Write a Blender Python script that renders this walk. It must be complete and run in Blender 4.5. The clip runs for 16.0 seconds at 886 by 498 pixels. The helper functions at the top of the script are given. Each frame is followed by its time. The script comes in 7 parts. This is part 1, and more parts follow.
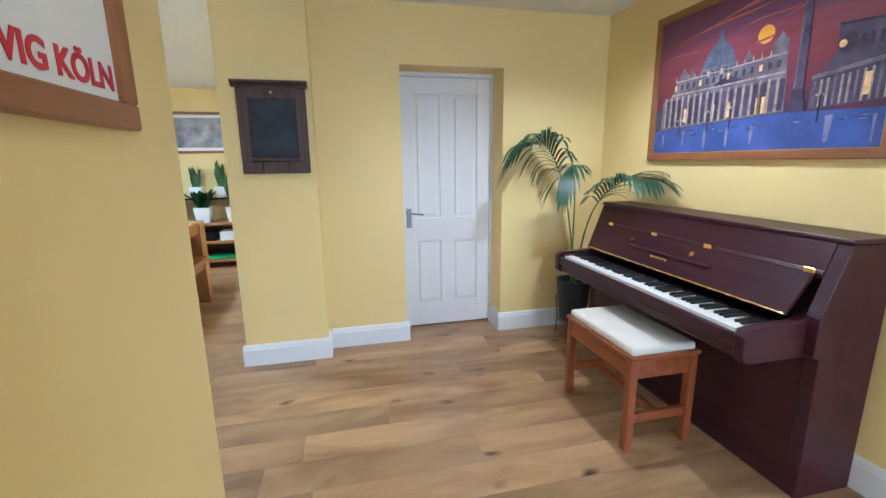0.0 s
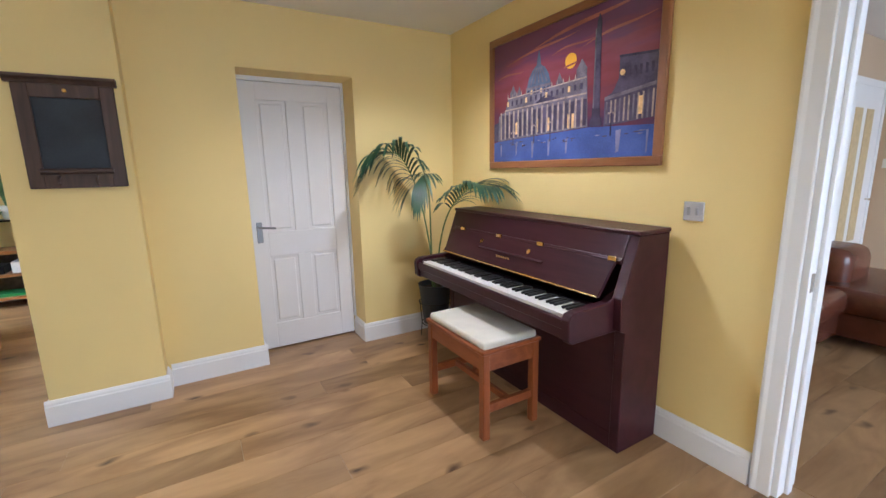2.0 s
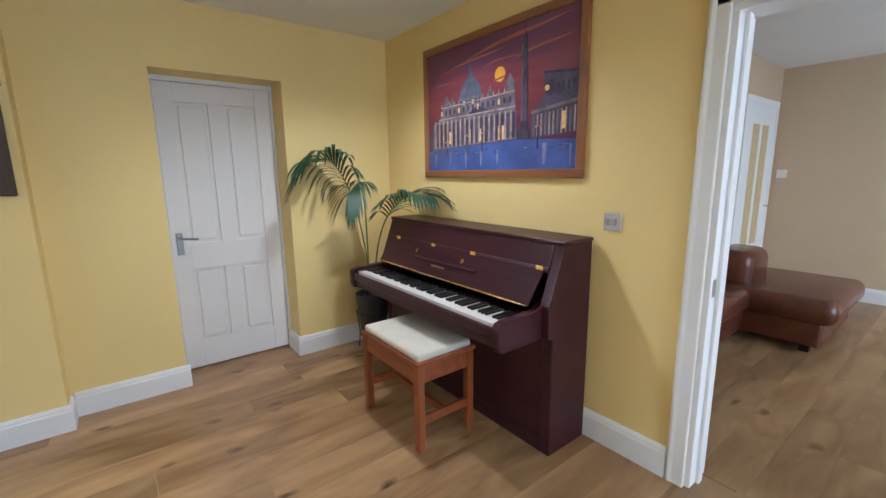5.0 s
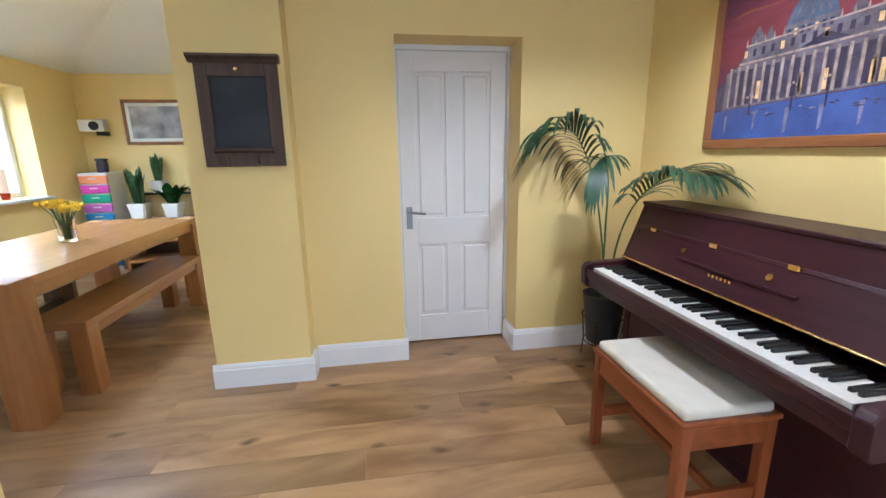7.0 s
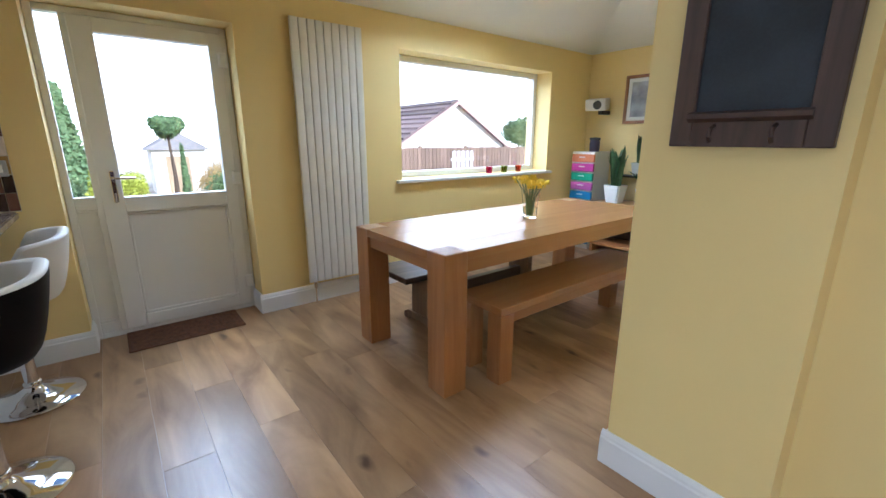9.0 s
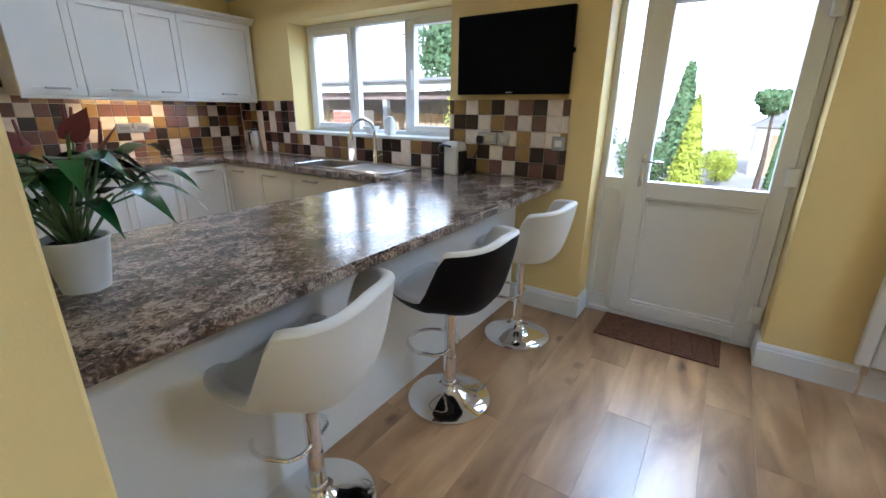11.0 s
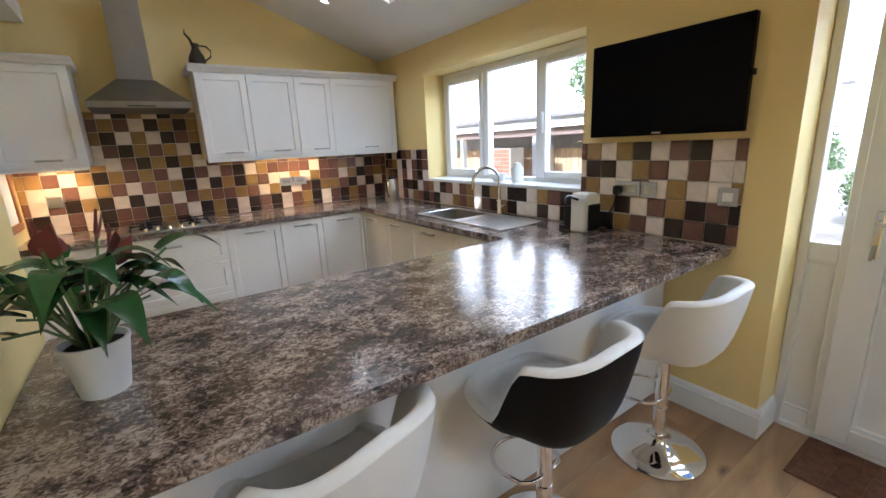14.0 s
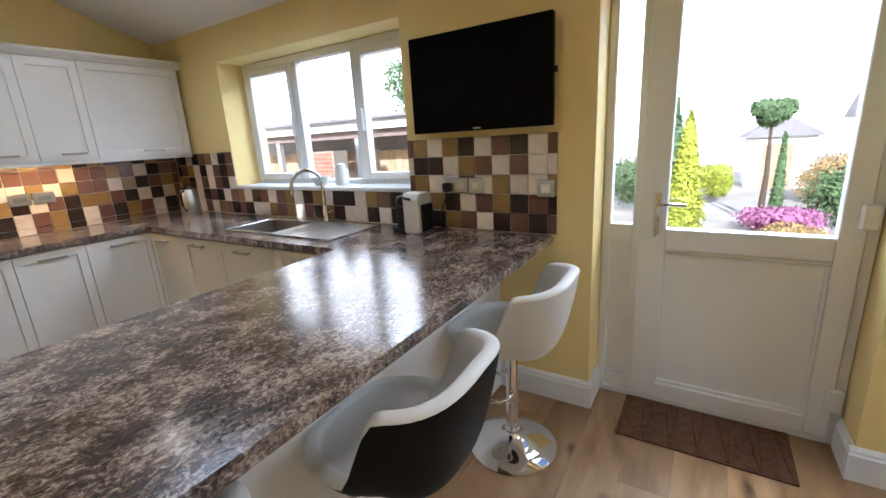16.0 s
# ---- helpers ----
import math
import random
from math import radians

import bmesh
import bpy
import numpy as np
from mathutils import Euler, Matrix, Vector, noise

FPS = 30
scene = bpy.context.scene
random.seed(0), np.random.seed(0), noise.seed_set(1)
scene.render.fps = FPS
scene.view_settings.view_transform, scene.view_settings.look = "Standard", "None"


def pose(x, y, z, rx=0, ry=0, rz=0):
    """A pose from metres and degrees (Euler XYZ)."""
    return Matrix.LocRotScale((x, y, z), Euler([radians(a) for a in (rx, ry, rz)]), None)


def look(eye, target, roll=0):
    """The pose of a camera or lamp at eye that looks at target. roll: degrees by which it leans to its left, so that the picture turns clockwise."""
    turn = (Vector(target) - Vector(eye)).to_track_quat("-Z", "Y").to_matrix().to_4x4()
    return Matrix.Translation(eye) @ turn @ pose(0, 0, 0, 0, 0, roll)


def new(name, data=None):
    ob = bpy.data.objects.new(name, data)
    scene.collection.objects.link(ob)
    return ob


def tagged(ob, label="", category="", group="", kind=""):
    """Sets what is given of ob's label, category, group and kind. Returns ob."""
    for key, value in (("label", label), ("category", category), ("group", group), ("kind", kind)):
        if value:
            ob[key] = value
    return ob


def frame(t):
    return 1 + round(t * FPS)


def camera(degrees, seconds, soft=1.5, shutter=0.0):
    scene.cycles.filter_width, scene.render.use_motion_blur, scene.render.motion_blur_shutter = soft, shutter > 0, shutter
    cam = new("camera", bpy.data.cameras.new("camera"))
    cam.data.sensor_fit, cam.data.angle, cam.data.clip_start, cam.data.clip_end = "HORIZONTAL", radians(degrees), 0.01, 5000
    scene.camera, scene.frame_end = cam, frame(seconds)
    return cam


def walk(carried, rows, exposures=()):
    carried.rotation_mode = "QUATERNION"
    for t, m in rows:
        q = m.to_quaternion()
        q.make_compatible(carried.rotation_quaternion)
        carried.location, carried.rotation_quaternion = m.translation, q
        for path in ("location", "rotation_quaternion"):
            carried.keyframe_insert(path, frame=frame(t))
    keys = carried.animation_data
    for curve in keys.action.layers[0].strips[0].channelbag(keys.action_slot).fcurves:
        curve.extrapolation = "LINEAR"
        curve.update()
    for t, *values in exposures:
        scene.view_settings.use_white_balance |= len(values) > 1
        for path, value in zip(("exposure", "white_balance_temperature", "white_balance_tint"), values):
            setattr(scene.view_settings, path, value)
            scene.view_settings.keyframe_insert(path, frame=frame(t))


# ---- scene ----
cam = camera(93.1, 16.0)
PATH = [
    (0, (0.003, 0.384, 1.339), (0.439, 2.292, 0.929), -0.7),
    (0.5, (0.014, 0.388, 1.333), (0.652, 2.24, 0.928), -0.5),
    (1, (0.043, 0.383, 1.331), (0.823, 2.181, 0.933), -0.7),
    (1.5, (0.051, 0.374, 1.338), (0.955, 2.115, 0.947), -1.0),
    (2, (0.102, 0.356, 1.334), (1.091, 2.054, 0.958), -1.2),
    (2.5, (0.113, 0.348, 1.337), (1.209, 1.98, 0.97), -1.2),
    (3, (0.119, 0.333, 1.341), (1.316, 1.894, 0.98), -1.3),
    (5.5, (0.184, 0.339, 1.37), (1.381, 1.899, 1.005), -0.5),
    (6, (0.2, 0.413, 1.351), (1.192, 2.104, 0.952), -0.4),
    (6.5, (0.229, 0.603, 1.325), (0.923, 2.43, 0.902), -0.7),
    (7, (0.268, 0.827, 1.333), (0.564, 2.753, 0.883), -0.9),
    (7.5, (0.282, 1.087, 1.33), (0.163, 3.03, 0.871), -0.6),
    (8, (0.239, 1.34, 1.319), (-0.359, 3.19, 0.852), -0.3),
    (8.5, (0.112, 1.57, 1.311), (-0.929, 3.208, 0.829), -0.3),
    (9, (0.037, 1.796, 1.294), (-1.485, 2.992, 0.79), 0.1),
    (9.5, (-0.013, 1.967, 1.332), (-1.857, 2.519, 0.792), 1.2),
    (10, (-0.181, 2.099, 1.287), (-2.105, 2.016, 0.748), 1.2),
    (10.2, (-0.242, 2.166, 1.312), (-2.137, 1.841, 0.76), 1.3),
    (12.3, (-0.942, 2.237, 1.347), (-2.08, 0.715, 0.723), -1.1),
    (12.5, (-0.973, 2.211, 1.342), (-2.094, 0.664, 0.752), -1.2),
    (13, (-0.986, 2.178, 1.398), (-2.088, 0.6, 0.854), -2.3),
    (13.5, (-0.988, 2.168, 1.415), (-2.093, 0.577, 0.916), -2.5),
    (14, (-1.0, 2.162, 1.439), (-2.1, 0.563, 0.954), -2.7),
    (14.5, (-0.996, 2.161, 1.433), (-2.125, 0.582, 0.952), -2.7),
    (15, (-1.022, 2.174, 1.424), (-2.21, 0.646, 0.923), -3.0),
    (15.5, (-1.081, 2.127, 1.405), (-2.431, 0.745, 0.885), -3.4),
    (16, (-1.185, 1.991, 1.401), (-2.817, 0.951, 0.895), -3.4),
]
walk(cam, [(t, look(eye, target, roll)) for t, eye, target, roll in PATH], exposures=[(0, 0.95, 4900, 8), (2, 0.76, 5450, 14), (3, 0.70, 5500, 13), (5.5, 0.53, 5300, 9), (6.5, 0.86, 5250, 10), (7.5, 0.64, 5250, 11), (8.5, 0.50, 5200, 11), (10, 0.46, 4900, 9), (12.5, 0.82, 5100, 11), (16, 0.66, 5400, 13)])

# ---------------------------------------------------------------- plan
WX, EY, DY, PY, RX, KY = -3.185, 6.63, 3.392, 3.238, 1.98, -2.04
WO = WX - 0.345                      # outer face of the garden wall
HC = 2.37                            # hall ceiling
EZ, SLOPE = 2.29, 0.35               # eave height and pitch of the vaulted ceiling
PIL0, PIL1 = -0.705, -0.172          # end of the dining room's inner wall
NX0, NX1, NY0, NY1 = -0.66, -0.385, 0.46, 1.545   # stub wall between hall and kitchen
KX1 = -0.235                         # kitchen's inner side wall
WT = 0.91                            # worktop height
GZ = -0.16                           # garden level


def roof_z(x, y):
    return min(EZ + SLOPE * (x - WX), EZ + SLOPE * (EY - y))


# ---------------------------------------------------------------- light
world = bpy.data.worlds.new("sky")
scene.world = world
world.use_nodes = True
wn, wl = world.node_tree.nodes, world.node_tree.links
sky = wn.new("ShaderNodeTexSky")
sky.sky_type, sky.sun_disc = "NISHITA", False
sky.sun_elevation, sky.sun_rotation = radians(30), radians(75)
wn["Background"].inputs[1].default_value = 0.15
wl.new(sky.outputs[0], wn["Background"].inputs[0])
sun = new("sun", bpy.data.lights.new("sun", "SUN"))
sun.data.energy, sun.data.angle, sun.data.color = 5.0, radians(0.6), (1, 0.95, 0.88)
sun.matrix_world = look((8.36, 2.24, 5.0), (0, 0, 0))


def lamp(name, kind, m, energy, size=0.1, colour=(1, 1, 1), size_y=0.0, spot=150):
    ob = new(name, bpy.data.lights.new(name, kind))
    ob.matrix_world = m
    ob.data.energy, ob.data.color = energy, colour
    if kind == "AREA":
        ob.data.size = size
        if size_y:
            ob.data.shape, ob.data.size_y = "RECTANGLE", size_y
    else:
        ob.data.shadow_soft_size = size
    if kind == "SPOT":
        ob.data.spot_size, ob.data.spot_blend = radians(spot), 0.8
    return ob


WARM = (1.0, 0.84, 0.66)
HALL_WHITE = (1.0, 0.95, 0.90)
DAY = (0.78, 0.90, 1.0)
# lamps standing in for the sky at the windows: high outside the garden wall, and in two unseen openings
for ly, lw_, le in ((4.87, 2.0, 84), (-0.33, 1.7, 30), (2.07, 1.0, 80)):
    lamp("window_light", "AREA", look((-4.6, ly, 3.05), (-1.6, ly, 0.5)), le, lw_, DAY, 1.3)
lamp("window_light", "AREA", look((1.02, -2.32, 1.25), (1.02, 0, 1.15)), 28, 1.3, DAY, 1.6)
lamp("window_light", "AREA", look((4.2, -1.82, 1.35), (4.2, 0, 1.2)), 46, 2.2, DAY, 1.35)
# only the first hall spot is known; the other two are added fill
SPOTS_HALL = [(1.29, 2.33), (0.35, 0.75), (0.35, 2.41)]
# (-1.35, -1.2) and (-1.5, 2.35) are guessed; the latter brightens panel and stools
SPOTS_VAULT = [(-2.39, -1.33), (-1.35, -1.2), (-1.9, 0.75), (-1.5, 2.35), (-2.37, 4.78)]

# ---------------------------------------------------------------- materials


def base(name):
    m = bpy.data.materials.new(name)
    m.use_nodes = True
    return m, m.node_tree.nodes, m.node_tree.links, m.node_tree.nodes["Principled BSDF"]


def paint(name, colour, rough=0.5, metal=0.0, vary=0.06, scale=3.0, bump=0.0, grain=120.0, coat=0.0, each=0.0, trans=0.0, sheen=0.0, spec=0.5):
    """A surface of one colour with slow stains, fine grain and relief."""
    m, n, l, p = base(name)
    p.inputs["Roughness"].default_value, p.inputs["Metallic"].default_value = rough, metal
    p.inputs["Coat Weight"].default_value, p.inputs["Coat Roughness"].default_value = coat, 0.08
    p.inputs["Transmission Weight"].default_value = trans
    p.inputs["Sheen Weight"].default_value = sheen
    p.inputs["Specular IOR Level"].default_value = spec
    tc = n.new("ShaderNodeTexCoord")
    big, fine = n.new("ShaderNodeTexNoise"), n.new("ShaderNodeTexNoise")
    big.inputs["Scale"].default_value, big.inputs["Detail"].default_value = scale, 4
    fine.inputs["Scale"].default_value, fine.inputs["Detail"].default_value = grain, 3
    l.new(tc.outputs["Object"], big.inputs["Vector"])
    l.new(tc.outputs["Object"], fine.inputs["Vector"])
    mix = n.new("ShaderNodeMath")
    mix.operation = "MULTIPLY_ADD"
    l.new(big.outputs[0], mix.inputs[0])
    mix.inputs[1].default_value = 0.75
    half = n.new("ShaderNodeMath")
    half.operation = "MULTIPLY"
    half.inputs[1].default_value = 0.25
    l.new(fine.outputs[0], half.inputs[0])
    l.new(half.outputs[0], mix.inputs[2])
    ramp = n.new("ShaderNodeValToRGB")
    ramp.color_ramp.elements[0].position, ramp.color_ramp.elements[1].position = 0.3, 0.7
    for e, f in zip(ramp.color_ramp.elements, (1 - vary, 1 + vary)):
        e.color = (*[min(1, c * f) for c in colour], 1)
    l.new(mix.outputs[0], ramp.inputs[0])
    out = ramp.outputs[0]
    if each:
        info, hsv, mr = n.new("ShaderNodeObjectInfo"), n.new("ShaderNodeHueSaturation"), n.new("ShaderNodeMapRange")
        mr.inputs[3].default_value, mr.inputs[4].default_value = 1 - each, 1 + each
        l.new(info.outputs["Random"], mr.inputs[0])
        l.new(mr.outputs[0], hsv.inputs["Value"])
        l.new(out, hsv.inputs["Color"])
        out = hsv.outputs[0]
    l.new(out, p.inputs["Base Color"])
    if bump:
        b = n.new("ShaderNodeBump")
        b.inputs["Strength"].default_value, b.inputs["Distance"].default_value = bump, 0.004
        l.new(fine.outputs[0], b.inputs["Height"])
        l.new(b.outputs[0], p.inputs["Normal"])
    return m


def wood(name, dark, light, rough=0.4, along="x", scale=1.0, each=0.12, knots=0.0, bump=0.15, contrast=1.0, stretch=0.1, fine=0.3):
    """Grain that runs along one axis, with a shift and tone of its own for each piece."""
    m, n, l, p = base(name)
    p.inputs["Roughness"].default_value = rough
    tc, info = n.new("ShaderNodeTexCoord"), n.new("ShaderNodeObjectInfo")
    shift = n.new("ShaderNodeVectorMath")
    shift.operation = "MULTIPLY_ADD"
    comb = n.new("ShaderNodeCombineXYZ")
    for i in range(3):
        l.new(info.outputs["Random"], comb.inputs[i])
    l.new(comb.outputs[0], shift.inputs[0])
    shift.inputs[1].default_value = (37, 53, 71)
    l.new(tc.outputs["Object"], shift.inputs[2])
    mp = n.new("ShaderNodeMapping")
    s = {"x": (9 * stretch, 9, 9), "y": (9, 9 * stretch, 9), "z": (9, 9, 9 * stretch)}[along]
    mp.inputs["Scale"].default_value = [v * scale for v in s]
    l.new(shift.outputs[0], mp.inputs[0])
    a, f = n.new("ShaderNodeTexNoise"), n.new("ShaderNodeTexNoise")
    a.inputs["Scale"].default_value, a.inputs["Detail"].default_value, a.inputs["Distortion"].default_value = 1.0, 6, 1.2
    f.inputs["Scale"].default_value, f.inputs["Detail"].default_value = 9.0, 4
    l.new(mp.outputs[0], a.inputs["Vector"])
    l.new(mp.outputs[0], f.inputs["Vector"])
    add = n.new("ShaderNodeMath")
    add.operation = "MULTIPLY_ADD"
    l.new(f.outputs[0], add.inputs[0])
    add.inputs[1].default_value = fine
    l.new(a.outputs[0], add.inputs[2])
    ramp = n.new("ShaderNodeValToRGB")
    ramp.color_ramp.elements[0].position, ramp.color_ramp.elements[1].position = 0.5 + fine / 2 - 0.2 / contrast, 0.5 + fine / 2 + 0.18 / contrast
    ramp.color_ramp.elements[0].color, ramp.color_ramp.elements[1].color = (*dark, 1), (*light, 1)
    l.new(add.outputs[0], ramp.inputs[0])
    hsv, mr = n.new("ShaderNodeHueSaturation"), n.new("ShaderNodeMapRange")
    mr.inputs[3].default_value, mr.inputs[4].default_value = 1 - each, 1 + each
    l.new(info.outputs["Random"], mr.inputs[0])
    l.new(mr.outputs[0], hsv.inputs["Value"])
    l.new(ramp.outputs[0], hsv.inputs["Color"])
    out = hsv.outputs[0]
    if knots:
        v, kr, mx = n.new("ShaderNodeTexVoronoi"), n.new("ShaderNodeValToRGB"), n.new("ShaderNodeMix")
        km = n.new("ShaderNodeMapping")
        km.inputs["Scale"].default_value = (2.3, 4.6, 2.3)
        warp, wadd = n.new("ShaderNodeTexNoise"), n.new("ShaderNodeVectorMath")
        warp.inputs["Scale"].default_value = 6
        wadd.operation = "MULTIPLY_ADD"
        wadd.inputs[1].default_value = (0.12, 0.12, 0.12)
        l.new(shift.outputs[0], warp.inputs["Vector"])
        l.new(warp.outputs["Color"], wadd.inputs[0])
        l.new(shift.outputs[0], wadd.inputs[2])
        l.new(wadd.outputs[0], km.inputs[0])
        l.new(km.outputs[0], v.inputs["Vector"])
        v.inputs["Scale"].default_value = 1.0
        kr.color_ramp.elements[0].position, kr.color_ramp.elements[1].position = 0.03, 0.15
        kr.color_ramp.elements[0].color, kr.color_ramp.elements[1].color = (knots,) * 3 + (1,), (0, 0, 0, 1)
        l.new(v.outputs["Distance"], kr.inputs[0])
        mx.data_type = "RGBA"
        l.new(kr.outputs[0], mx.inputs["Factor"])
        l.new(out, mx.inputs["A"])
        mx.inputs["B"].default_value = (dark[0] * 0.35, dark[1] * 0.3, dark[2] * 0.28, 1)
        out = mx.outputs["Result"]
    l.new(out, p.inputs["Base Color"])
    rr = n.new("ShaderNodeMapRange")
    rr.inputs[3].default_value, rr.inputs[4].default_value = rough * (1 - 0.65 * fine), rough * (1 + 0.8 * fine)
    l.new(f.outputs[0], rr.inputs[0])
    l.new(rr.outputs[0], p.inputs["Roughness"])
    b = n.new("ShaderNodeBump")
    b.inputs["Strength"].default_value, b.inputs["Distance"].default_value = bump, 0.002
    l.new(add.outputs[0], b.inputs["Height"])
    l.new(b.outputs[0], p.inputs["Normal"])
    return m


def marbled(name):
    """Brown speckled laminate with pale drifts."""
    m, n, l, p = base(name)
    p.inputs["Roughness"].default_value = 0.17
    p.inputs["Specular IOR Level"].default_value = 0.8
    tc = n.new("ShaderNodeTexCoord")
    mp = n.new("ShaderNodeMapping")
    mp.inputs["Rotation"].default_value, mp.inputs["Scale"].default_value = (0, 0, 0.4), (1, 1.22, 1)
    l.new(tc.outputs["Object"], mp.inputs[0])
    a, b, c = (n.new("ShaderNodeTexNoise") for _ in range(3))
    for t, s, d, w in ((a, 9, 5, 0.5), (b, 62, 8, 1.1), (c, 190, 4, 0.6)):
        t.inputs["Scale"].default_value, t.inputs["Detail"].default_value, t.inputs["Distortion"].default_value = s, d, w
        l.new(mp.outputs[0], t.inputs["Vector"])
    s1, s2 = n.new("ShaderNodeMath"), n.new("ShaderNodeMath")
    s1.operation = s2.operation = "MULTIPLY_ADD"
    l.new(b.outputs[0], s1.inputs[0])
    s1.inputs[1].default_value = 1.5
    l.new(a.outputs[0], s1.inputs[2])
    l.new(c.outputs[0], s2.inputs[0])
    s2.inputs[1].default_value = 0.6
    l.new(s1.outputs[0], s2.inputs[2])
    r = n.new("ShaderNodeValToRGB")
    e = r.color_ramp.elements
    e[0].position, e[0].color = 0.70, (0.040, 0.028, 0.022, 1)
    e[1].position, e[1].color = 1.0, (0.44, 0.36, 0.29, 1)
    for pos, col in ((0.79, (0.085, 0.059, 0.047, 1)), (0.84, (0.145, 0.103, 0.082, 1)), (0.89, (0.215, 0.158, 0.125, 1)), (0.945, (0.32, 0.25, 0.198, 1))):
        x = e.new(pos)
        x.color = col
    sc = n.new("ShaderNodeMath")
    sc.operation = "MULTIPLY"
    sc.inputs[1].default_value = 0.553
    l.new(s2.outputs[0], sc.inputs[0])
    l.new(sc.outputs[0], r.inputs[0])
    l.new(r.outputs[0], p.inputs["Base Color"])
    return m


def glowing(name, colour, strength):
    m, n, l, p = base(name)
    p.inputs["Emission Color"].default_value = (*colour, 1)
    p.inputs["Emission Strength"].default_value = strength
    return m


def clear_glass(name, rough=0.0, tint=(1, 1, 1)):
    m, n, l, p = base(name)
    p.inputs["Base Color"].default_value = (*tint, 1)
    p.inputs["Transmission Weight"].default_value, p.inputs["Roughness"].default_value = 1.0, rough
    p.inputs["IOR"].default_value = 1.45
    return m


YELLOW = paint("yellow_wall_paint", (0.83, 0.645, 0.270), 0.62, vary=0.035, scale=1.2, bump=0.10, grain=260)
CEIL = paint("white_ceiling_paint", (0.80, 0.79, 0.76), 0.75, vary=0.02, bump=0.06, grain=200)
BEIGE = paint("beige_wall_paint", (0.56, 0.42, 0.28), 0.65, vary=0.03, bump=0.08, grain=220)
WHITE = paint("white_gloss_paint", (0.80, 0.80, 0.80), 0.32, vary=0.02, bump=0.03)
DOORW = paint("white_door_paint", (0.78, 0.76, 0.75), 0.42, vary=0.03, bump=0.10, grain=90)
UPVC = paint("white_upvc", (0.80, 0.80, 0.79), 0.28, vary=0.015)
CREAM = paint("cream_radiator_enamel", (0.76, 0.73, 0.66), 0.35, vary=0.02)
UNIT = paint("ivory_cabinet_paint", (0.76, 0.72, 0.65), 0.40, vary=0.025, bump=0.04)
PANEL = paint("white_panel", (0.78, 0.77, 0.74), 0.35, vary=0.02)
OAK_FLOOR = wood("oak_plank", (0.195, 0.098, 0.038), (0.46, 0.282, 0.135), 0.30, "x", 0.55, 0.20, knots=1.0, bump=0.02, contrast=0.9, stretch=0.26, fine=0.09)
OAK = wood("oak_furniture", (0.30, 0.135, 0.045), (0.385, 0.193, 0.071), 0.26, "y", 1.2, 0.05, contrast=0.5, bump=0.004, stretch=0.05, fine=0.06)
OAK_UP = wood("oak_upright", (0.28, 0.115, 0.034), (0.40, 0.18, 0.060), 0.32, "z", 1.2, 0.06, contrast=0.8)
OAK_END = wood("oak_end_grain", (0.30, 0.16, 0.07), (0.44, 0.25, 0.11), 0.4, "z", 3.0, 0.05)
OAKX = wood("oak_cross", (0.30, 0.125, 0.038), (0.43, 0.20, 0.068), 0.3, "x", 1.2, 0.06, contrast=0.8)
GREYWOOD = wood("dark_worn_bench_wood", (0.05, 0.03, 0.022), (0.12, 0.08, 0.06), 0.3, "y", 1.4, 0.05)
GREYLEG = wood("brown_trestle_wood", (0.14, 0.08, 0.045), (0.26, 0.16, 0.09), 0.5, "z", 1.4, 0.05)
MAHOG = wood("mahogany_veneer", (0.034, 0.0085, 0.013), (0.052, 0.0145, 0.020), 0.36, "y", 1.0, 0.03, bump=0.04)
MAHOG.node_tree.nodes["Principled BSDF"].inputs["Specular IOR Level"].default_value = 0.28
TEAK = wood("orange_brown_stool_wood", (0.19, 0.048, 0.014), (0.31, 0.090, 0.028), 0.32, "z", 1.4, 0.05)
TEAKY = wood("orange_brown_rail_wood", (0.19, 0.048, 0.014), (0.31, 0.090, 0.028), 0.32, "y", 1.4, 0.05)
FRAMEW = wood("picture_frame_wood", (0.20, 0.075, 0.025), (0.34, 0.14, 0.05), 0.35, "y", 1.5, 0.04)
FRAMEZ = wood("picture_frame_stile", (0.20, 0.075, 0.025), (0.34, 0.14, 0.05), 0.35, "z", 1.5, 0.04)
DARKW = wood("dark_board_frame", (0.050, 0.028, 0.020), (0.10, 0.058, 0.042), 0.45, "z", 1.5, 0.04)
SLATE = paint("chalk_slate", (0.020, 0.026, 0.034), 0.6, vary=0.5, scale=6, bump=0.1)
WORKTOP = marbled("brown_marbled_laminate")
STEEL = paint("brushed_steel", (0.62, 0.60, 0.57), 0.30, 1.0, vary=0.06, scale=8)
CHROME = paint("chrome", (0.85, 0.85, 0.86), 0.06, 1.0, vary=0.01)
SATIN = paint("satin_chrome_fitting", (0.22, 0.22, 0.23), 0.3, 0.6, vary=0.05)
HOODM = paint("dull_brushed_steel", (0.30, 0.285, 0.26), 0.36, 1.0, vary=0.08, scale=8)
NICKEL = paint("satin_handle", (0.45, 0.42, 0.39), 0.32, 1.0, vary=0.05)
BRASS = paint("polished_brass", (0.80, 0.55, 0.22), 0.22, 1.0, vary=0.05)
BLACK = paint("black_plastic", (0.009, 0.009, 0.010), 0.30, vary=0.2, spec=0.35)
SCREEN = paint("television_glass", (0.004, 0.004, 0.005), 0.08, vary=0.05, spec=0.05)
IVORY = paint("ivory_key", (0.86, 0.85, 0.82), 0.25, vary=0.02)
EBONY = paint("ebony_key", (0.010, 0.010, 0.011), 0.3, vary=0.1)
CLOTH = paint("cream_seat_fabric", (0.74, 0.70, 0.60), 0.85, vary=0.06, scale=12, bump=0.35, grain=500)
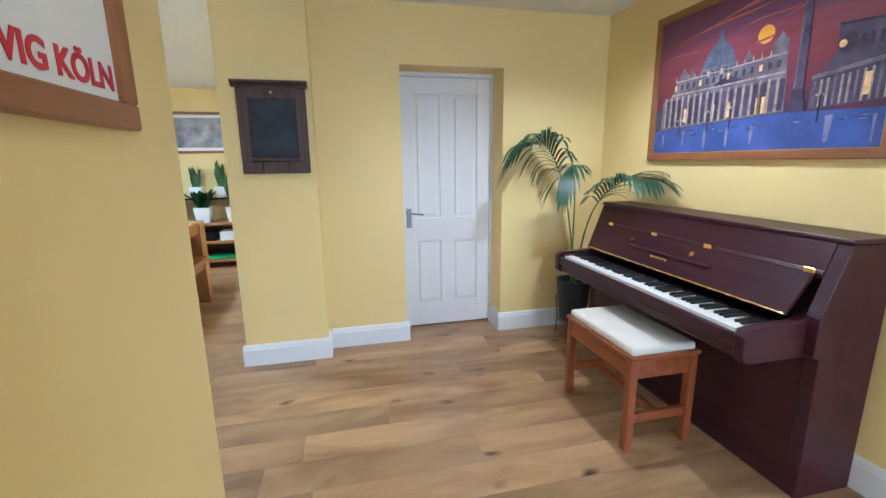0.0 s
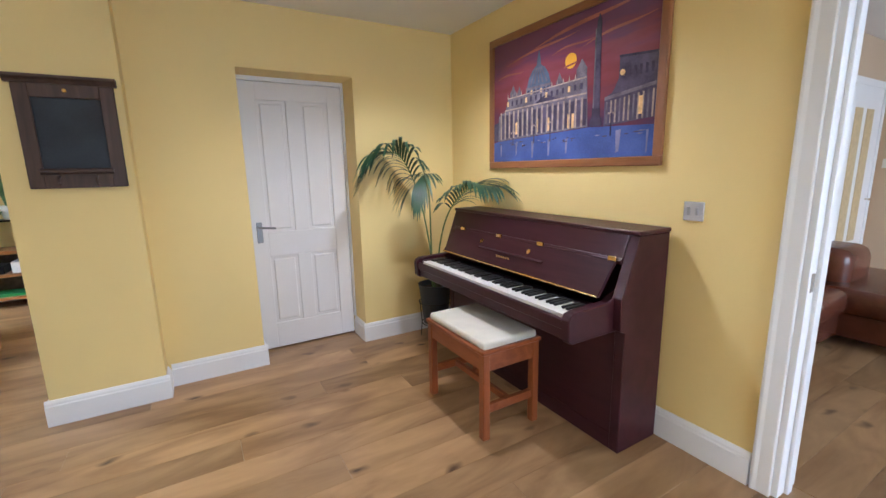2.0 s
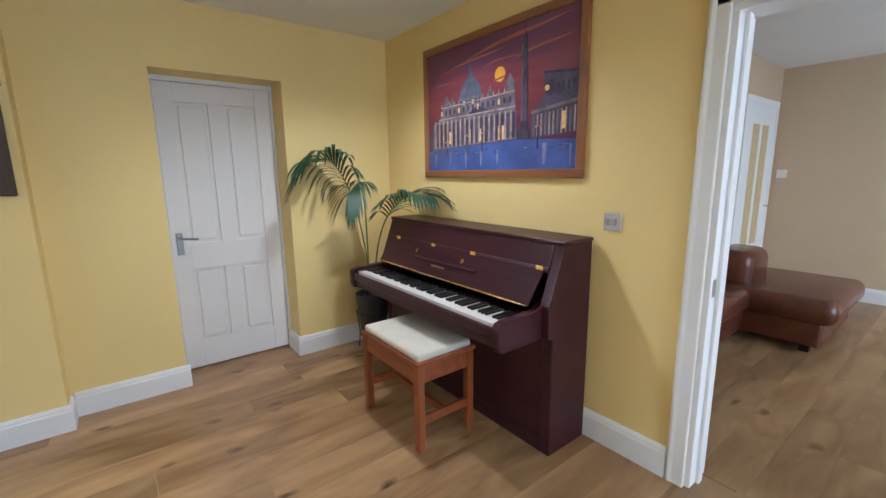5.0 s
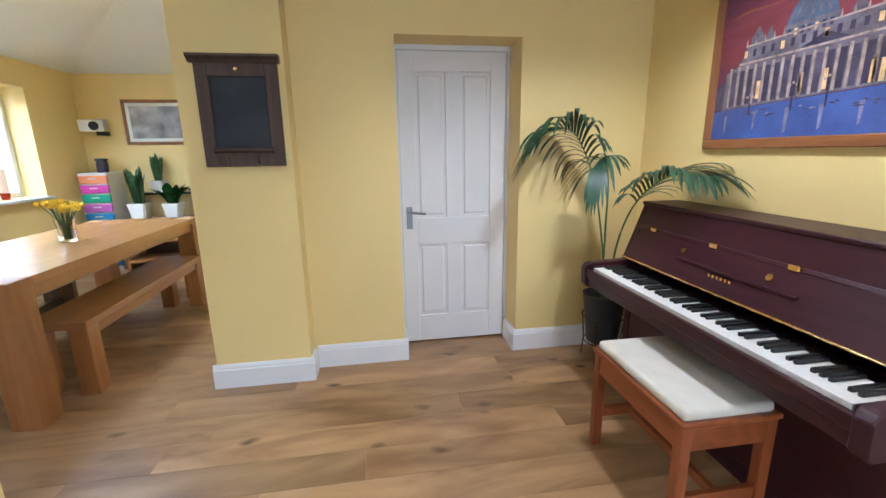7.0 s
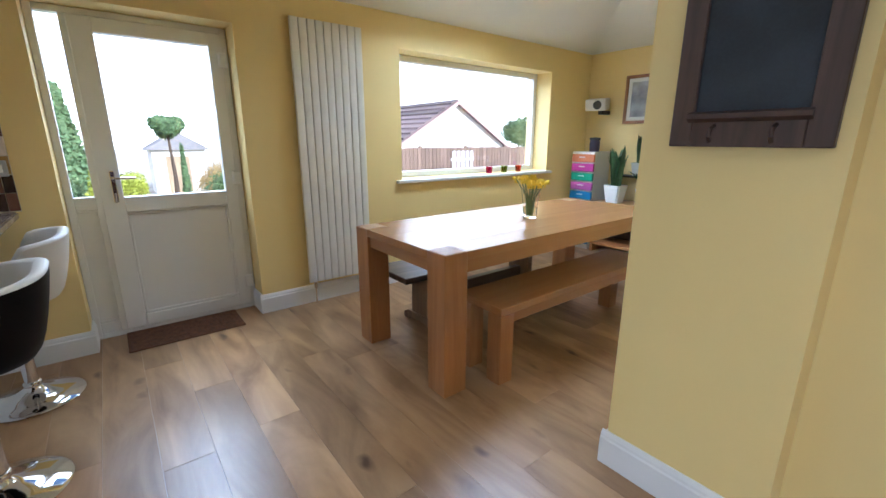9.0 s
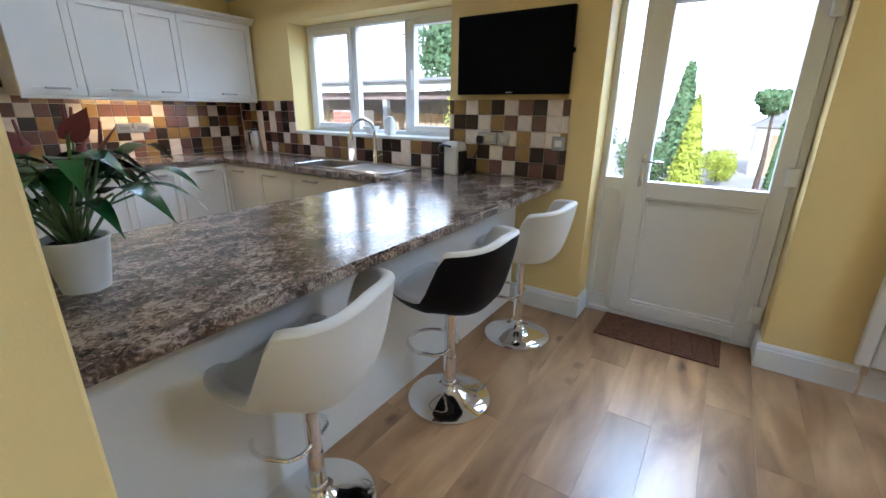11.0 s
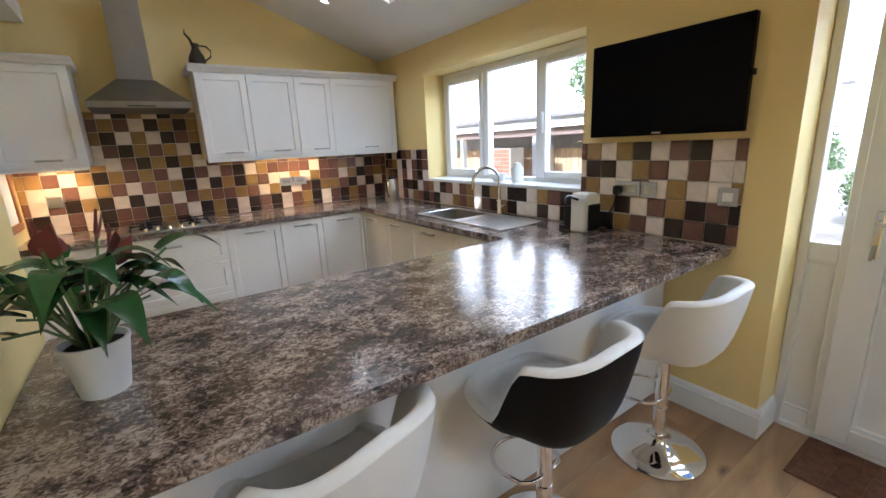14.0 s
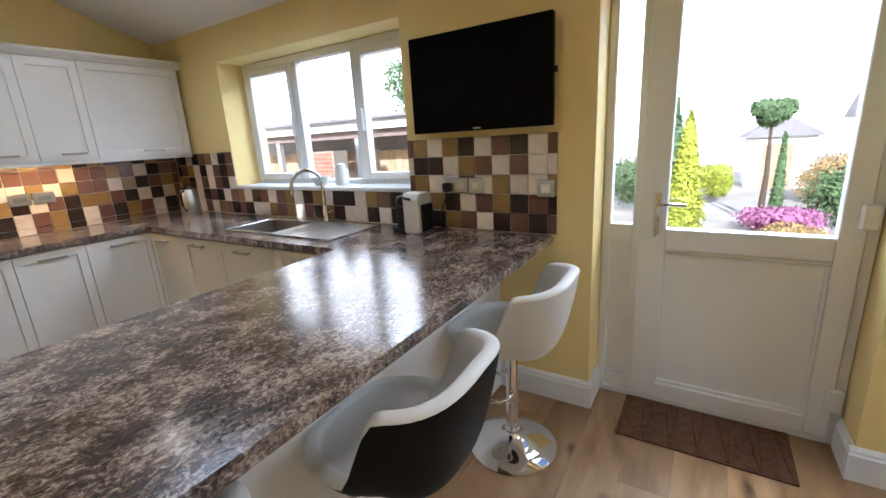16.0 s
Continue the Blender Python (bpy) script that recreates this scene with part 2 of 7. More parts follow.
LEATHERW = paint("white_leatherette", (0.78, 0.76, 0.71), 0.42, vary=0.03, bump=0.10, grain=300)
LEATHERB = paint("black_leatherette", (0.005, 0.005, 0.006), 0.48, vary=0.25, bump=0.10, grain=300, spec=0.14)
LEATHER = paint("brown_sofa_leather", (0.12, 0.037, 0.022), 0.26, vary=0.30, scale=5, bump=0.35, grain=26)
LEAF = paint("palm_leaf", (0.020, 0.062, 0.026), 0.42, vary=0.35, scale=9, each=0.25)
LEAF2 = paint("glossy_leaf", (0.020, 0.082, 0.020), 0.27, vary=0.3, scale=9, each=0.25)
LEAF3 = paint("snake_plant_leaf", (0.06, 0.13, 0.045), 0.4, vary=0.45, scale=24, each=0.3)
STEM = paint("green_stem", (0.10, 0.17, 0.045), 0.45, vary=0.2, scale=20)
BARK = paint("palm_stem_fibre", (0.055, 0.045, 0.022), 0.8, vary=0.4, scale=30, bump=0.4)
SPATHE = paint("dark_red_spathe", (0.15, 0.03, 0.035), 0.35, vary=0.25, scale=12)
POTW = paint("white_glazed_pot", (0.80, 0.80, 0.78), 0.28, vary=0.02)
POTG = paint("dark_grey_pot", (0.035, 0.042, 0.050), 0.5, vary=0.15)
SOIL = paint("potting_soil", (0.03, 0.02, 0.013), 0.95, vary=0.4, scale=60, bump=0.8, grain=150)
WIRE = paint("black_wire", (0.015, 0.015, 0.015), 0.4, vary=0.1)
GROUT = paint("pale_grout", (0.62, 0.56, 0.47), 0.9, vary=0.06, bump=0.3)
TILES = {k: paint("tile_" + nme, c, 0.16, vary=0.10, scale=14, each=0.10, bump=0.05, grain=60) for k, nme, c in (
    ("D", "dark_brown", (0.032, 0.019, 0.016)), ("O", "ochre", (0.285, 0.175, 0.062)), ("C", "cream", (0.70, 0.60, 0.51)), ("M", "mauve_brown", (0.155, 0.075, 0.057)))}
MATC = paint("coir_mat", (0.115, 0.046, 0.020), 0.95, vary=0.5, scale=40, bump=1.0, grain=300)
YFLOWER = paint("daffodil_yellow", (0.85, 0.60, 0.02), 0.5, vary=0.15, scale=30)
GLASS = clear_glass("clear_glass")
PANE = clear_glass("window_glass")
LAMPGLOW = glowing("downlight_lens", (1.0, 0.86, 0.68), 6)
STRIPGLOW = glowing("cabinet_strip_light", (1.0, 0.72, 0.36), 10)
SOCKETW = paint("white_socket", (0.75, 0.73, 0.69), 0.35, vary=0.02)
MATBOARD = paint("white_mount_board", (0.82, 0.82, 0.80), 0.6, vary=0.01)

# ---------------------------------------------------------------- mesh helpers


def box(bm, x0, x1, y0, y1, z0, z1, bevel=0.0, seg=1):
    vs = [bm.verts.new((x, y, z)) for z in (z0, z1) for y in (y0, y1) for x in (x0, x1)]
    fs = [bm.faces.new([vs[i] for i in f]) for f in ((0, 2, 3, 1), (4, 5, 7, 6), (0, 1, 5, 4), (1, 3, 7, 5), (3, 2, 6, 7), (2, 0, 4, 6))]
    if bevel:
        es = list({e for f in fs for e in f.edges})
        bmesh.ops.bevel(bm, geom=es, offset=bevel, segments=seg, affect="EDGES", profile=0.5)
    return bm


def boxes(*rows, bevel=0.0, seg=1):
    bm = bmesh.new()
    for r in rows:
        box(bm, *r, bevel=bevel, seg=seg)
    return bm


def prism(points, axis, a, b, bm=None, bevel=0.0):
    """A polygon pushed along an axis from a to b; points are the two other coordinates in order."""
    bm = bm or bmesh.new()
    put = {"x": lambda p, t: (t, p[0], p[1]), "y": lambda p, t: (p[0], t, p[1]), "z": lambda p, t: (p[0], p[1], t)}[axis]
    lo, hi = [bm.verts.new(put(p, a)) for p in points], [bm.verts.new(put(p, b)) for p in points]
    fs = [bm.faces.new(lo), bm.faces.new(hi[::-1])]
    for i in range(len(points)):
        j = (i + 1) % len(points)
        fs.append(bm.faces.new((lo[j], lo[i], hi[i], hi[j])))
    bmesh.ops.recalc_face_normals(bm, faces=fs)
    if bevel:
        bmesh.ops.bevel(bm, geom=list({e for f in fs for e in f.edges}), offset=bevel, segments=1, affect="EDGES")
    return bm


def lathe(profile, at=(0, 0, 0), n=32, bm=None):
    """Rings of (radius, height) joined; a radius of 0 closes the end."""
    bm = bm or bmesh.new()
    rings = []
    for r, z in profile:
        if r < 1e-5:
            rings.append([bm.verts.new((at[0], at[1], at[2] + z))])
        else:
            rings.append([bm.verts.new((at[0] + r * math.cos(2 * math.pi * i / n), at[1] + r * math.sin(2 * math.pi * i / n), at[2] + z)) for i in range(n)])
    for a, b in zip(rings, rings[1:]):
        for i in range(n):
            j = (i + 1) % n
            if len(a) == 1 and len(b) == 1:
                continue
            if len(a) == 1:
                bm.faces.new((a[0], b[j], b[i]))
            elif len(b) == 1:
                bm.faces.new((a[i], a[j], b[0]))
            else:
                bm.faces.new((a[i], a[j], b[j], b[i]))
    return bm


def tube(points, r, n=8, bm=None, closed=False, taper=None):
    """A round bar along a path."""
    bm = bm or bmesh.new()
    pts = [Vector(p) for p in points]
    rings, up = [], Vector((0, 0, 1))
    for i, p in enumerate(pts):
        a = pts[i - 1] if (i or closed) else p
        b = pts[(i + 1) % len(pts)] if (i + 1 < len(pts) or closed) else p
        d = (b - a).normalized()
        s = d.cross(up if abs(d.z) < 0.95 else Vector((1, 0, 0))).normalized()
        t = s.cross(d)
        rad = r if taper is None else r + (taper - r) * i / (len(pts) - 1)
        rings.append([bm.verts.new(p + rad * (math.cos(2 * math.pi * k / n) * s + math.sin(2 * math.pi * k / n) * t)) for k in range(n)])
    pairs = list(zip(rings, rings[1:])) + ([(rings[-1], rings[0])] if closed else [])
    for a, b in pairs:
        for k in range(n):
            bm.faces.new((a[k], a[(k + 1) % n], b[(k + 1) % n], b[k]))
    if not closed:
        bm.faces.new(rings[0][::-1])
        bm.faces.new(rings[-1])
    return bm


def leaf(bm, path, width, fold=0.25, side=Vector((0, 0, 1)), steps=None):
    """A folded blade along a path of points; width is a function of 0..1."""
    pts = [Vector(p) for p in path]
    rows = []
    for i, p in enumerate(pts):
        d = (pts[min(i + 1, len(pts) - 1)] - pts[max(i - 1, 0)]).normalized()
        s = d.cross(side)
        s = s.normalized() if s.length > 1e-4 else Vector((1, 0, 0))
        u = s.cross(d)
        w = width(i / (len(pts) - 1))
        rows.append([bm.verts.new(p + s * w + u * w * fold), bm.verts.new(p), bm.verts.new(p - s * w + u * w * fold)])
    for a, b in zip(rows, rows[1:]):
        bm.faces.new((a[0], a[1], b[1], b[0]))
        bm.faces.new((a[1], a[2], b[2], b[1]))
    return bm


def finish(bm, name, material, smooth=None):
    bmesh.ops.recalc_face_normals(bm, faces=bm.faces)
    me = bpy.data.meshes.new(name)
    bm.to_mesh(me)
    bm.free()
    me.materials.append(material)
    if smooth is not None:
        me.shade_smooth()
        me.set_sharp_from_angle(angle=radians(smooth))
    return me


def thing(name, at, label, category, group="", kind=""):
    """An empty at the base of a thing."""
    ob = new(name)
    ob.empty_display_size = 0.1
    ob.matrix_basis = Matrix.Translation(at)
    return tagged(ob, label, category, group, kind)


def part(name, bm, material, parent, label="", smooth=None):
    """Links a bmesh, given in world coordinates, as one mesh under a thing or a part."""
    ob = new(name, finish(bm, name, material, smooth))
    if parent:
        m = parent.matrix_basis.copy() if parent.parent is None else parent.parent.matrix_basis.copy()
        ob.parent = parent
        ob.matrix_parent_inverse = m.inverted() if parent.parent is None else Matrix.Identity(4)
    return tagged(ob, label)


def solid(name, bm, material, label, category, kind="", group="", smooth=None):
    """A thing that is one mesh."""
    return tagged(part(name, bm, material, None, "", smooth), label, category, group, kind)

# ---------------------------------------------------------------- structure


def wall(name, bm, material=None, label="smooth yellow painted plaster wall"):
    return solid(name, bm, material or YELLOW, label, "wall", "structure")


# subfloor and the garden wall with its three openings (y0, y1, z0, z1)
OPEN_K, OPEN_D, OPEN_W = (-1.19, 0.52, 1.11, 2.045), (1.557, 2.576, -0.02, 2.03), (3.86, 5.88, 0.945, 2.03)
solid("floor", boxes((WO, 6.5, -2.4, 6.95, -0.16, -0.014)), GROUT, "floor base under the oak boards", "floor", "structure")
rows, y = [], KY - 0.3
for o0, o1, z0, z1 in (OPEN_K, OPEN_D, OPEN_W):
    rows += [(WO, WX, y, o0, -0.15, 2.32)]
    if z0 > 0:
        rows += [(WO, WX, o0, o1, -0.15, z0)]
    rows += [(WO, WX, o0, o1, z1, 2.32)]
    y = o1
rows += [(WO, WX, y, EY + 0.3, -0.15, 2.32)]
wall_west = wall("wall_west", boxes(*rows))
GZT = 3.6
wall_kitchen = wall("wall_south", boxes((WX, KX1 + 0.1, KY - 0.3, KY, -0.15, GZT)))
wall("wall_north", boxes((WX, PIL0, EY, EY + 0.3, -0.15, GZT)))
wall("wall_dining_side", boxes((PIL0, PIL1, PY, PY + 0.157, 0, GZT), (PIL0, PIL0 + 0.3, PY + 0.157, EY + 0.3, 0, GZT)))
D0, D1, DH = 0.402, 1.152, 1.982
wall("wall_door", boxes((PIL0 + 0.3, D0, DY, DY + 0.29, 0, 2.5), (D1, RX + 0.16, DY, DY + 0.29, 0, 2.5), (D0, D1, DY, DY + 0.29, DH, 2.5)))
L0, L1, LH = 0.17, 0.985, 1.945
wall("wall_east", boxes((RX, RX + 0.14, L1, DY, 0, 2.5), (RX, RX + 0.14, -2.4, L0, 0, 2.5), (RX, RX + 0.14, L0, L1, LH, 2.5)))
wall("wall_stub", boxes((NX0, NX1, NY0, NY1, 0, 2.6), bevel=0.006))
wall("wall_kitchen_side", boxes((KX1, KX1 + 0.1, KY, 0.28, 0, GZT), (NX0 + 0.1, KX1 + 0.1, 0.28, NY0, 0, 2.6)))
# unseen wall; its opening is guessed, to admit the hall's daylight
wall("wall_hall_back", boxes((KX1 + 0.1, 0.3, -2.4, -2.25, 0, 2.5), (1.75, RX, -2.4, -2.25, 0, 2.5), (0.3, 1.75, -2.4, -2.25, 0, 0.35), (0.3, 1.75, -2.4, -2.25, 2.1, 2.5)))
wall("wall_above_opening", boxes((NX0, NX0 + 0.15, NY1, PY, HC + 0.02, GZT), (NX0, NX0 + 0.15, KY, NY1, 2.6, GZT)))

# unseen slab that stops sky light leaking round the closed door
wall("wall_behind_door", boxes((D0 - 0.05, D1 + 0.05, DY + 0.292, DY + 0.34, 0, 2.5)))

# ceilings
solid("ceiling_hall", boxes((NX0 + 0.15, RX + 0.14, -2.4, DY + 0.2, HC, HC + 0.12), (NX0, NX0 + 0.15, NY1, PY, HC, HC + 0.018)), CEIL, "flat white painted ceiling", "ceiling", "structure")
RW = [(-2.74, -1.90, 4.02, 4.66), (-2.70, -1.85, -0.86, -0.16)]      # roof windows x0 x1 y0 y1
hip = EY - (PIL0 - WX)


def slope_patch(bm, pts):
    lo = [bm.verts.new((x, y, roof_z(x, y))) for x, y in pts]
    hi = [bm.verts.new((x, y, roof_z(x, y) + 0.24)) for x, y in pts]
    bm.faces.new(lo)
    bm.faces.new(hi[::-1])
    for i in range(len(pts)):
        j = (i + 1) % len(pts)
        bm.faces.new((lo[j], lo[i], hi[i], hi[j]))


bm = bmesh.new()
x0, x1 = WX - 0.02, PIL0 + 0.15
slope_patch(bm, [(x0, KY - 0.05), (x1, KY - 0.05), (x1, RW[1][2]), (x0, RW[1][2])])
slope_patch(bm, [(x0, RW[1][2]), (RW[1][0], RW[1][2]), (RW[1][0], RW[1][3]), (x0, RW[1][3])])
slope_patch(bm, [(RW[1][1], RW[1][2]), (x1, RW[1][2]), (x1, RW[1][3]), (RW[1][1], RW[1][3])])
slope_patch(bm, [(x0, RW[1][3]), (x1, RW[1][3]), (x1, RW[0][2]), (x0, RW[0][2])])
slope_patch(bm, [(x0, RW[0][2]), (RW[0][0], RW[0][2]), (RW[0][0], RW[0][3]), (x0, RW[0][3])])
xh = WX + (EY - RW[0][3])
slope_patch(bm, [(RW[0][1], RW[0][2]), (x1, RW[0][2]), (x1, hip - 0.15), (xh, RW[0][3]), (RW[0][1], RW[0][3])])
slope_patch(bm, [(x0, RW[0][3]), (xh, RW[0][3]), (x0, EY + 0.02)])
slope_patch(bm, [(x0, EY + 0.02), (xh, RW[0][3]), (x1, hip - 0.15), (x1, EY + 0.02)])
solid("ceiling_vault", bm, CEIL, "white painted sloping ceiling of the extension", "ceiling", "structure")

for i, (a, b, c, d) in enumerate(RW):
    za, zb = roof_z(a, c), roof_z(b, c)
    rw = thing("roof_window_%d" % (i + 1), (a, c, za), "white framed roof window in the sloping ceiling", "roof window", "roof windows", "structure")
    f = 0.05
    bm = bmesh.new()
    for (u0, u1, v0, v1) in ((a, a + f, c, d), (b - f, b, c, d), (a + f, b - f, c, c + f), (a + f, b - f, d - f, d)):
        lo = [(u0, v0), (u1, v0), (u1, v1), (u0, v1)]
        l1 = [bm.verts.new((x, y, EZ + SLOPE * (x - WX) + 0.06)) for x, y in lo]
        h1 = [bm.verts.new((x, y, EZ + SLOPE * (x - WX) + 0.16)) for x, y in lo]
        bm.faces.new(l1), bm.faces.new(h1[::-1])
        for k in range(4):
            bm.faces.new((l1[(k + 1) % 4], l1[k], h1[k], h1[(k + 1) % 4]))
    part("window_frame", bm, WHITE, rw)
    bm = bmesh.new()
    lo = [bm.verts.new((x, y, EZ + SLOPE * (x - WX) + 0.11)) for x, y in ((a + f, c + f), (b - f, c + f), (b - f, d - f), (a + f, d - f))]
    hi = [bm.verts.new(v.co + Vector((0, 0, 0.006))) for v in lo]
    bm.faces.new(lo), bm.faces.new(hi[::-1])
    for k in range(4):
        bm.faces.new((lo[(k + 1) % 4], lo[k], hi[k], hi[(k + 1) % 4]))
    part("pane", bm, PANE, rw).visible_shadow = False
    # area lamp over the pane, added in place of real sky light
    lamp("roof_window_light", "AREA", look(((a + b) / 2, (c + d) / 2, (za + zb) / 2 + 0.19), ((a + b) / 2 + 0.35, (c + d) / 2, (za + zb) / 2 - 0.81)), 34 if i == 0 else 9, 0.7, DAY, 0.5)

# skirtings
for nme, ax, face, a, b, out in (
        ("skirting_a", "y", DY, PIL1 + 0.021, D0 + 0.02, -1), ("skirting_b", "y", DY, D1 - 0.02, RX - 0.022, -1), ("skirting_c", "y", PY, PIL0 - 0.02, PIL1 + 0.02, -1),
        ("skirting_d", "x", PIL1, PY, DY - 0.022, 1), ("skirting_e", "x", PIL0, PY, EY - 0.022, -1), ("skirting_f", "x", RX, L1 + 0.072, DY - 0.001, -1),
        ("skirting_g", "x", WX, 1.077, OPEN_D[0] + 0.02, 1), ("skirting_h", "x", WX, OPEN_D[1] - 0.02, EY - 0.001, 1), ("skirting_i", "y", EY, WX + 0.022, PIL0 - 0.022, -1),
        ("skirting_j", "y", OPEN_D[0], WX - 0.19, WX, 1), ("skirting_k", "y", OPEN_D[1], WX - 0.19, WX, -1),
        ("skirting_l", "x", D0, DY, DY + 0.225, 1), ("skirting_m", "x", D1, DY, DY + 0.225, -1), ("skirting_n", "x", NX1, 0.3, NY1 - 0.001, 1), ("skirting_p", "x", RX, -2.2, L0 - 0.072, -1)):
    if ax == "x":
        prof = [(0, 0), (0.02, 0), (0.02, 0.113), (0.0155, 0.119), (0.014, 0.131), (0.006, 0.145), (0, 0.145)]
        bm = prism([(face + out * (d + 0.001), z) for d, z in prof], "y", a, b)
    else:
        prof = [(0, 0), (0.02, 0), (0.02, 0.113), (0.0155, 0.119), (0.014, 0.131), (0.006, 0.145), (0, 0.145)]
        bm = prism([(face + out * (d + 0.001), z) for d, z in prof], "x", a, b)
    solid("baseboard", bm, WHITE, "white gloss moulded skirting board", "skirting", "structure")

# architrave and lining of the living room opening
arch = thing("door_frame", (RX, L1, 0), "white gloss moulded door frame of the living room opening", "door frame", "", "structure")
AP = [(0, 0), (0.013, 0.0), (0.016, 0.004), (0.016, 0.046), (0.018, 0.052), (0.021, 0.060), (0.020, 0.068), (0.017, 0.072), (0, 0.072)]
part("architrave", prism([(RX - 0.001 - d, L1 - 0.006 + w) for d, w in AP], "z", 0, LH + 0.06), WHITE, arch)
part("architrave", prism([(RX - 0.001 - d, L0 + 0.006 - w) for d, w in AP], "z", 0, LH + 0.06), WHITE, arch)
part("architrave", prism([(RX - 0.001 - d, LH - 0.006 + w) for d, w in AP], "y", L0 - 0.06, L1 + 0.06), WHITE, arch)
part("lining", boxes((RX + 0.002, RX + 0.16, L1 - 0.028, L1 - 0.001, 0, LH - 0.03), bevel=0.002), WHITE, arch)
part("lining", boxes((RX + 0.002, RX + 0.16, L0 + 0.001, L0 + 0.028, 0, LH - 0.03), bevel=0.002), WHITE, arch)
part("lining", boxes((RX + 0.002, RX + 0.16, L0 + 0.001, L1 - 0.001, LH - 0.03, LH - 0.001), bevel=0.002), WHITE, arch)
part("door_stop", boxes((RX + 0.06, RX + 0.10, L1 - 0.042, L1 - 0.028, 0, LH - 0.03), bevel=0.002), WHITE, arch)
part("strike_plate", boxes((RX + 0.022, RX + 0.045, L1 - 0.031, L1 - 0.0275, 0.86, 0.93)), NICKEL, arch, "dull steel strike plate")

# panelled inner door
door = thing("door_1", (D0, DY + 0.23, 0), "closed white four-panel door in a deep reveal", "door", "", "structure")
dy = DY + 0.232
part("frame", boxes((D0 + 0.001, D0 + 0.02, dy - 0.012, dy + 0.05, 0.146, DH - 0.03), (D1 - 0.02, D1 - 0.001, dy - 0.012, dy + 0.05, 0.146, DH - 0.03), (D0 + 0.001, D1 - 0.001, dy - 0.012, dy + 0.05, DH - 0.03, DH - 0.001)), WHITE, door)
xa, xb, zb0, zt0 = D0 + 0.022, D1 - 0.022, 0.012, DH - 0.033
sx = [xa, xa + 0.105, (xa + xb) / 2 - 0.05, (xa + xb) / 2 + 0.05, xb - 0.105, xb]
sz = [zb0, zb0 + 0.19, 0.72, 0.90, zt0 - 0.12, zt0]
part("stile", boxes((sx[0], sx[1], dy, dy + 0.04, zb0, zt0), bevel=0.003), DOORW, door)
part("stile", boxes((sx[4], sx[5], dy, dy + 0.04, zb0, zt0), bevel=0.003), DOORW, door)
part("rail", boxes(*[(sx[1], sx[4], dy + 0.0005, dy + 0.04, sz[k], sz[k + 1]) for k in (0, 2, 4)], bevel=0.002), DOORW, door)
part("muntin", boxes((sx[2], sx[3], dy + 0.0008, dy + 0.04, sz[1], sz[2]), (sx[2], sx[3], dy + 0.0008, dy + 0.04, sz[3], sz[4]), bevel=0.002), DOORW, door)
for k in (1, 3):
    for i in (1, 3):
        bm = boxes((sx[i], sx[i + 1], dy + 0.016, dy + 0.032, sz[k], sz[k + 1]))
        box(bm, sx[i] + 0.022, sx[i + 1] - 0.022, dy + 0.006, dy + 0.02, sz[k] + 0.022, sz[k + 1] - 0.022, bevel=0.007)
        part("panel", bm, DOORW, door)
part("handle_plate", boxes((xa + 0.03, xa + 0.07, dy - 0.008, dy, 0.83, 0.98), bevel=0.003), SATIN, door, "chrome lever handle plate")
part("lever", tube([(xa + 0.05, dy - 0.006, 0.945), (xa + 0.05, dy - 0.045, 0.945), (xa + 0.075, dy - 0.05, 0.943), (xa + 0.155, dy - 0.05, 0.935)], 0.008), SATIN, door, "chrome lever", 40)

# garden door with side light
FX = WX - 0.205                                     # inner face of the window and door frames
y0, y1, _, z1 = OPEN_D
gd = thing("door_2", (FX, y0, 0), "white upvc half-glazed garden door with a narrow side light", "door", "", "structure")
w, ys = 0.04, 1.745
part("frame", boxes((FX - 0.07, FX, y0 + 0.001, y0 + w, 0, z1 - 0.001), (FX - 0.07, FX, y1 - w, y1 - 0.001, 0, z1 - 0.001), (FX - 0.07, FX, y0 + w, y1 - w, z1 - w, z1 - 0.001), (FX - 0.07, FX, ys - 0.045, ys, 0.03, z1 - w), (FX - 0.09, FX + 0.012, y0 + w, y1 - w, 0.0, 0.03), bevel=0.004), UPVC, gd)
sl0, sl1 = y0 + w, ys - 0.045
part("side_light_rail", boxes((FX - 0.06, FX - 0.004, sl0, sl1, 0.86, 0.94), (FX - 0.06, FX - 0.004, sl0, sl1, 0.03, 0.10), bevel=0.003), UPVC, gd)
part("side_panel", boxes((FX - 0.05, FX - 0.02, sl0, sl1, 0.10, 0.86)), UPVC, gd)
part("side_bead", boxes((FX - 0.03, FX - 0.008, sl0, sl1, 0.10, 0.118), (FX - 0.03, FX - 0.008, sl0, sl1, 0.842, 0.86), bevel=0.004), UPVC, gd)
part("pane", boxes((FX - 0.045, FX - 0.030, sl0 - 0.004, sl1 + 0.004, 0.935, z1 - w + 0.004)), PANE, gd).visible_shadow = False
lf0, lf1, lz0, lz1 = ys - 0.012, y1 - w - 0.002, 0.034, z1 - w - 0.003
g0, g1, gz0, gz1 = 1.848, 2.452, 0.93, 1.905
leafm = part("door_leaf", boxes((FX - 0.05, FX + 0.018, lf0, g0, lz0, lz1), (FX - 0.05, FX + 0.018, g1, lf1, lz0, lz1), (FX - 0.05, FX + 0.018, g0, g1, gz1, lz1), (FX - 0.05, FX + 0.018, g0, g1, 0.83, gz0), (FX - 0.05, FX + 0.018, g0, g1, lz0, 0.115), bevel=0.004), UPVC, gd)
part("lower_panel", boxes((FX - 0.04, FX - 0.006, g0, g1, 0.115, 0.83)), UPVC, gd)
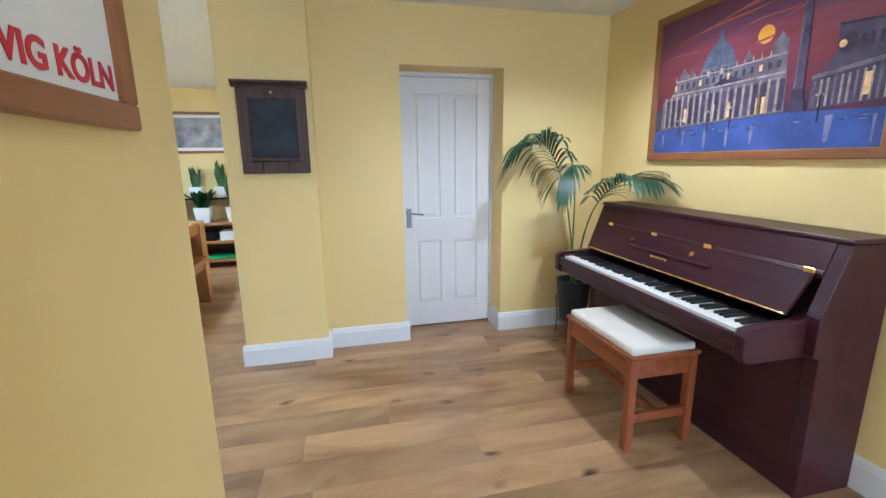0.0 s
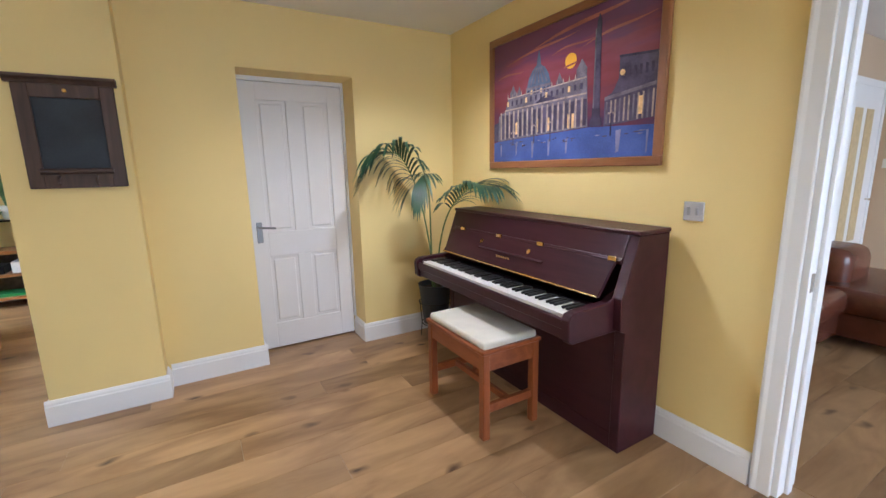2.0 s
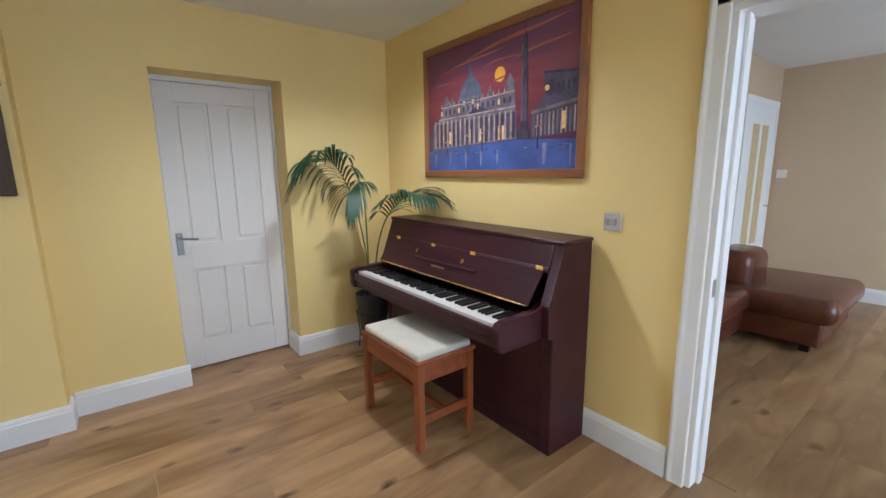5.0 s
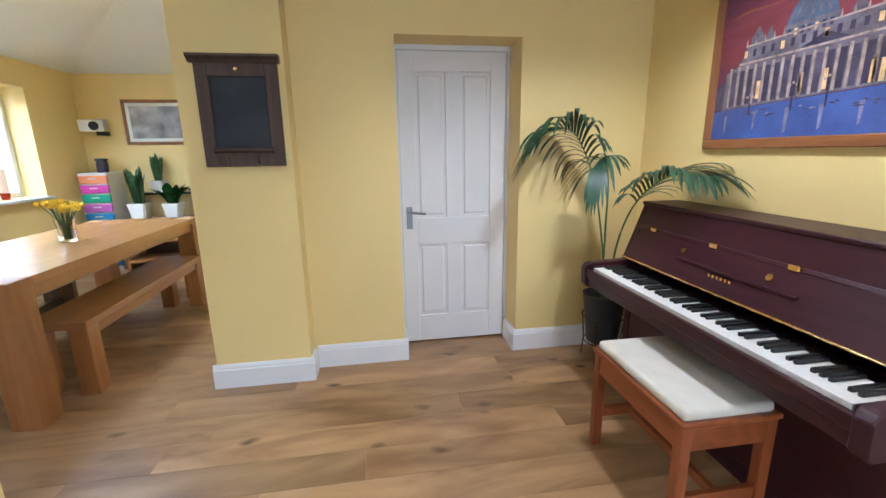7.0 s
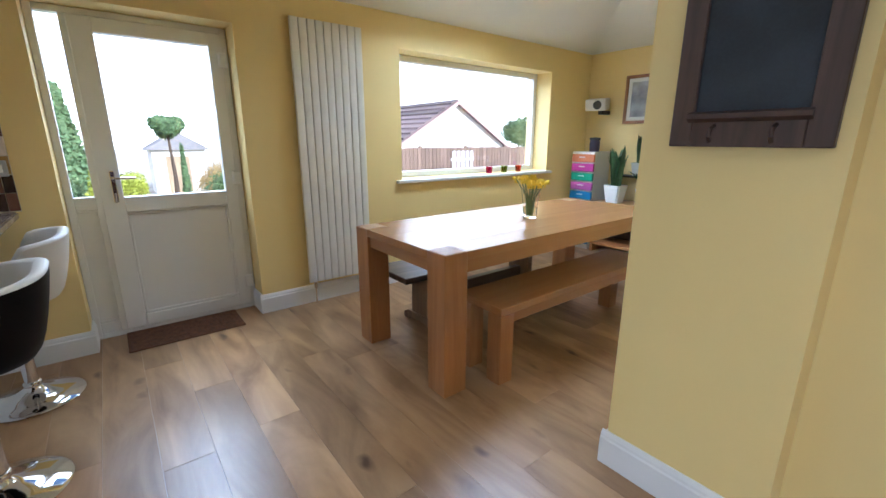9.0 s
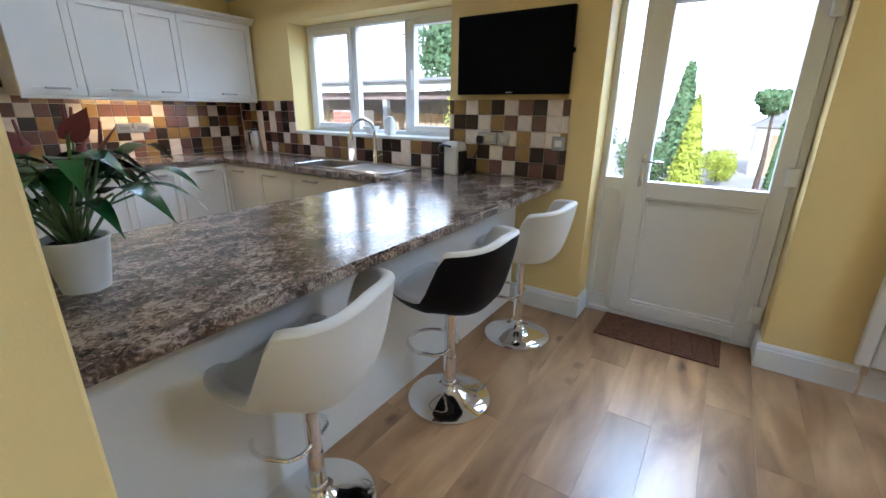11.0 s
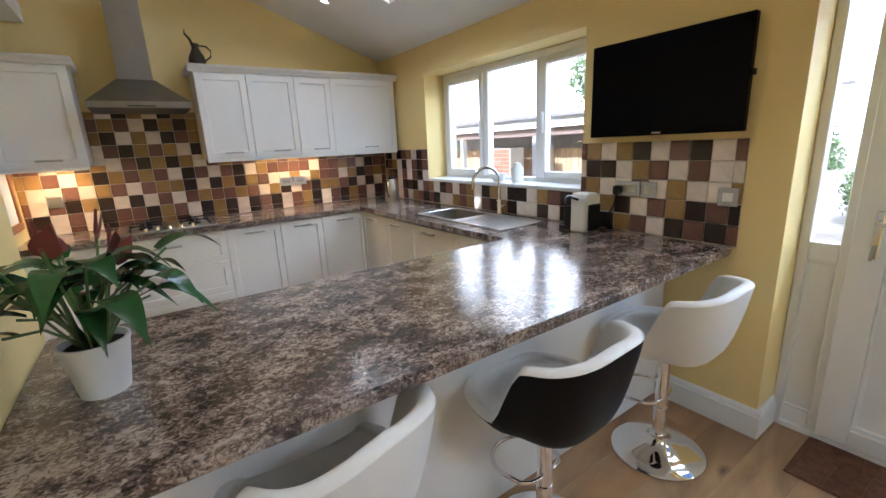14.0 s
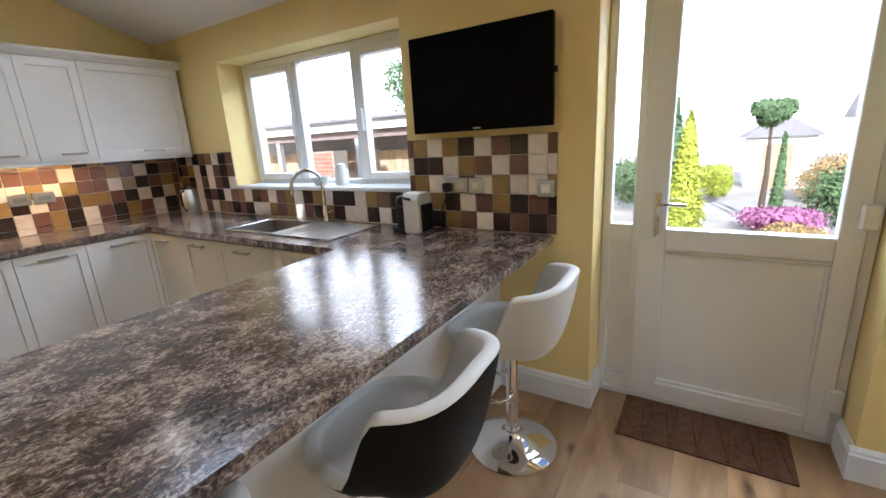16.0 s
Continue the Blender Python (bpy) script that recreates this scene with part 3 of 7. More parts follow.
part("bead", boxes((FX - 0.008, FX + 0.008, g0, g1, 0.115, 0.135), (FX - 0.008, FX + 0.008, g0, g1, 0.812, 0.83), (FX - 0.008, FX + 0.008, g0, g0 + 0.016, 0.135, 0.812), (FX - 0.008, FX + 0.008, g1 - 0.016, g1, 0.135, 0.812), bevel=0.004), UPVC, gd)
part("pane", boxes((FX - 0.035, FX - 0.018, g0 - 0.003, g1 + 0.003, gz0 - 0.003, gz1 + 0.003)), PANE, gd).visible_shadow = False
part("handle_plate", boxes((FX + 0.018, FX + 0.028, 1.795, 1.822, 0.90, 1.10), bevel=0.004), CHROME, gd, "chrome handle plate")
part("lever", tube([(FX + 0.025, 1.808, 1.055), (FX + 0.06, 1.808, 1.055), (FX + 0.065, 1.83, 1.055), (FX + 0.065, 1.925, 1.053)], 0.008), CHROME, gd, "chrome lever", 40)
part("key", tube([(FX + 0.026, 1.808, 0.955), (FX + 0.05, 1.808, 0.955), (FX + 0.052, 1.805, 0.90)], 0.006), NICKEL, gd, "door key left in the lock", 40)
for z in (0.22, 1.02, 1.82):
    part("hinge", boxes((FX + 0.002, FX + 0.04, lf1 - 0.03, y1 - 0.012, z - 0.05, z + 0.05), bevel=0.008), UPVC, gd, "white door hinge")

# windows


def window_box(name, label, o, mull, casements):
    y0, y1, z0, z1 = o
    wd = thing(name, (FX, y0, z0), label, "window", "", "structure")
    f = 0.055
    part("window_frame", boxes((FX - 0.07, FX, y0 + 0.001, y0 + f, z0 + 0.001, z1 - 0.001), (FX - 0.07, FX, y1 - f, y1 - 0.001, z0 + 0.001, z1 - 0.001), (FX - 0.07, FX, y0 + f, y1 - f, z1 - f, z1 - 0.001), (FX - 0.07, FX, y0 + f, y1 - f, z0 + 0.001, z0 + f), bevel=0.005), UPVC, wd)
    edges = [y0 + f]
    for m in mull:
        part("mullion", boxes((FX - 0.07, FX, m - 0.028, m + 0.028, z0 + f, z1 - f), bevel=0.005), UPVC, wd)
        edges += [m - 0.028, m + 0.028]
    edges.append(y1 - f)
    for k in range(0, len(edges), 2):
        a, b, c, d = edges[k], edges[k + 1], z0 + f, z1 - f
        if casements[k // 2]:
            s = 0.045
            part("sash", boxes((FX - 0.055, FX + 0.012, a, a + s, c, d), (FX - 0.055, FX + 0.012, b - s, b, c, d), (FX - 0.055, FX + 0.012, a + s, b - s, d - s, d), (FX - 0.055, FX + 0.012, a + s, b - s, c, c + s), bevel=0.005), UPVC, wd)
            hy = (b - s / 2) if casements[k // 2] == 1 else (a + s / 2)
            part("window_handle", boxes((FX + 0.012, FX + 0.035, hy - 0.012, hy + 0.012, (c + d) / 2 - 0.10, (c + d) / 2 + 0.05), bevel=0.008), UPVC, wd, "white window handle")
            a, b, c, d = a + s, b - s, c + s, d - s
        part("pane", boxes((FX - 0.045, FX - 0.028, a - 0.003, b + 0.003, c - 0.003, d + 0.003)), PANE, wd).visible_shadow = False
    return wd


k = window_box("window_1", "white upvc three-light kitchen window over the sink", OPEN_K, (-0.60, -0.02), (1, 0, 2))
w2 = window_box("window_2", "wide white upvc picture window in the dining area", OPEN_W, (), (0,))
part("window_sill", boxes((WX - 0.203, WX + 0.045, 3.80, 5.94, 0.915, 0.944), bevel=0.008, seg=2), WHITE, w2, "white painted window sill")

# ---------------------------------------------------------------- kitchen units
PX1, PY0, PY1 = NX0 - 0.002, 0.47, 1.372              # peninsula
SXF, HYF = -2.58, -1.46                               # fronts of sink run and hob run
BOWL = (-3.06, -2.74, -0.625, -0.215)
xs = [WX + 0.002, BOWL[0], BOWL[1], SXF, PX1, KX1 - 0.002]
ys_ = [KY + 0.002, HYF, BOWL[2], BOWL[3], PY0, PY1]
wt = thing("worktop", (WX + 0.3, KY + 0.3, WT - 0.04), "brown marbled laminate worktop in a U shape", "worktop")
RUNS = ((lambda i, j: j == 0), (lambda i, j: i <= 2 and 1 <= j <= 3 and not (i == 1 and j == 2)), (lambda i, j: j == 4 and i <= 3))
for inside in RUNS:
    bm = bmesh.new()
    vv = {(i, j): bm.verts.new((x, y, WT)) for i, x in enumerate(xs) for j, y in enumerate(ys_)}
    top = [bm.faces.new((vv[i, j], vv[i + 1, j], vv[i + 1, j + 1], vv[i, j + 1])) for i in range(5) for j in range(5) if inside(i, j)]
    bmesh.ops.delete(bm, geom=[v for v in bm.verts if not v.link_faces], context="VERTS")
    low = bmesh.ops.extrude_face_region(bm, geom=top)
    for v in low["geom"]:
        if isinstance(v, bmesh.types.BMVert):
            v.co.z = WT - 0.04
    bmesh.ops.recalc_face_normals(bm, faces=bm.faces)
    bm.normal_update()
    def seam(e):
        m = (e.verts[0].co + e.verts[1].co) / 2
        return m.x < SXF and min(abs(m.y - HYF), abs(m.y - PY0)) < 0.001
    bmesh.ops.bevel(bm, geom=[e for e in bm.edges if len(e.link_faces) == 2 and e.calc_face_angle(0) > 1 and abs(e.verts[0].co.z - e.verts[1].co.z) < 1e-4 and not seam(e)], offset=0.007, segments=2, affect="EDGES")
    part("worktop_run", bm, WORKTOP, wt, smooth=35)


def shaker(nme, axis, face, a, b, z0, z1, out, parent, handle=None, st=0.07):
    """A framed cabinet front standing out from a face; axis is the way the face looks."""
    def bx(u0, u1, v0, v1, d0, d1):
        lo, hi = sorted((face + out * d0, face + out * d1))
        return (lo, hi, u0, u1, v0, v1) if axis == "x" else (u0, u1, lo, hi, v0, v1)
    g = 0.002
    a, b, z0, z1 = a + g, b - g, z0 + g, z1 - g
    bm = bmesh.new()
    box(bm, *bx(a, b, z0, z1, 0.001, 0.021))
    bm.normal_update()
    k = 0 if axis == "x" else 1
    front = max(bm.faces, key=lambda f: f.calc_center_median()[k] * out)
    bmesh.ops.recalc_face_normals(bm, faces=bm.faces)
    bmesh.ops.inset_region(bm, faces=[front], thickness=st)
    bmesh.ops.inset_region(bm, faces=[front], thickness=0.003, depth=-0.010)
    d = part(nme, bm, UNIT, parent)
    if handle:
        u, v, ln = handle
        bm = boxes(bx(u - ln / 2, u + ln / 2, v - 0.007, v + 0.007, 0.042, 0.052), bx(u - ln / 2 + 0.006, u - ln / 2 + 0.018, v - 0.006, v + 0.006, 0.02, 0.043), bx(u + ln / 2 - 0.018, u + ln / 2 - 0.006, v - 0.006, v + 0.006, 0.02, 0.043), bevel=0.002)
        part("handle", bm, NICKEL, d, "satin metal bar handle")
    return d


def base_unit(axis, a, b, fronts, label):
    if axis == "y":
        u = thing("base_cabinet", ((a + b) / 2, KY + 0.3, 0), label, "cabinet", "kitchen base cabinets")
        part("carcass", boxes((a, b, KY + 0.004, HYF - 0.045, 0.10, WT - 0.042), (a, b, KY + 0.004, HYF - 0.10, 0, 0.10)), UNIT, u)
        face = HYF - 0.045
    else:
        u = thing("base_cabinet", (WX + 0.3, (a + b) / 2, 0), label, "cabinet", "kitchen base cabinets")
        part("carcass", boxes((WX + 0.004, SXF - 0.045, a, b, 0.10, WT - 0.042 - (0.16 if "sink" in label else 0)), (WX + 0.004, SXF - 0.10, a, b, 0, 0.10)), UNIT, u)
        face = SXF - 0.045
    for z0, z1, kind in fronts:
        h = ((a + b) / 2, z1 - 0.045 if kind == "door" else (z0 + z1) / 2 + 0.05, 0.15 if kind == "door" else 0.18)
        shaker(kind, axis, face, a, b, z0, z1, 1, u, h)
    return u


FULL = [(0.11, 0.86, "door")]
DRAW = [(0.62, 0.86, "drawer"), (0.36, 0.62, "drawer"), (0.11, 0.36, "drawer")]
IVL = "ivory shaker base cabinet with a satin bar handle"
for a, b, fr in ((-0.65, KX1 - 0.004, FULL), (-1.44, -0.65, DRAW), (-1.86, -1.44, FULL), (-2.22, -1.86, FULL), (SXF - 0.05, -2.22, FULL)):
    base_unit("y", a, b, fr, IVL if fr is FULL else "ivory shaker drawer cabinet with satin bar handles under the hob")
for a, b, lab in ((HYF - 0.04, -1.02, IVL), (-1.02, -0.62, IVL), (-0.62, -0.04, "ivory shaker sink cabinet with a satin bar handle"), (-0.04, 0.46, IVL)):
    base_unit("x", a, b, FULL, lab)
pp = thing("peninsula_panel", (-1.9, 1.06, 0), "plain white back panel under the peninsula worktop", "panel")
part("back_panel", boxes((WX + 0.003, PX1, 1.055, 1.075, 0, WT - 0.042), bevel=0.002), PANEL, pp)
part("carcass", boxes((WX + 0.003, PX1 - 0.1, PY0 + 0.04, 1.055, 0, WT - 0.042)), PANEL, pp)


def wall_unit(a, b, cuts, hx, label):
    yf = -1.712
    u = thing("wall_cabinet", ((a + b) / 2, KY + 0.17, 1.39), label, "cabinet", "kitchen wall cabinets")
    part("carcass", boxes((a, b, KY + 0.004, yf, 1.40, 2.06)), UNIT, u)
    part("cornice", prism([(KY + 0.004, 2.06), (yf + 0.022, 2.06), (yf + 0.03, 2.075), (yf + 0.055, 2.095), (yf + 0.06, 2.11), (KY + 0.004, 2.11)], "x", a - 0.035 if a < -1 else a - 0.035, b + (0.0 if b > -0.3 else 0.035)), UNIT, u, "moulded ivory cornice")
    part("light_rail", boxes((a, b, yf - 0.015, yf + 0.02, 1.378, 1.40), bevel=0.003), UNIT, u)
    for (p, q), h in zip(zip(cuts, cuts[1:]), hx):
        shaker("door", "y", yf, p, q, 1.402, 2.056, 1, u, (h, 1.448, 0.14))
    return u


wall_unit(-3.15, -1.435, (-3.15, -2.50, -2.18, -1.80, -1.435), (-2.86, -2.36, -2.01, -1.63), "run of ivory shaker wall cabinets with a moulded cornice")
wall_unit(-0.70, KX1 - 0.003, (-0.70, KX1 - 0.003), (-0.50,), "ivory shaker wall cabinet beside the cooker hood")
for a, b in ((-2.42, -1.86), (-0.62, -0.36)):
    s = thing("strip_light", ((a + b) / 2, KY + 0.2, 1.39), "thin warm strip light under the wall cabinet", "strip light", "cabinet strip lights")
    part("housing", boxes((a, b, KY + 0.16, KY + 0.21, 1.389, 1.3995)), SOCKETW, s)
    part("diffuser", boxes((a + 0.01, b - 0.01, KY + 0.165, KY + 0.205, 1.381, 1.389)), STRIPGLOW, s, "glowing warm diffuser")
    lamp("strip_lamp", "AREA", look(((a + b) / 2, KY + 0.185, 1.376), ((a + b) / 2, KY + 0.05, 0.6)), 1.9, b - a - 0.02, (1.0, 0.60, 0.24), 0.03)

# ---------------------------------------------------------------- dining furniture
TX0, TX1, TY0, TY1, TZ = -2.356, -1.448, 2.975, 5.15, 0.765
tb = thing("dining_table", ((TX0 + TX1) / 2, (TY0 + TY1) / 2, 0), "large chunky light oak dining table with square legs through the top", "table")
LG = 0.145
n_pl = 5
bw = (TX1 - TX0) / n_pl
for i in range(n_pl):
    e = LG if i in (0, n_pl - 1) else 0.0
    part("board", boxes((TX0 + i * bw + 0.0004, TX0 + (i + 1) * bw - 0.0004, TY0 + e, TY1 - e, TZ - 0.045, TZ), bevel=0.001), OAK, tb)
for lx in (TX0, TX1 - LG):
    for ly in (TY0, TY1 - LG):
        part("leg", boxes((lx, lx + LG, ly, ly + LG, 0, TZ + 0.0005), bevel=0.003), OAK_UP, tb)
        part("end_grain", boxes((lx + 0.006, lx + LG - 0.006, ly + 0.006, ly + LG - 0.006, TZ - 0.01, TZ + 0.0015)), OAK_END, tb, "darker oak end grain block")
for fx in (TX0 + LG, TX1 - bw):
    for fy in (TY0, TY1 - LG):
        part("fill_board", boxes((fx, fx + bw - LG, fy, fy + LG, TZ - 0.045, TZ)), OAK, tb)
part("apron", boxes((TX0 + 0.02, TX0 + 0.045, TY0 + LG, TY1 - LG, TZ - 0.115, TZ - 0.045)), OAK, tb)
part("apron", boxes((TX1 - 0.045, TX1 - 0.02, TY0 + LG, TY1 - LG, TZ - 0.115, TZ - 0.045)), OAK, tb)
part("apron", boxes((TX0 + LG, TX1 - LG, TY0 + 0.02, TY0 + 0.045, TZ - 0.115, TZ - 0.045)), OAKX, tb)
part("apron", boxes((TX0 + LG, TX1 - LG, TY1 - 0.045, TY1 - 0.02, TZ - 0.115, TZ - 0.045)), OAKX, tb)

BX0, BX1, BY0, BY1 = -1.70, -1.355, 3.275, 4.86
bn = thing("bench", ((BX0 + BX1) / 2, (BY0 + BY1) / 2, 0), "light oak dining bench with square legs beside the table", "bench")
part("seat", boxes((BX0, BX1, BY0, BY1, 0.405, 0.45), bevel=0.004), OAK, bn)
for lx in (BX0 + 0.005, BX1 - 0.105):
    for ly in (BY0 + 0.005, BY1 - 0.105):
        part("leg", boxes((lx, lx + 0.10, ly, ly + 0.10, 0, 0.405), bevel=0.003), OAK_UP, bn)
part("rail", boxes((BX0 + 0.02, BX0 + 0.045, BY0 + 0.105, BY1 - 0.105, 0.345, 0.405)), OAK, bn)
part("rail", boxes((BX1 - 0.045, BX1 - 0.02, BY0 + 0.105, BY1 - 0.105, 0.345, 0.405)), OAK, bn)
b2 = thing("trestle_bench", (-2.28, 4.0, 0), "dark worn wooden trestle bench on the window side of the table", "bench")
part("seat", boxes((-2.45, -2.06, 3.15, 4.75, 0.41, 0.45), bevel=0.004), GREYWOOD, b2, "dark polished seat plank")
for yy in (3.43, 4.45):
    part("trestle", boxes((-2.38, -2.16, yy - 0.025, yy + 0.025, 0.06, 0.41), bevel=0.003), GREYLEG, b2)
    part("foot", prism([(-2.47, 0), (-2.40, 0), (-2.37, 0.02), (-2.19, 0.02), (-2.16, 0), (-2.09, 0), (-2.09, 0.04), (-2.14, 0.07), (-2.42, 0.07), (-2.47, 0.04)], "y", yy - 0.035, yy + 0.035), GREYLEG, b2)
part("stretcher", boxes((-2.30, -2.24, 3.455, 4.425, 0.18, 0.26), bevel=0.003), GREYWOOD, b2)

# radiator
rd = thing("radiator", (WX + 0.07, 3.2, 0.18), "tall cream vertical column radiator on the wall", "radiator")
nc, ra, rb = 9, 2.925, 3.478
st = (rb - ra) / nc
for i in range(nc):
    yc = ra + (i + 0.5) * st
    hw, xf, xr = st / 2 - 0.0022, WX + 0.074, WX + 0.055
    prof = [(xr, yc - hw), (xf - 0.007, yc - hw), (xf - 0.002, yc - hw + 0.003), (xf, yc - hw + 0.009), (xf, yc + hw - 0.009), (xf - 0.002, yc + hw - 0.003), (xf - 0.007, yc + hw), (xr, yc + hw)]
    part("column", prism(prof, "z", 0.185, 2.115), CREAM, rd, smooth=50)
for zz in (0.20, 2.06):
    part("header", boxes((WX + 0.035, WX + 0.055, ra + 0.01, rb - 0.01, zz, zz + 0.04)), CREAM, rd)
for yy in (ra + 0.10, rb - 0.14):
    for zz in (0.4, 1.9):
        part("bracket", boxes((WX + 0.001, WX + 0.036, yy, yy + 0.04, zz, zz + 0.04)), CREAM, rd)
part("valve", lathe([(0, 0), (0.016, 0), (0.016, 0.05), (0.01, 0.055), (0, 0.055)], (WX + 0.055, ra + 0.05, 0.13), 12), CHROME, rd, "chrome valve", 40)
part("pipe", tube([(WX + 0.055, ra + 0.05, 0.135), (WX + 0.055, ra + 0.05, 0.0)], 0.008), CHROME, rd, "thin pipe to the floor", 40)

# ---------------------------------------------------------------- piano corner
PA, PB, PBX = 1.468, 2.965, 1.952                     # piano ends along y, back
pn = thing("piano", (1.78, 2.2, 0), "dark mahogany upright piano with its lid open over the keys", "piano")
side = [(PBX, 0), (1.672, 0), (1.672, 0.60), (1.640, 0.612), (1.640, 0.762), (1.738, 1.03), (PBX, 1.03)]
SD = 0.052                                            # thickness of the ends
part("side_panel", prism(side, "y", PA, PA + SD, bevel=0.003), MAHOG, pn)
part("side_panel", prism(side, "y", PB - SD, PB, bevel=0.003), MAHOG, pn)
part("lid", boxes((1.730, PBX + 0.004, PA - 0.004, PB + 0.004, 1.031, 1.050), bevel=0.004), MAHOG, pn)
part("back_board", boxes((PBX - 0.03, PBX - 0.002, PA + SD, PB - SD, 0.02, 1.03)), MAHOG, pn)
part("lower_panel", boxes((1.676, 1.70, PA + SD, PB - SD, 0.085, 0.604)), MAHOG, pn)
part("plinth", boxes((1.673, 1.71, PA + SD, PB - SD, 0.0, 0.083), bevel=0.002), MAHOG, pn)
part("key_bed", boxes((1.385, 1.75, PA + SD, PB - SD, 0.605, 0.665), bevel=0.005), MAHOG, pn)
part("key_slip", boxes((1.372, 1.392, PA + SD + 0.03, PB - SD - 0.03, 0.655, 0.702), bevel=0.004), MAHOG, pn)
for ya, yb in ((PA + SD - 0.012, PA + SD + 0.035), (PB - SD - 0.035, PB - SD + 0.012)):
    part("arm", prism([(1.70, 0.598), (1.385, 0.598), (1.366, 0.615), (1.362, 0.705), (1.375, 0.726), (1.40, 0.735), (1.60, 0.742), (1.70, 0.78)], "y", ya, yb, bevel=0.004), MAHOG, pn)
part("upper_board", prism([(1.735, 1.031), (1.696, 0.925), (1.716, 0.918), (1.765, 1.031)], "y", PA + SD, PB - SD), MAHOG, pn)
part("rail", prism([(1.692, 0.927), (1.682, 0.916), (1.690, 0.900), (1.712, 0.905), (1.712, 0.928)], "y", PA + SD, PB - SD), MAHOG, pn)
part("fall_board", prism([(1.690, 0.922), (1.578, 0.765), (1.591, 0.757), (1.705, 0.916)], "y", PA + SD + 0.028, PB - SD - 0.028, bevel=0.002), MAHOG, pn)
part("music_ledge", prism([(1.642, 0.848), (1.618, 0.843), (1.618, 0.835), (1.636, 0.838)], "y", 1.95, 2.52), MAHOG, pn)
part("hinge", tube([(1.577, PA + SD + 0.03, 0.764), (1.577, PB - SD - 0.03, 0.764)], 0.005), BRASS, pn, "long brass hinge", 40)
for yy in (1.56, 2.02, 2.38, 2.78):
    part("catch", boxes((1.672, 1.690, yy - 0.022, yy + 0.022, 0.912, 0.935), bevel=0.004), BRASS, pn, "brass catch")
for yy in (2.08, 2.52):
    bd = part("badge", lathe([(0, 0), (0.014, 0), (0.014, 0.003), (0, 0.004)], (0, 0, 0), 16), BRASS, pn, "small brass badge", 40)
    bd.matrix_basis = Matrix.Translation((1.652, yy, 0.874)) @ pose(0, 0, 0, 0, -57, 0)
for i in range(6):
    part("emblem", boxes((1.611, 1.6145, 2.20 + i * 0.021, 2.212 + i * 0.021, 0.812, 0.824)), BRASS, pn, "small brass emblem bar")
ky0, ky1 = PA + 0.112, PB - 0.112
kw = (ky1 - ky0) / 52
part("key_block", boxes((1.40, 1.56, PA + SD + 0.035, ky0 - 0.002, 0.665, 0.718), bevel=0.003), MAHOG, pn)
part("key_block", boxes((1.40, 1.56, ky1 + 0.002, PB - SD - 0.035, 0.665, 0.718), bevel=0.003), MAHOG, pn)
white_key, black_key = finish(box(bmesh.new(), 1.398, 1.56, 0.0006, kw - 0.0006, 0.690, 0.713), "white_key", IVORY), finish(box(bmesh.new(), 1.45, 1.56, -0.0055, 0.0055, 0.713, 0.725), "black_key", EBONY)
inv = pn.matrix_basis.inverted()
for i in range(52):
    for me, ok, off in ((white_key, True, 0), (black_key, i < 51 and i % 7 in (0, 1, 3, 4, 5), kw)):
        if ok:
            k_ob = new(me.name, me)
            k_ob.parent, k_ob.matrix_parent_inverse = pn, inv
            k_ob.location = (0, ky0 + i * kw + off, 0)

ps = thing("piano_stool", (1.37, 2.15, 0), "orange-brown wooden piano stool with a cream padded seat", "stool")
SX0, SX1, SY0, SY1 = 1.195, 1.55, 1.872, 2.43
for lx in (SX0, SX1 - 0.04):
    for ly in (SY0, SY1 - 0.04):
        part("leg", boxes((lx, lx + 0.04, ly, ly + 0.04, 0, 0.455), bevel=0.003), TEAK, ps)
part("side_rail", boxes((SX0 + 0.006, SX0 + 0.026, SY0 + 0.04, SY1 - 0.04, 0.365, 0.455)), TEAKY, ps)
part("side_rail", boxes((SX1 - 0.026, SX1 - 0.006, SY0 + 0.04, SY1 - 0.04, 0.365, 0.455)), TEAKY, ps)
part("end_rail", boxes((SX0 + 0.04, SX1 - 0.04, SY0 + 0.006, SY0 + 0.026, 0.365, 0.455)), TEAKY, ps)
part("end_rail", boxes((SX0 + 0.04, SX1 - 0.04, SY1 - 0.026, SY1 - 0.006, 0.365, 0.455)), TEAKY, ps)
part("stretcher", boxes((SX0 + 0.04, SX1 - 0.04, SY0 + 0.008, SY0 + 0.032, 0.14, 0.185), bevel=0.002), TEAKY, ps)
part("stretcher", boxes((SX0 + 0.04, SX1 - 0.04, SY1 - 0.032, SY1 - 0.008, 0.14, 0.185), bevel=0.002), TEAKY, ps)
part("cross_stretcher", boxes((1.36, 1.385, SY0 + 0.032, SY1 - 0.032, 0.145, 0.18), bevel=0.002), TEAKY, ps)
part("seat_frame", boxes((SX0 - 0.008, SX1 + 0.008, SY0 - 0.008, SY1 + 0.008, 0.455, 0.475), bevel=0.004), TEAKY, ps)
bm = bmesh.new()
box(bm, SX0 + 0.008, SX1 - 0.008, SY0 + 0.008, SY1 - 0.008, 0.470, 0.512, bevel=0.016, seg=3)
part("cushion", bm, CLOTH, ps, "cream fabric seat pad", 60)

# bar stools


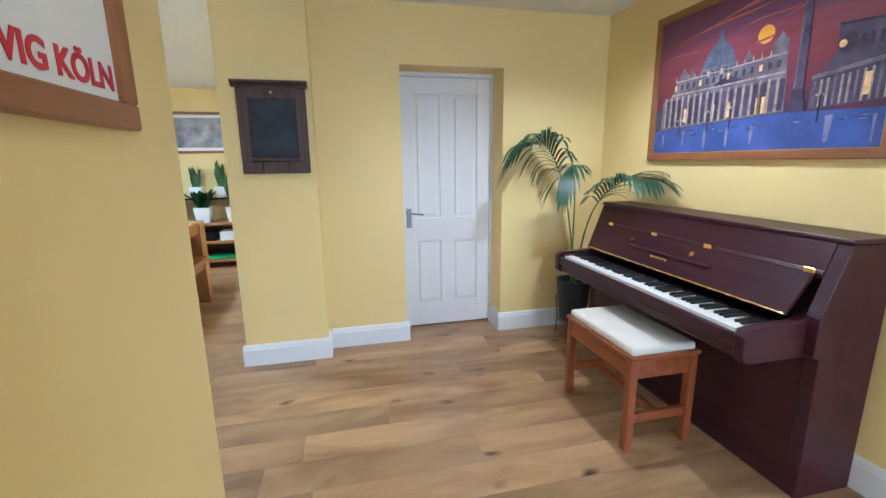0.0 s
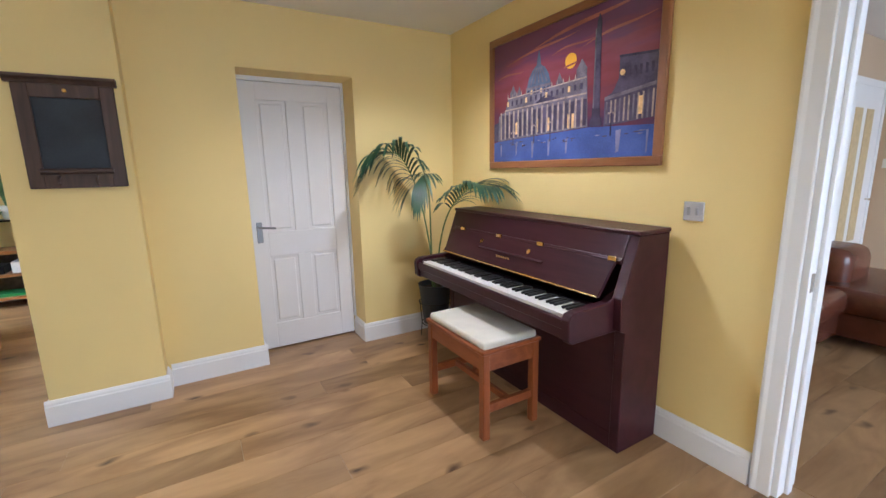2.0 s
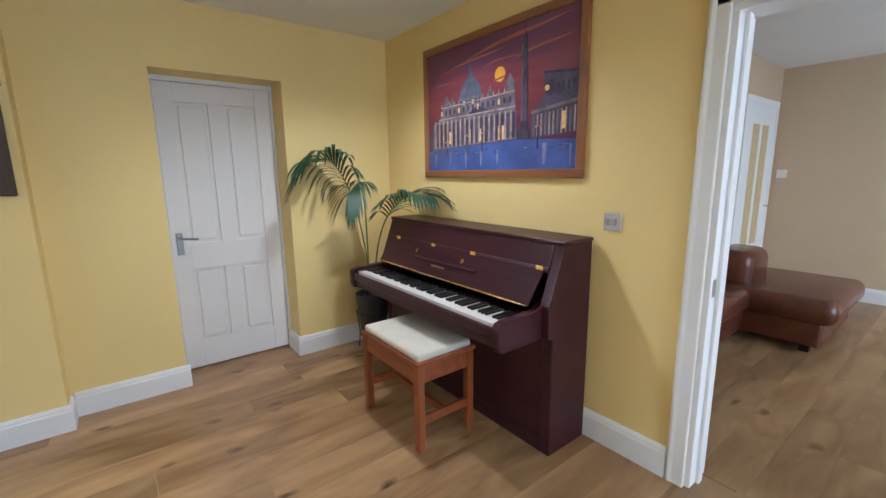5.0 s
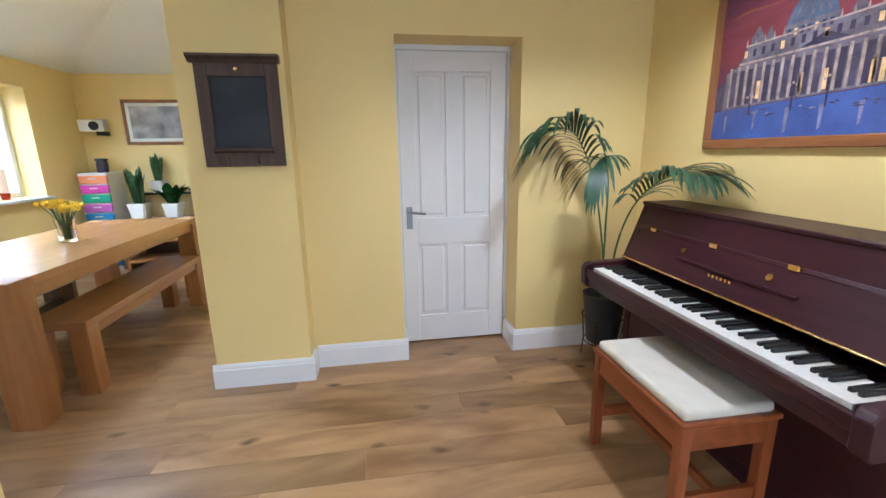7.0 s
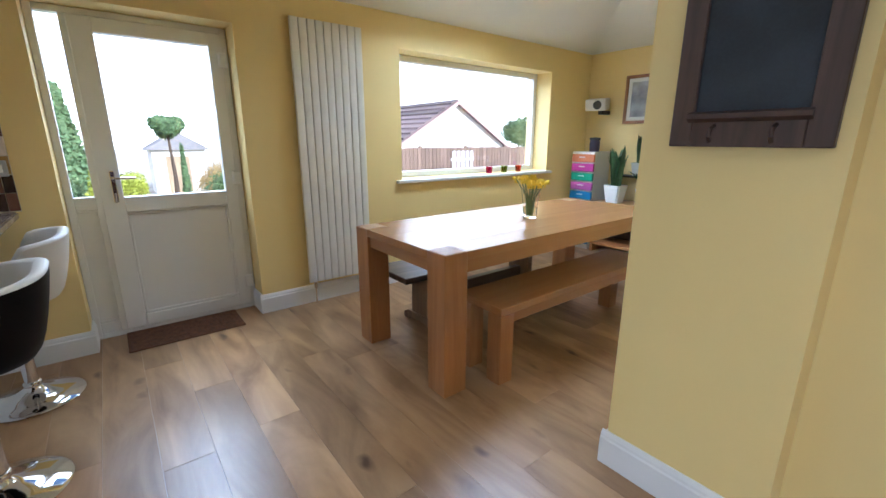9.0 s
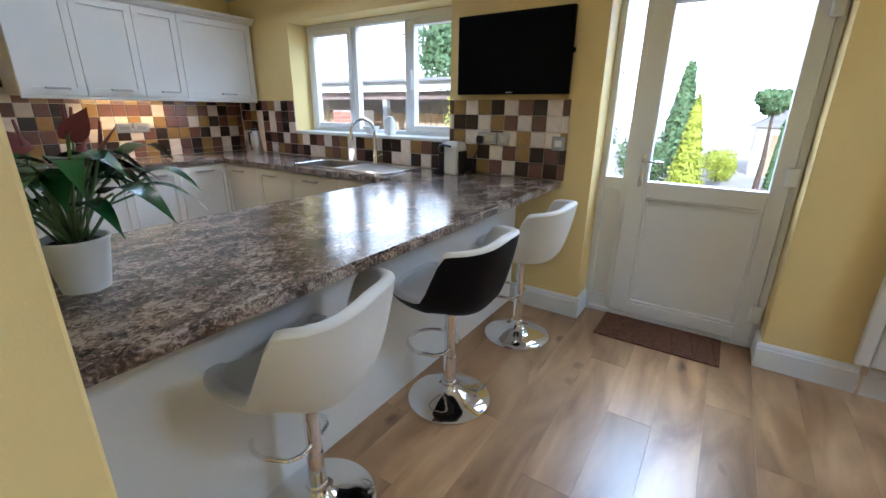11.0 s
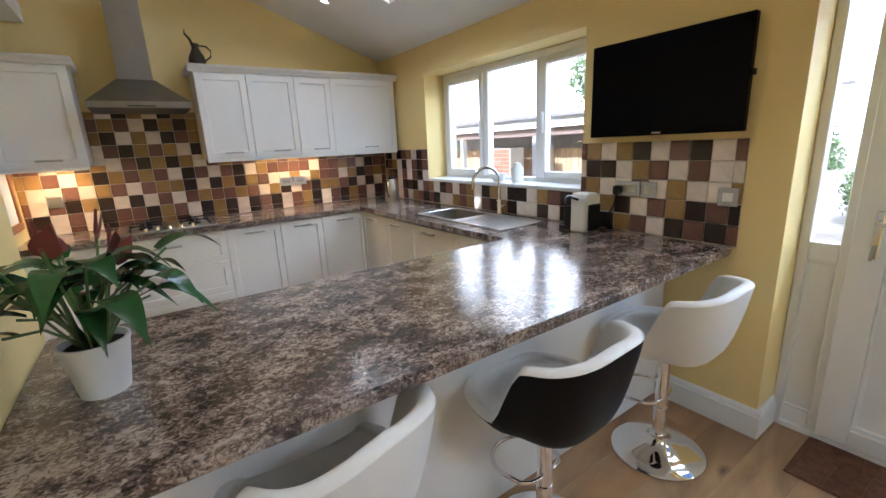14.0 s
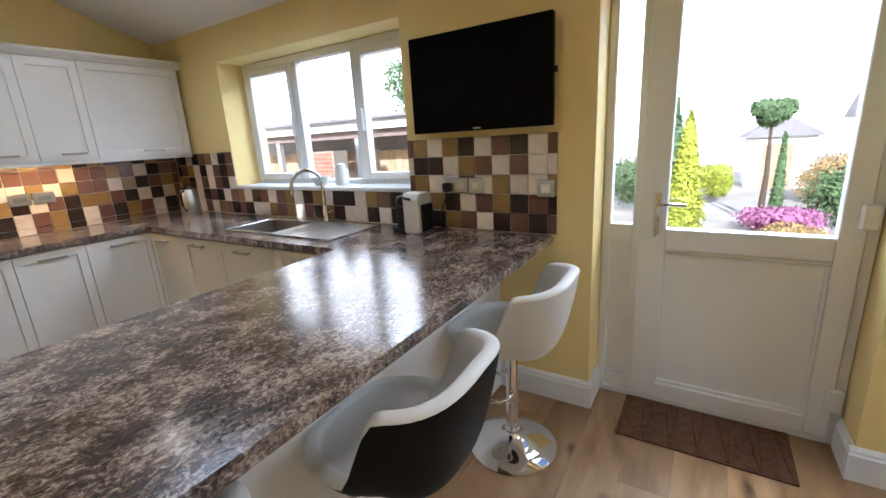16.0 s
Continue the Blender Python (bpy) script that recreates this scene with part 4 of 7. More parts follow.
def bar_stool(label, shell, inner, at, turn, lift=0.0):
    s = thing("bar_stool", (0, 0, 0), label, "stool", "bar stools at the peninsula")
    part("base", lathe([(0, 0.004), (0.196, 0.004), (0.199, 0.009), (0.190, 0.016), (0.13, 0.030), (0.07, 0.052), (0.036, 0.078), (0.033, 0.092), (0, 0.092)], n=48), CHROME, s, "round chrome base", 50)
    part("column", lathe([(0.0, 0.09), (0.029, 0.09), (0.029, 0.235), (0.026, 0.237), (0.026, 0.52 + lift), (0, 0.52 + lift)], n=24), CHROME, s, "chrome gas-lift column", 50)
    part("collar", lathe([(0.026, 0.085), (0.037, 0.085), (0.037, 0.10), (0.030, 0.108), (0.026, 0.108)], n=24), CHROME, s, smooth=50)
    loop = [(0.03, 0.012, 0.285), (0.075, 0.006, 0.285), (0.105, -0.02, 0.284)] + [(0.118 * math.cos(t), -0.10 - 0.115 * math.sin(t), 0.282) for t in [math.pi * q / 14 for q in range(15)]] + [(-0.105, -0.02, 0.284), (-0.075, 0.006, 0.285), (-0.03, 0.012, 0.285)]
    part("foot_rest", tube(loop, 0.0085), CHROME, s, "curved chrome foot rest", 50)
    part("mount", lathe([(0, 0.50), (0.05, 0.50), (0.085, 0.532), (0, 0.532)], (0, 0, lift), 20), BLACK, s, smooth=50)
    ZB, ZSEAT, TH, na = 0.530, 0.590, 0.046, 64

    def rim(t):
        f = min(1.0, max(0.0, (math.sin(t) + 0.05) / 0.48))
        return 0.603 + 0.214 * f * f * (3 - 2 * f) + 0.036 * max(0.0, math.sin(t)) ** 2

    def plan(t):
        c, s_ = math.cos(t), math.sin(t)
        e = 3.0 if s_ > 0 else 2.4
        k = 1.0 / max(abs(c) ** e + abs(s_) ** e, 1e-6) ** (1 / e)
        return Vector((0.256 * c * k, (0.268 if s_ > 0 else 0.266) * s_ * k, 0))

    # share of the plan and of the height, from the flat underside out to the rim
    PROF = [(0.10, 0.0), (0.45, 0.0), (0.60, 0.015), (0.70, 0.06), (0.77, 0.14), (0.83, 0.28), (0.885, 0.46), (0.935, 0.66), (0.975, 0.85), (1.0, 1.0)]

    def outer(t, w, h):
        p = plan(t) * w
        p.z = ZB + (rim(t) - ZB) * h + lift
        return p

    def skin(rows, close):
        bm = bmesh.new()
        vr = [[bm.verts.new(p) for p in r] for r in rows]
        for a, b in zip(vr, vr[1:]):
            for k in range(na):
                bm.faces.new((a[k], a[(k + 1) % na], b[(k + 1) % na], b[k]))
        bm.faces.new(vr[close][::-1] if close == 0 else vr[close])
        bmesh.ops.recalc_face_normals(bm, faces=bm.faces)
        return bm

    ang = [2 * math.pi * k / na for k in range(na)]
    part("shell", skin([[outer(t, w, h) for t in ang] for w, h in PROF], 0), shell, s, "smooth leatherette tub shell", 60)
    rows = []
    for q in range(7):                                  # the rolled, padded rim
        a = math.pi * q / 6
        row = []
        for t in ang:
            o = outer(t, 1.0, 1.0)
            inw = -plan(t).normalized()
            row.append(o + inw * (TH / 2) * (1 - math.cos(a)) + Vector((0, 0, 0.55 * TH / 2 * math.sin(a))))
        rows.append(row)
    for q in (0.15, 0.35, 0.55, 0.75, 0.9, 1.0):         # the inside of the back down to the seat
        row = []
        for k, t in enumerate(ang):
            top, p = rows[6][k], plan(t)
            low = p * 0.80 - p.normalized() * TH
            low.z = ZSEAT + lift
            m = top.lerp(low, q)
            m.z = top.z + (low.z - top.z) * (q ** 0.8)
            row.append(m)
        rows.append(row)
    for w, dz in ((0.78, -0.006), (0.45, -0.010), (0.12, -0.011)):
        rows.append([Vector((p.x * w, p.y * w, ZSEAT + lift + dz)) for p in rows[12]])
    part("lining", skin(rows, -1), inner, s, "padded white leatherette seat lining", 60)
    s.matrix_basis = Matrix.Translation(at) @ pose(0, 0, 0, 0, 0, turn)
    return s


bar_stool("black and white leatherette tub bar stool on a chrome base", LEATHERB, LEATHERW, (-1.985, 1.305, 0), 3)
bar_stool("white leatherette tub bar stool on a chrome base by the wall", LEATHERW, LEATHERW, (-2.74, 1.325, 0), 2)
bar_stool("white leatherette bar stool on a chrome base by the stub wall", LEATHERW, LEATHERW, (-1.235, 1.24, 0), 16)

# ---------------------------------------------------------------- wall things
BLUE = paint("print_blue", (0.070, 0.11, 0.33), 0.12, vary=0.35, scale=5)


def sunset_sky():
    m, n, l, p = base("print_sunset_sky")
    p.inputs["Roughness"].default_value = 0.25
    tc, sep, nz = n.new("ShaderNodeTexCoord"), n.new("ShaderNodeSeparateXYZ"), n.new("ShaderNodeTexNoise")
    mp = n.new("ShaderNodeMapping")
    mp.inputs["Scale"].default_value, mp.inputs["Rotation"].default_value = (1, 1.6, 9), (0.28, 0, 0)
    l.new(tc.outputs["Object"], mp.inputs[0])
    l.new(mp.outputs[0], nz.inputs["Vector"])
    nz.inputs["Scale"].default_value, nz.inputs["Detail"].default_value = 2.2, 3
    l.new(tc.outputs["Object"], sep.inputs[0])
    mr, ad, rp = n.new("ShaderNodeMapRange"), n.new("ShaderNodeMath"), n.new("ShaderNodeValToRGB")
    mr.inputs[1].default_value, mr.inputs[2].default_value = 1.55, 2.18
    l.new(sep.outputs["Z"], mr.inputs[0])
    ad.operation = "MULTIPLY_ADD"
    l.new(nz.outputs[0], ad.inputs[0])
    ad.inputs[1].default_value = 0.55
    l.new(mr.outputs[0], ad.inputs[2])
    e = rp.color_ramp.elements
    e[0].position, e[0].color = 0.25, (0.075, 0.035, 0.085, 1)
    e[1].position, e[1].color = 1.0, (0.16, 0.055, 0.12, 1)
    q = e.new(0.62)
    q.color = (0.21, 0.048, 0.062, 1)
    q = e.new(0.85)
    q.color = (0.25, 0.062, 0.095, 1)
    l.new(ad.outputs[0], rp.inputs[0])
    l.new(rp.outputs[0], p.inputs["Base Color"])
    return m


def framed(name, label, axis, face, out, a, b, z0, z1, fw, matw, art, depth=0.025):
    """A framed picture on a wall face."""
    pc = thing(name, (face, (a + b) / 2, z0) if axis == "x" else ((a + b) / 2, face, z0), label, "picture")
    def bx(u0, u1, v0, v1, d0, d1):
        lo, hi = sorted((face + out * d0, face + out * d1))
        return (lo, hi, u0, u1, v0, v1) if axis == "x" else (u0, u1, lo, hi, v0, v1)
    for r, mt in (((a, b, z0, z0 + fw), FRAMEW), ((a, b, z1 - fw, z1), FRAMEW), ((a, a + fw, z0 + fw, z1 - fw), FRAMEZ), ((b - fw, b, z0 + fw, z1 - fw), FRAMEZ)):
        part("frame", boxes(bx(*r, 0.002, depth), bevel=0.004), mt, pc)
    if matw:
        part("mount", boxes(bx(a + fw, b - fw, z0 + fw, z1 - fw, 0.002, depth * 0.4)), MATBOARD, pc, "white mount board")
    part("print", boxes(bx(a + fw + matw, b - fw - matw, z0 + fw + matw, z1 - fw - matw, 0.003, depth * 0.4 + 0.002)), art, pc)
    return pc, face + out * (depth * 0.4 + 0.002)


A0, A1, AZ0, AZ1 = 1.545, 2.85, 1.328, 2.178
pic, px = framed("framed_picture", "large framed print of a domed basilica square at red sunset", "x", RX, -1, A0, A1, AZ0, AZ1, 0.045, 0, sunset_sky())
STONE = paint("print_stone", (0.155, 0.135, 0.17), 0.25, vary=0.5, scale=16)
STONE2 = paint("print_dark_stone", (0.085, 0.070, 0.115), 0.12, vary=0.4, scale=14)
DOMEC = paint("print_dome", (0.10, 0.13, 0.20), 0.12, vary=0.25, scale=16)
SUNC = paint("print_sun", (0.85, 0.42, 0.05), 0.12, vary=0.1)
LIT = paint("print_lights", (0.36, 0.28, 0.25), 0.12, vary=0.5, scale=25)
PALEB = paint("print_reflection", (0.20, 0.20, 0.34), 0.12, vary=0.35, scale=16)


def art(name, pts, material, lift):
    """A flat shape in the print; pts are shares of its width (from the far end) and height."""
    W, H = A1 - A0 - 0.09, AZ1 - AZ0 - 0.09
    q = [(A1 - 0.045 - u * W, AZ0 + 0.045 + v * H) for u, v in pts]
    part(name, prism(q, "x", px - 0.0004, px - 0.0012 * lift), material, pic)


def ngon(u, v, r, n=20, sq=1.0):
    return [(u + r * math.cos(2 * math.pi * i / n) * sq, v + 1.58 * r * math.sin(2 * math.pi * i / n)) for i in range(n)]


CLOUD = paint("print_cloud_streak", (0.36, 0.115, 0.10), 0.25, vary=0.35, scale=4)
GLOW = paint("print_warm_lamps", (0.75, 0.50, 0.24), 0.12, vary=0.3, scale=30)
SHADEC = paint("print_shaded_bays", (0.060, 0.050, 0.085), 0.12, vary=0.3, scale=20)
ra_ = random.Random(21)


def bar(name, u, w, lo, hi, material, lift, skew=0.0):
    art(name, [(u, lo), (u, hi), (u + w, hi + skew), (u + w, lo + skew)], material, lift)


def streak(u0, v0, u1, v1, w):
    """A long thin cloud that tapers at both ends."""
    pts = [(u0 + (u1 - u0) * t, v0 + (v1 - v0) * t + 0.015 * math.sin(5 * t) + w * math.sin(math.pi * t)) for t in [q / 8 for q in range(9)]]
    pts += [(u0 + (u1 - u0) * t, v0 + (v1 - v0) * t + 0.015 * math.sin(5 * t) - w * math.sin(math.pi * t)) for t in [q / 8 for q in range(7, 0, -1)]]
    art("cloud", pts, CLOUD, 0.6)


for row in ((0.10, 0.80, 0.62, 0.90, 0.010), (0.30, 0.86, 0.96, 0.985, 0.014), (0.44, 0.77, 0.70, 0.82, 0.007), (0.02, 0.70, 0.26, 0.74, 0.008), (0.62, 0.76, 0.99, 0.86, 0.010)):
    streak(*row)
art("square", [(0, 0), (1, 0), (1, 0.19), (0.68, 0.215), (0.04, 0.178), (0, 0.17)], BLUE, 1)
art("sun", ngon(0.566, 0.697, 0.034), SUNC, 1)
art("cloud", [(0.525, 0.668), (0.605, 0.685), (0.603, 0.672), (0.526, 0.655)], CLOUD, 1.6)
# dome with its drum, ribs and lantern
art("dome", [(0.272, 0.52), (0.276, 0.60), (0.292, 0.665), (0.318, 0.715), (0.343, 0.738), (0.347, 0.785), (0.358, 0.85), (0.369, 0.785), (0.373, 0.738), (0.398, 0.715), (0.424, 0.665), (0.440, 0.60), (0.444, 0.52)], DOMEC, 1)
for k in range(5):
    u = 0.300 + k * 0.029
    art("dome_rib", [(u, 0.60), (0.352 + (u - 0.358) * 0.35, 0.72), (0.356 + (u - 0.358) * 0.35, 0.72), (u + 0.006, 0.60)], STONE, 2)
bar("drum", 0.270, 0.176, 0.565, 0.585, STONE, 2)
for k in range(7):
    bar("drum_window", 0.282 + k * 0.023, 0.011, 0.525, 0.56, GLOW if k in (1, 4) else SHADEC, 2)
for u, w, h in ((0.165, 0.026, 0.60), (0.215, 0.020, 0.58), (0.500, 0.022, 0.60), (0.632, 0.030, 0.655)):
    art("turret", [(u - w, h - 0.10), (u - w, h - 0.03), (u - w * 0.55, h - 0.005), (u, h + 0.035), (u + w * 0.55, h - 0.005), (u + w, h - 0.03), (u + w, h - 0.10)], STONE, 1)
# church front: attic, cornices, columns and bays
art("facade", [(0.04, 0.18), (0.045, 0.40), (0.10, 0.43), (0.125, 0.53), (0.30, 0.545), (0.66, 0.565), (0.664, 0.57), (0.676, 0.22)], STONE, 2)
art("left_wing", [(0, 0.185), (0, 0.33), (0.045, 0.35), (0.045, 0.18)], STONE2, 1)
bar("cornice", 0.10, 0.565, 0.432, 0.444, LIT, 3, 0.012)
bar("cornice", 0.122, 0.54, 0.528, 0.537, LIT, 3, 0.026)
art("pediment", [(0.335, 0.448), (0.415, 0.505), (0.495, 0.452)], SHADEC, 3)
for k in range(15):
    u = 0.118 + k * 0.0365
    bar("attic_window", u, 0.013, 0.468 + k * 0.0012, 0.508 + k * 0.0012, SHADEC if k % 4 else GLOW, 3)
    art("statue", [(u, 0.535 + k * 0.0018), (u + 0.004, 0.575 + k * 0.0018), (u + 0.009, 0.535 + k * 0.0018)], LIT, 1)
for k in range(17):
    u = 0.062 + k * 0.036
    bar("bay", u + 0.011, 0.019, 0.20 + k * 0.002, 0.40 + k * 0.0008, SHADEC if k % 3 else STONE2, 3)
    bar("column_light", u, 0.009, 0.195 + k * 0.0018, 0.425, LIT, 4)
for u in (0.19, 0.35, 0.43, 0.56, 0.585):
    bar("lit_door", u, 0.013, 0.225, 0.325, GLOW, 4)
# palace and colonnade
art("palace", [(0.763, 0.21), (0.763, 0.393), (0.80, 0.42), (0.828, 0.50), (0.829, 0.643), (0.98, 0.614), (1.0, 0.612), (1.0, 0.235)], STONE2, 2)
bar("palace_cornice", 0.826, 0.172, 0.628, 0.642, SHADEC, 3, -0.026)
bar("colonnade_roof", 0.763, 0.235, 0.376, 0.398, STONE, 3, 0.045)
for k in range(11):
    u = 0.772 + k * 0.021
    bar("arcade_light", u, 0.0075, 0.225 + k * 0.001, 0.365 + k * 0.0035, LIT if k % 3 else STONE, 3)
bar("lit_arch", 0.925, 0.018, 0.26, 0.37, GLOW, 4)
for k in range(6):
    bar("palace_window", 0.846 + k * 0.025, 0.010, 0.50, 0.56, SHADEC, 3, -0.004)
art("roof_lamp", ngon(0.845, 0.533, 0.012, 12), GLOW, 4)
# obelisk on its pedestal
art("obelisk", [(0.7015, 0.33), (0.7105, 0.895), (0.720, 0.94), (0.7295, 0.895), (0.7385, 0.33)], STONE2, 4)
bar("obelisk_edge", 0.7035, 0.006, 0.34, 0.85, STONE, 5)
art("pedestal", [(0.688, 0.215), (0.694, 0.27), (0.699, 0.275), (0.700, 0.335), (0.740, 0.335), (0.741, 0.275), (0.747, 0.27), (0.752, 0.215)], SHADEC, 4)
# street lamps and wet reflections
for u, v in ((0.335, 0.27), (0.45, 0.275), (0.80, 0.29), (0.17, 0.24)):
    bar("street_lamp", u - 0.0015, 0.003, 0.14, v, SHADEC, 5)
    for d in (-0.012, 0.0, 0.012):
        art("lamp_glow", ngon(u + d, v + (0.012 if d == 0 else 0.0), 0.0045, 8), LIT, 5)
for u, w, lo, hi in ((0.315, 0.018, 0.02, 0.155), (0.432, 0.016, 0.03, 0.155), (0.548, 0.014, 0.04, 0.15), (0.825, 0.026, 0.03, 0.175), (0.19, 0.012, 0.05, 0.15), (0.06, 0.010, 0.04, 0.14), (0.965, 0.010, 0.02, 0.16)):
    art("reflection", [(u + w * 0.2, lo), (u, hi), (u + w, hi + 0.004), (u + w * 0.7, lo + 0.01)], PALEB, 2)
for k in range(26):
    u, w, lo = ra_.uniform(0.03, 0.93), ra_.uniform(0.01, 0.05), ra_.uniform(0.12, 0.165)
    art("wet_paving", [(u, lo), (u + w * 0.4, lo + 0.006), (u + w, lo + 0.002), (u + w * 0.5, lo - 0.004)], STONE2 if k % 3 else PALEB, 3)

# print on the stub wall with its red capitals
kp, kx = framed("framed_poster", "framed white poster with red capital letters on the stub wall", "x", NX1, 1, 0.30, 1.305, 1.40, 2.15, 0.045, 0, MATBOARD)
RED = paint("poster_red_ink", (0.55, 0.02, 0.04), 0.5, vary=0.05)
fc = bpy.data.curves.new("lettering", "FONT")
fc.body, fc.size, fc.extrude, fc.align_x = "WIG KÖLN", 0.055, 0.0006, "RIGHT"
fc.offset = 0.0016
tmp = bpy.data.objects.new("lettering_tmp", fc)
scene.collection.objects.link(tmp)
me = bpy.data.meshes.new_from_object(tmp.evaluated_get(bpy.context.evaluated_depsgraph_get()))
bpy.data.objects.remove(tmp)
me.transform(Matrix.Translation((kx + 0.0015, 1.249, 1.463)) @ pose(0, 0, 0, 90, 0, 90))
me.materials.clear()
me.materials.append(RED)
lt = new("lettering", me)
lt.parent, lt.matrix_parent_inverse = kp, kp.matrix_basis.inverted()
tagged(lt, "red capital letters")

# chalk board
cbd = thing("chalkboard", (-0.42, PY, 1.275), "small chalkboard in a dark wooden frame with hooks", "chalkboard")
c0, c1, f0 = -0.602, -0.205, PY - 0.028
part("stile", boxes((c0, c0 + 0.062, f0, PY - 0.001, 1.275, 1.785), bevel=0.003), DARKW, cbd)
part("stile", boxes((c1 - 0.062, c1, f0, PY - 0.001, 1.275, 1.785), bevel=0.003), DARKW, cbd)
part("rail", boxes((c0 + 0.062, c1 - 0.062, f0, PY - 0.001, 1.72, 1.785), bevel=0.002), DARKW, cbd)
part("rail", boxes((c0 + 0.062, c1 - 0.062, f0, PY - 0.001, 1.275, 1.37), bevel=0.002), DARKW, cbd)
part("crown", prism([(PY - 0.001, 1.785), (f0 - 0.004, 1.785), (f0 - 0.012, 1.80), (f0 - 0.03, 1.81), (f0 - 0.03, 1.822), (PY - 0.001, 1.822)], "x", c0 - 0.022, c1 + 0.014), DARKW, cbd)
part("slate", boxes((c0 + 0.06, c1 - 0.06, f0 + 0.014, PY - 0.004, 1.365, 1.725)), SLATE, cbd, "dark blank chalk slate")
part("ledge", prism([(f0 - 0.001, 1.375), (f0 - 0.02, 1.368), (f0 - 0.02, 1.355), (f0 - 0.001, 1.345)], "x", c0 + 0.05, c1 - 0.05), DARKW, cbd)
for hx in (-0.48, -0.33):
    part("hook", tube([(hx, f0, 1.335), (hx, f0 - 0.025, 1.325), (hx, f0 - 0.03, 1.30), (hx, f0 - 0.02, 1.29)], 0.006), DARKW, cbd, "dark peg hook", 40)
part("badge", lathe([(0, 0), (0.009, 0), (0.009, 0.004), (0, 0.005)], (0, 0, 0), 12), BRASS, cbd, "tiny brass badge", 40).matrix_basis = Matrix.Translation((-0.404, f0, 1.755)) @ pose(0, 0, 0, 90, 0, 0)

PLATE = paint("polished_switch_plate", (0.60, 0.61, 0.64), 0.20, 0.5, vary=0.04)
sw = thing("light_switch", (RX, 1.383, 1.09), "square chrome light switch plate", "switch")
part("plate", boxes((RX - 0.009, RX - 0.001, 1.340, 1.428, 1.086, 1.170), bevel=0.003), PLATE, sw)
for yy in (1.362, 1.398):
    part("rocker", boxes((RX - 0.014, RX - 0.009, yy, yy + 0.013, 1.112, 1.145), bevel=0.002), SATIN, sw)

# television
tv = thing("television", (-3.13, 1.0, 1.43), "black flat television on a wall bracket", "television")
part("case", boxes((-3.16, -3.124, 0.614, 1.378, 1.434, 1.906), bevel=0.004), SCREEN, tv)
part("screen", boxes((-3.1245, -3.1225, 0.626, 1.366, 1.456, 1.896)), SCREEN, tv, "dark glossy screen")
part("bracket", boxes((WX + 0.001, -3.16, 0.90, 1.09, 1.58, 1.76)), BLACK, tv)
part("badge", boxes((-3.1245, -3.1225, 0.975, 1.02, 1.442, 1.449)), STEEL, tv, "small plain badge")
part("socket_arm", boxes((-3.160, -3.145, 1.378, 1.390, 1.66, 1.685)), BLACK, tv)

# downlights


def downlight(x, y, z, tilt):
    d = thing("downlight", (x, y, z), "small round recessed ceiling downlight, switched on", "downlight", "ceiling downlights")
    bz = lathe([(0.030, -0.001), (0.045, -0.001), (0.045, -0.006), (0.034, -0.008), (0.030, -0.004)], n=24)
    part("bezel", bz, CHROME, d, "chrome bezel", 40)
    part("lens", lathe([(0, -0.003), (0.030, -0.003), (0.030, -0.001), (0, -0.001)], n=24), LAMPGLOW, d, "glowing lens", 40)
    d.matrix_basis = Matrix.Translation((x, y, z)) @ pose(0, 0, 0, 0, tilt, 0)
    for c in d.children:
        c.matrix_parent_inverse = Matrix.Identity(4)


for x, y in SPOTS_HALL:
    downlight(x, y, HC, 0)
    lamp("downlight_lamp", "SPOT", look((x, y, HC - 0.02), (x, y, 0)), 48 if x > 1 else 4, 0.03, HALL_WHITE, spot=140)
for x, y in SPOTS_VAULT:
    z = roof_z(x, y)
    downlight(x, y, z - 0.001, -math.degrees(math.atan(SLOPE)))
    # spots near the peninsula run stronger to lift its panel and the stools
    lamp("downlight_lamp", "SPOT", look((x + 0.01, y, z - 0.03), (x + 0.3, y, 0)), 9 if 0 < y < 3 else 2.6, 0.03, WARM)

# ---------------------------------------------------------------- garden
GRAVEL = paint("pale_paving", (0.46, 0.42, 0.36), 0.9, vary=0.2, scale=1.5, bump=0.4, grain=30)
RENDER = paint("cream_render", (0.82, 0.78, 0.72), 0.85, vary=0.04)
ROOFT = paint("purple_brown_roof_tile", (0.20, 0.145, 0.145), 0.8, vary=0.2, scale=6, each=0.38)
FENCE = wood("fence_timber", (0.17, 0.11, 0.085), (0.28, 0.19, 0.14), 0.8, "z", 1.0, 0.2)
FENCE2 = wood("pale_fence_timber", (0.42, 0.29, 0.17), (0.60, 0.45, 0.29), 0.8, "z", 1.0, 0.2)
BRICK = paint("red_brick", (0.46, 0.20, 0.13), 0.85, vary=0.2, scale=20, each=0.2)
MORTAR = paint("mortar", (0.45, 0.40, 0.34), 0.9)
FELT = paint("grey_roof_felt", (0.30, 0.28, 0.28), 0.9, vary=0.15)
# both foliage greens are lifted to imitate a washed-out, hazy garden
GREENC = paint("golden_conifer", (0.46, 0.50, 0.06), 0.7, vary=0.4, scale=12)
GREEND = paint("dark_shrub", (0.14, 0.22, 0.09), 0.7, vary=0.4, scale=12)
HEATH = paint("pink_heather", (0.50, 0.20, 0.36), 0.8, vary=0.4, scale=14)
HEATH2 = paint("orange_heather", (0.48, 0.34, 0.14), 0.8, vary=0.4, scale=14)
GREYW = paint("far_window_pane", (0.12, 0.13, 0.14), 0.2)
TRUNK = paint("tree_bark", (0.12, 0.085, 0.06), 0.9, vary=0.3, scale=30, bump=0.5)
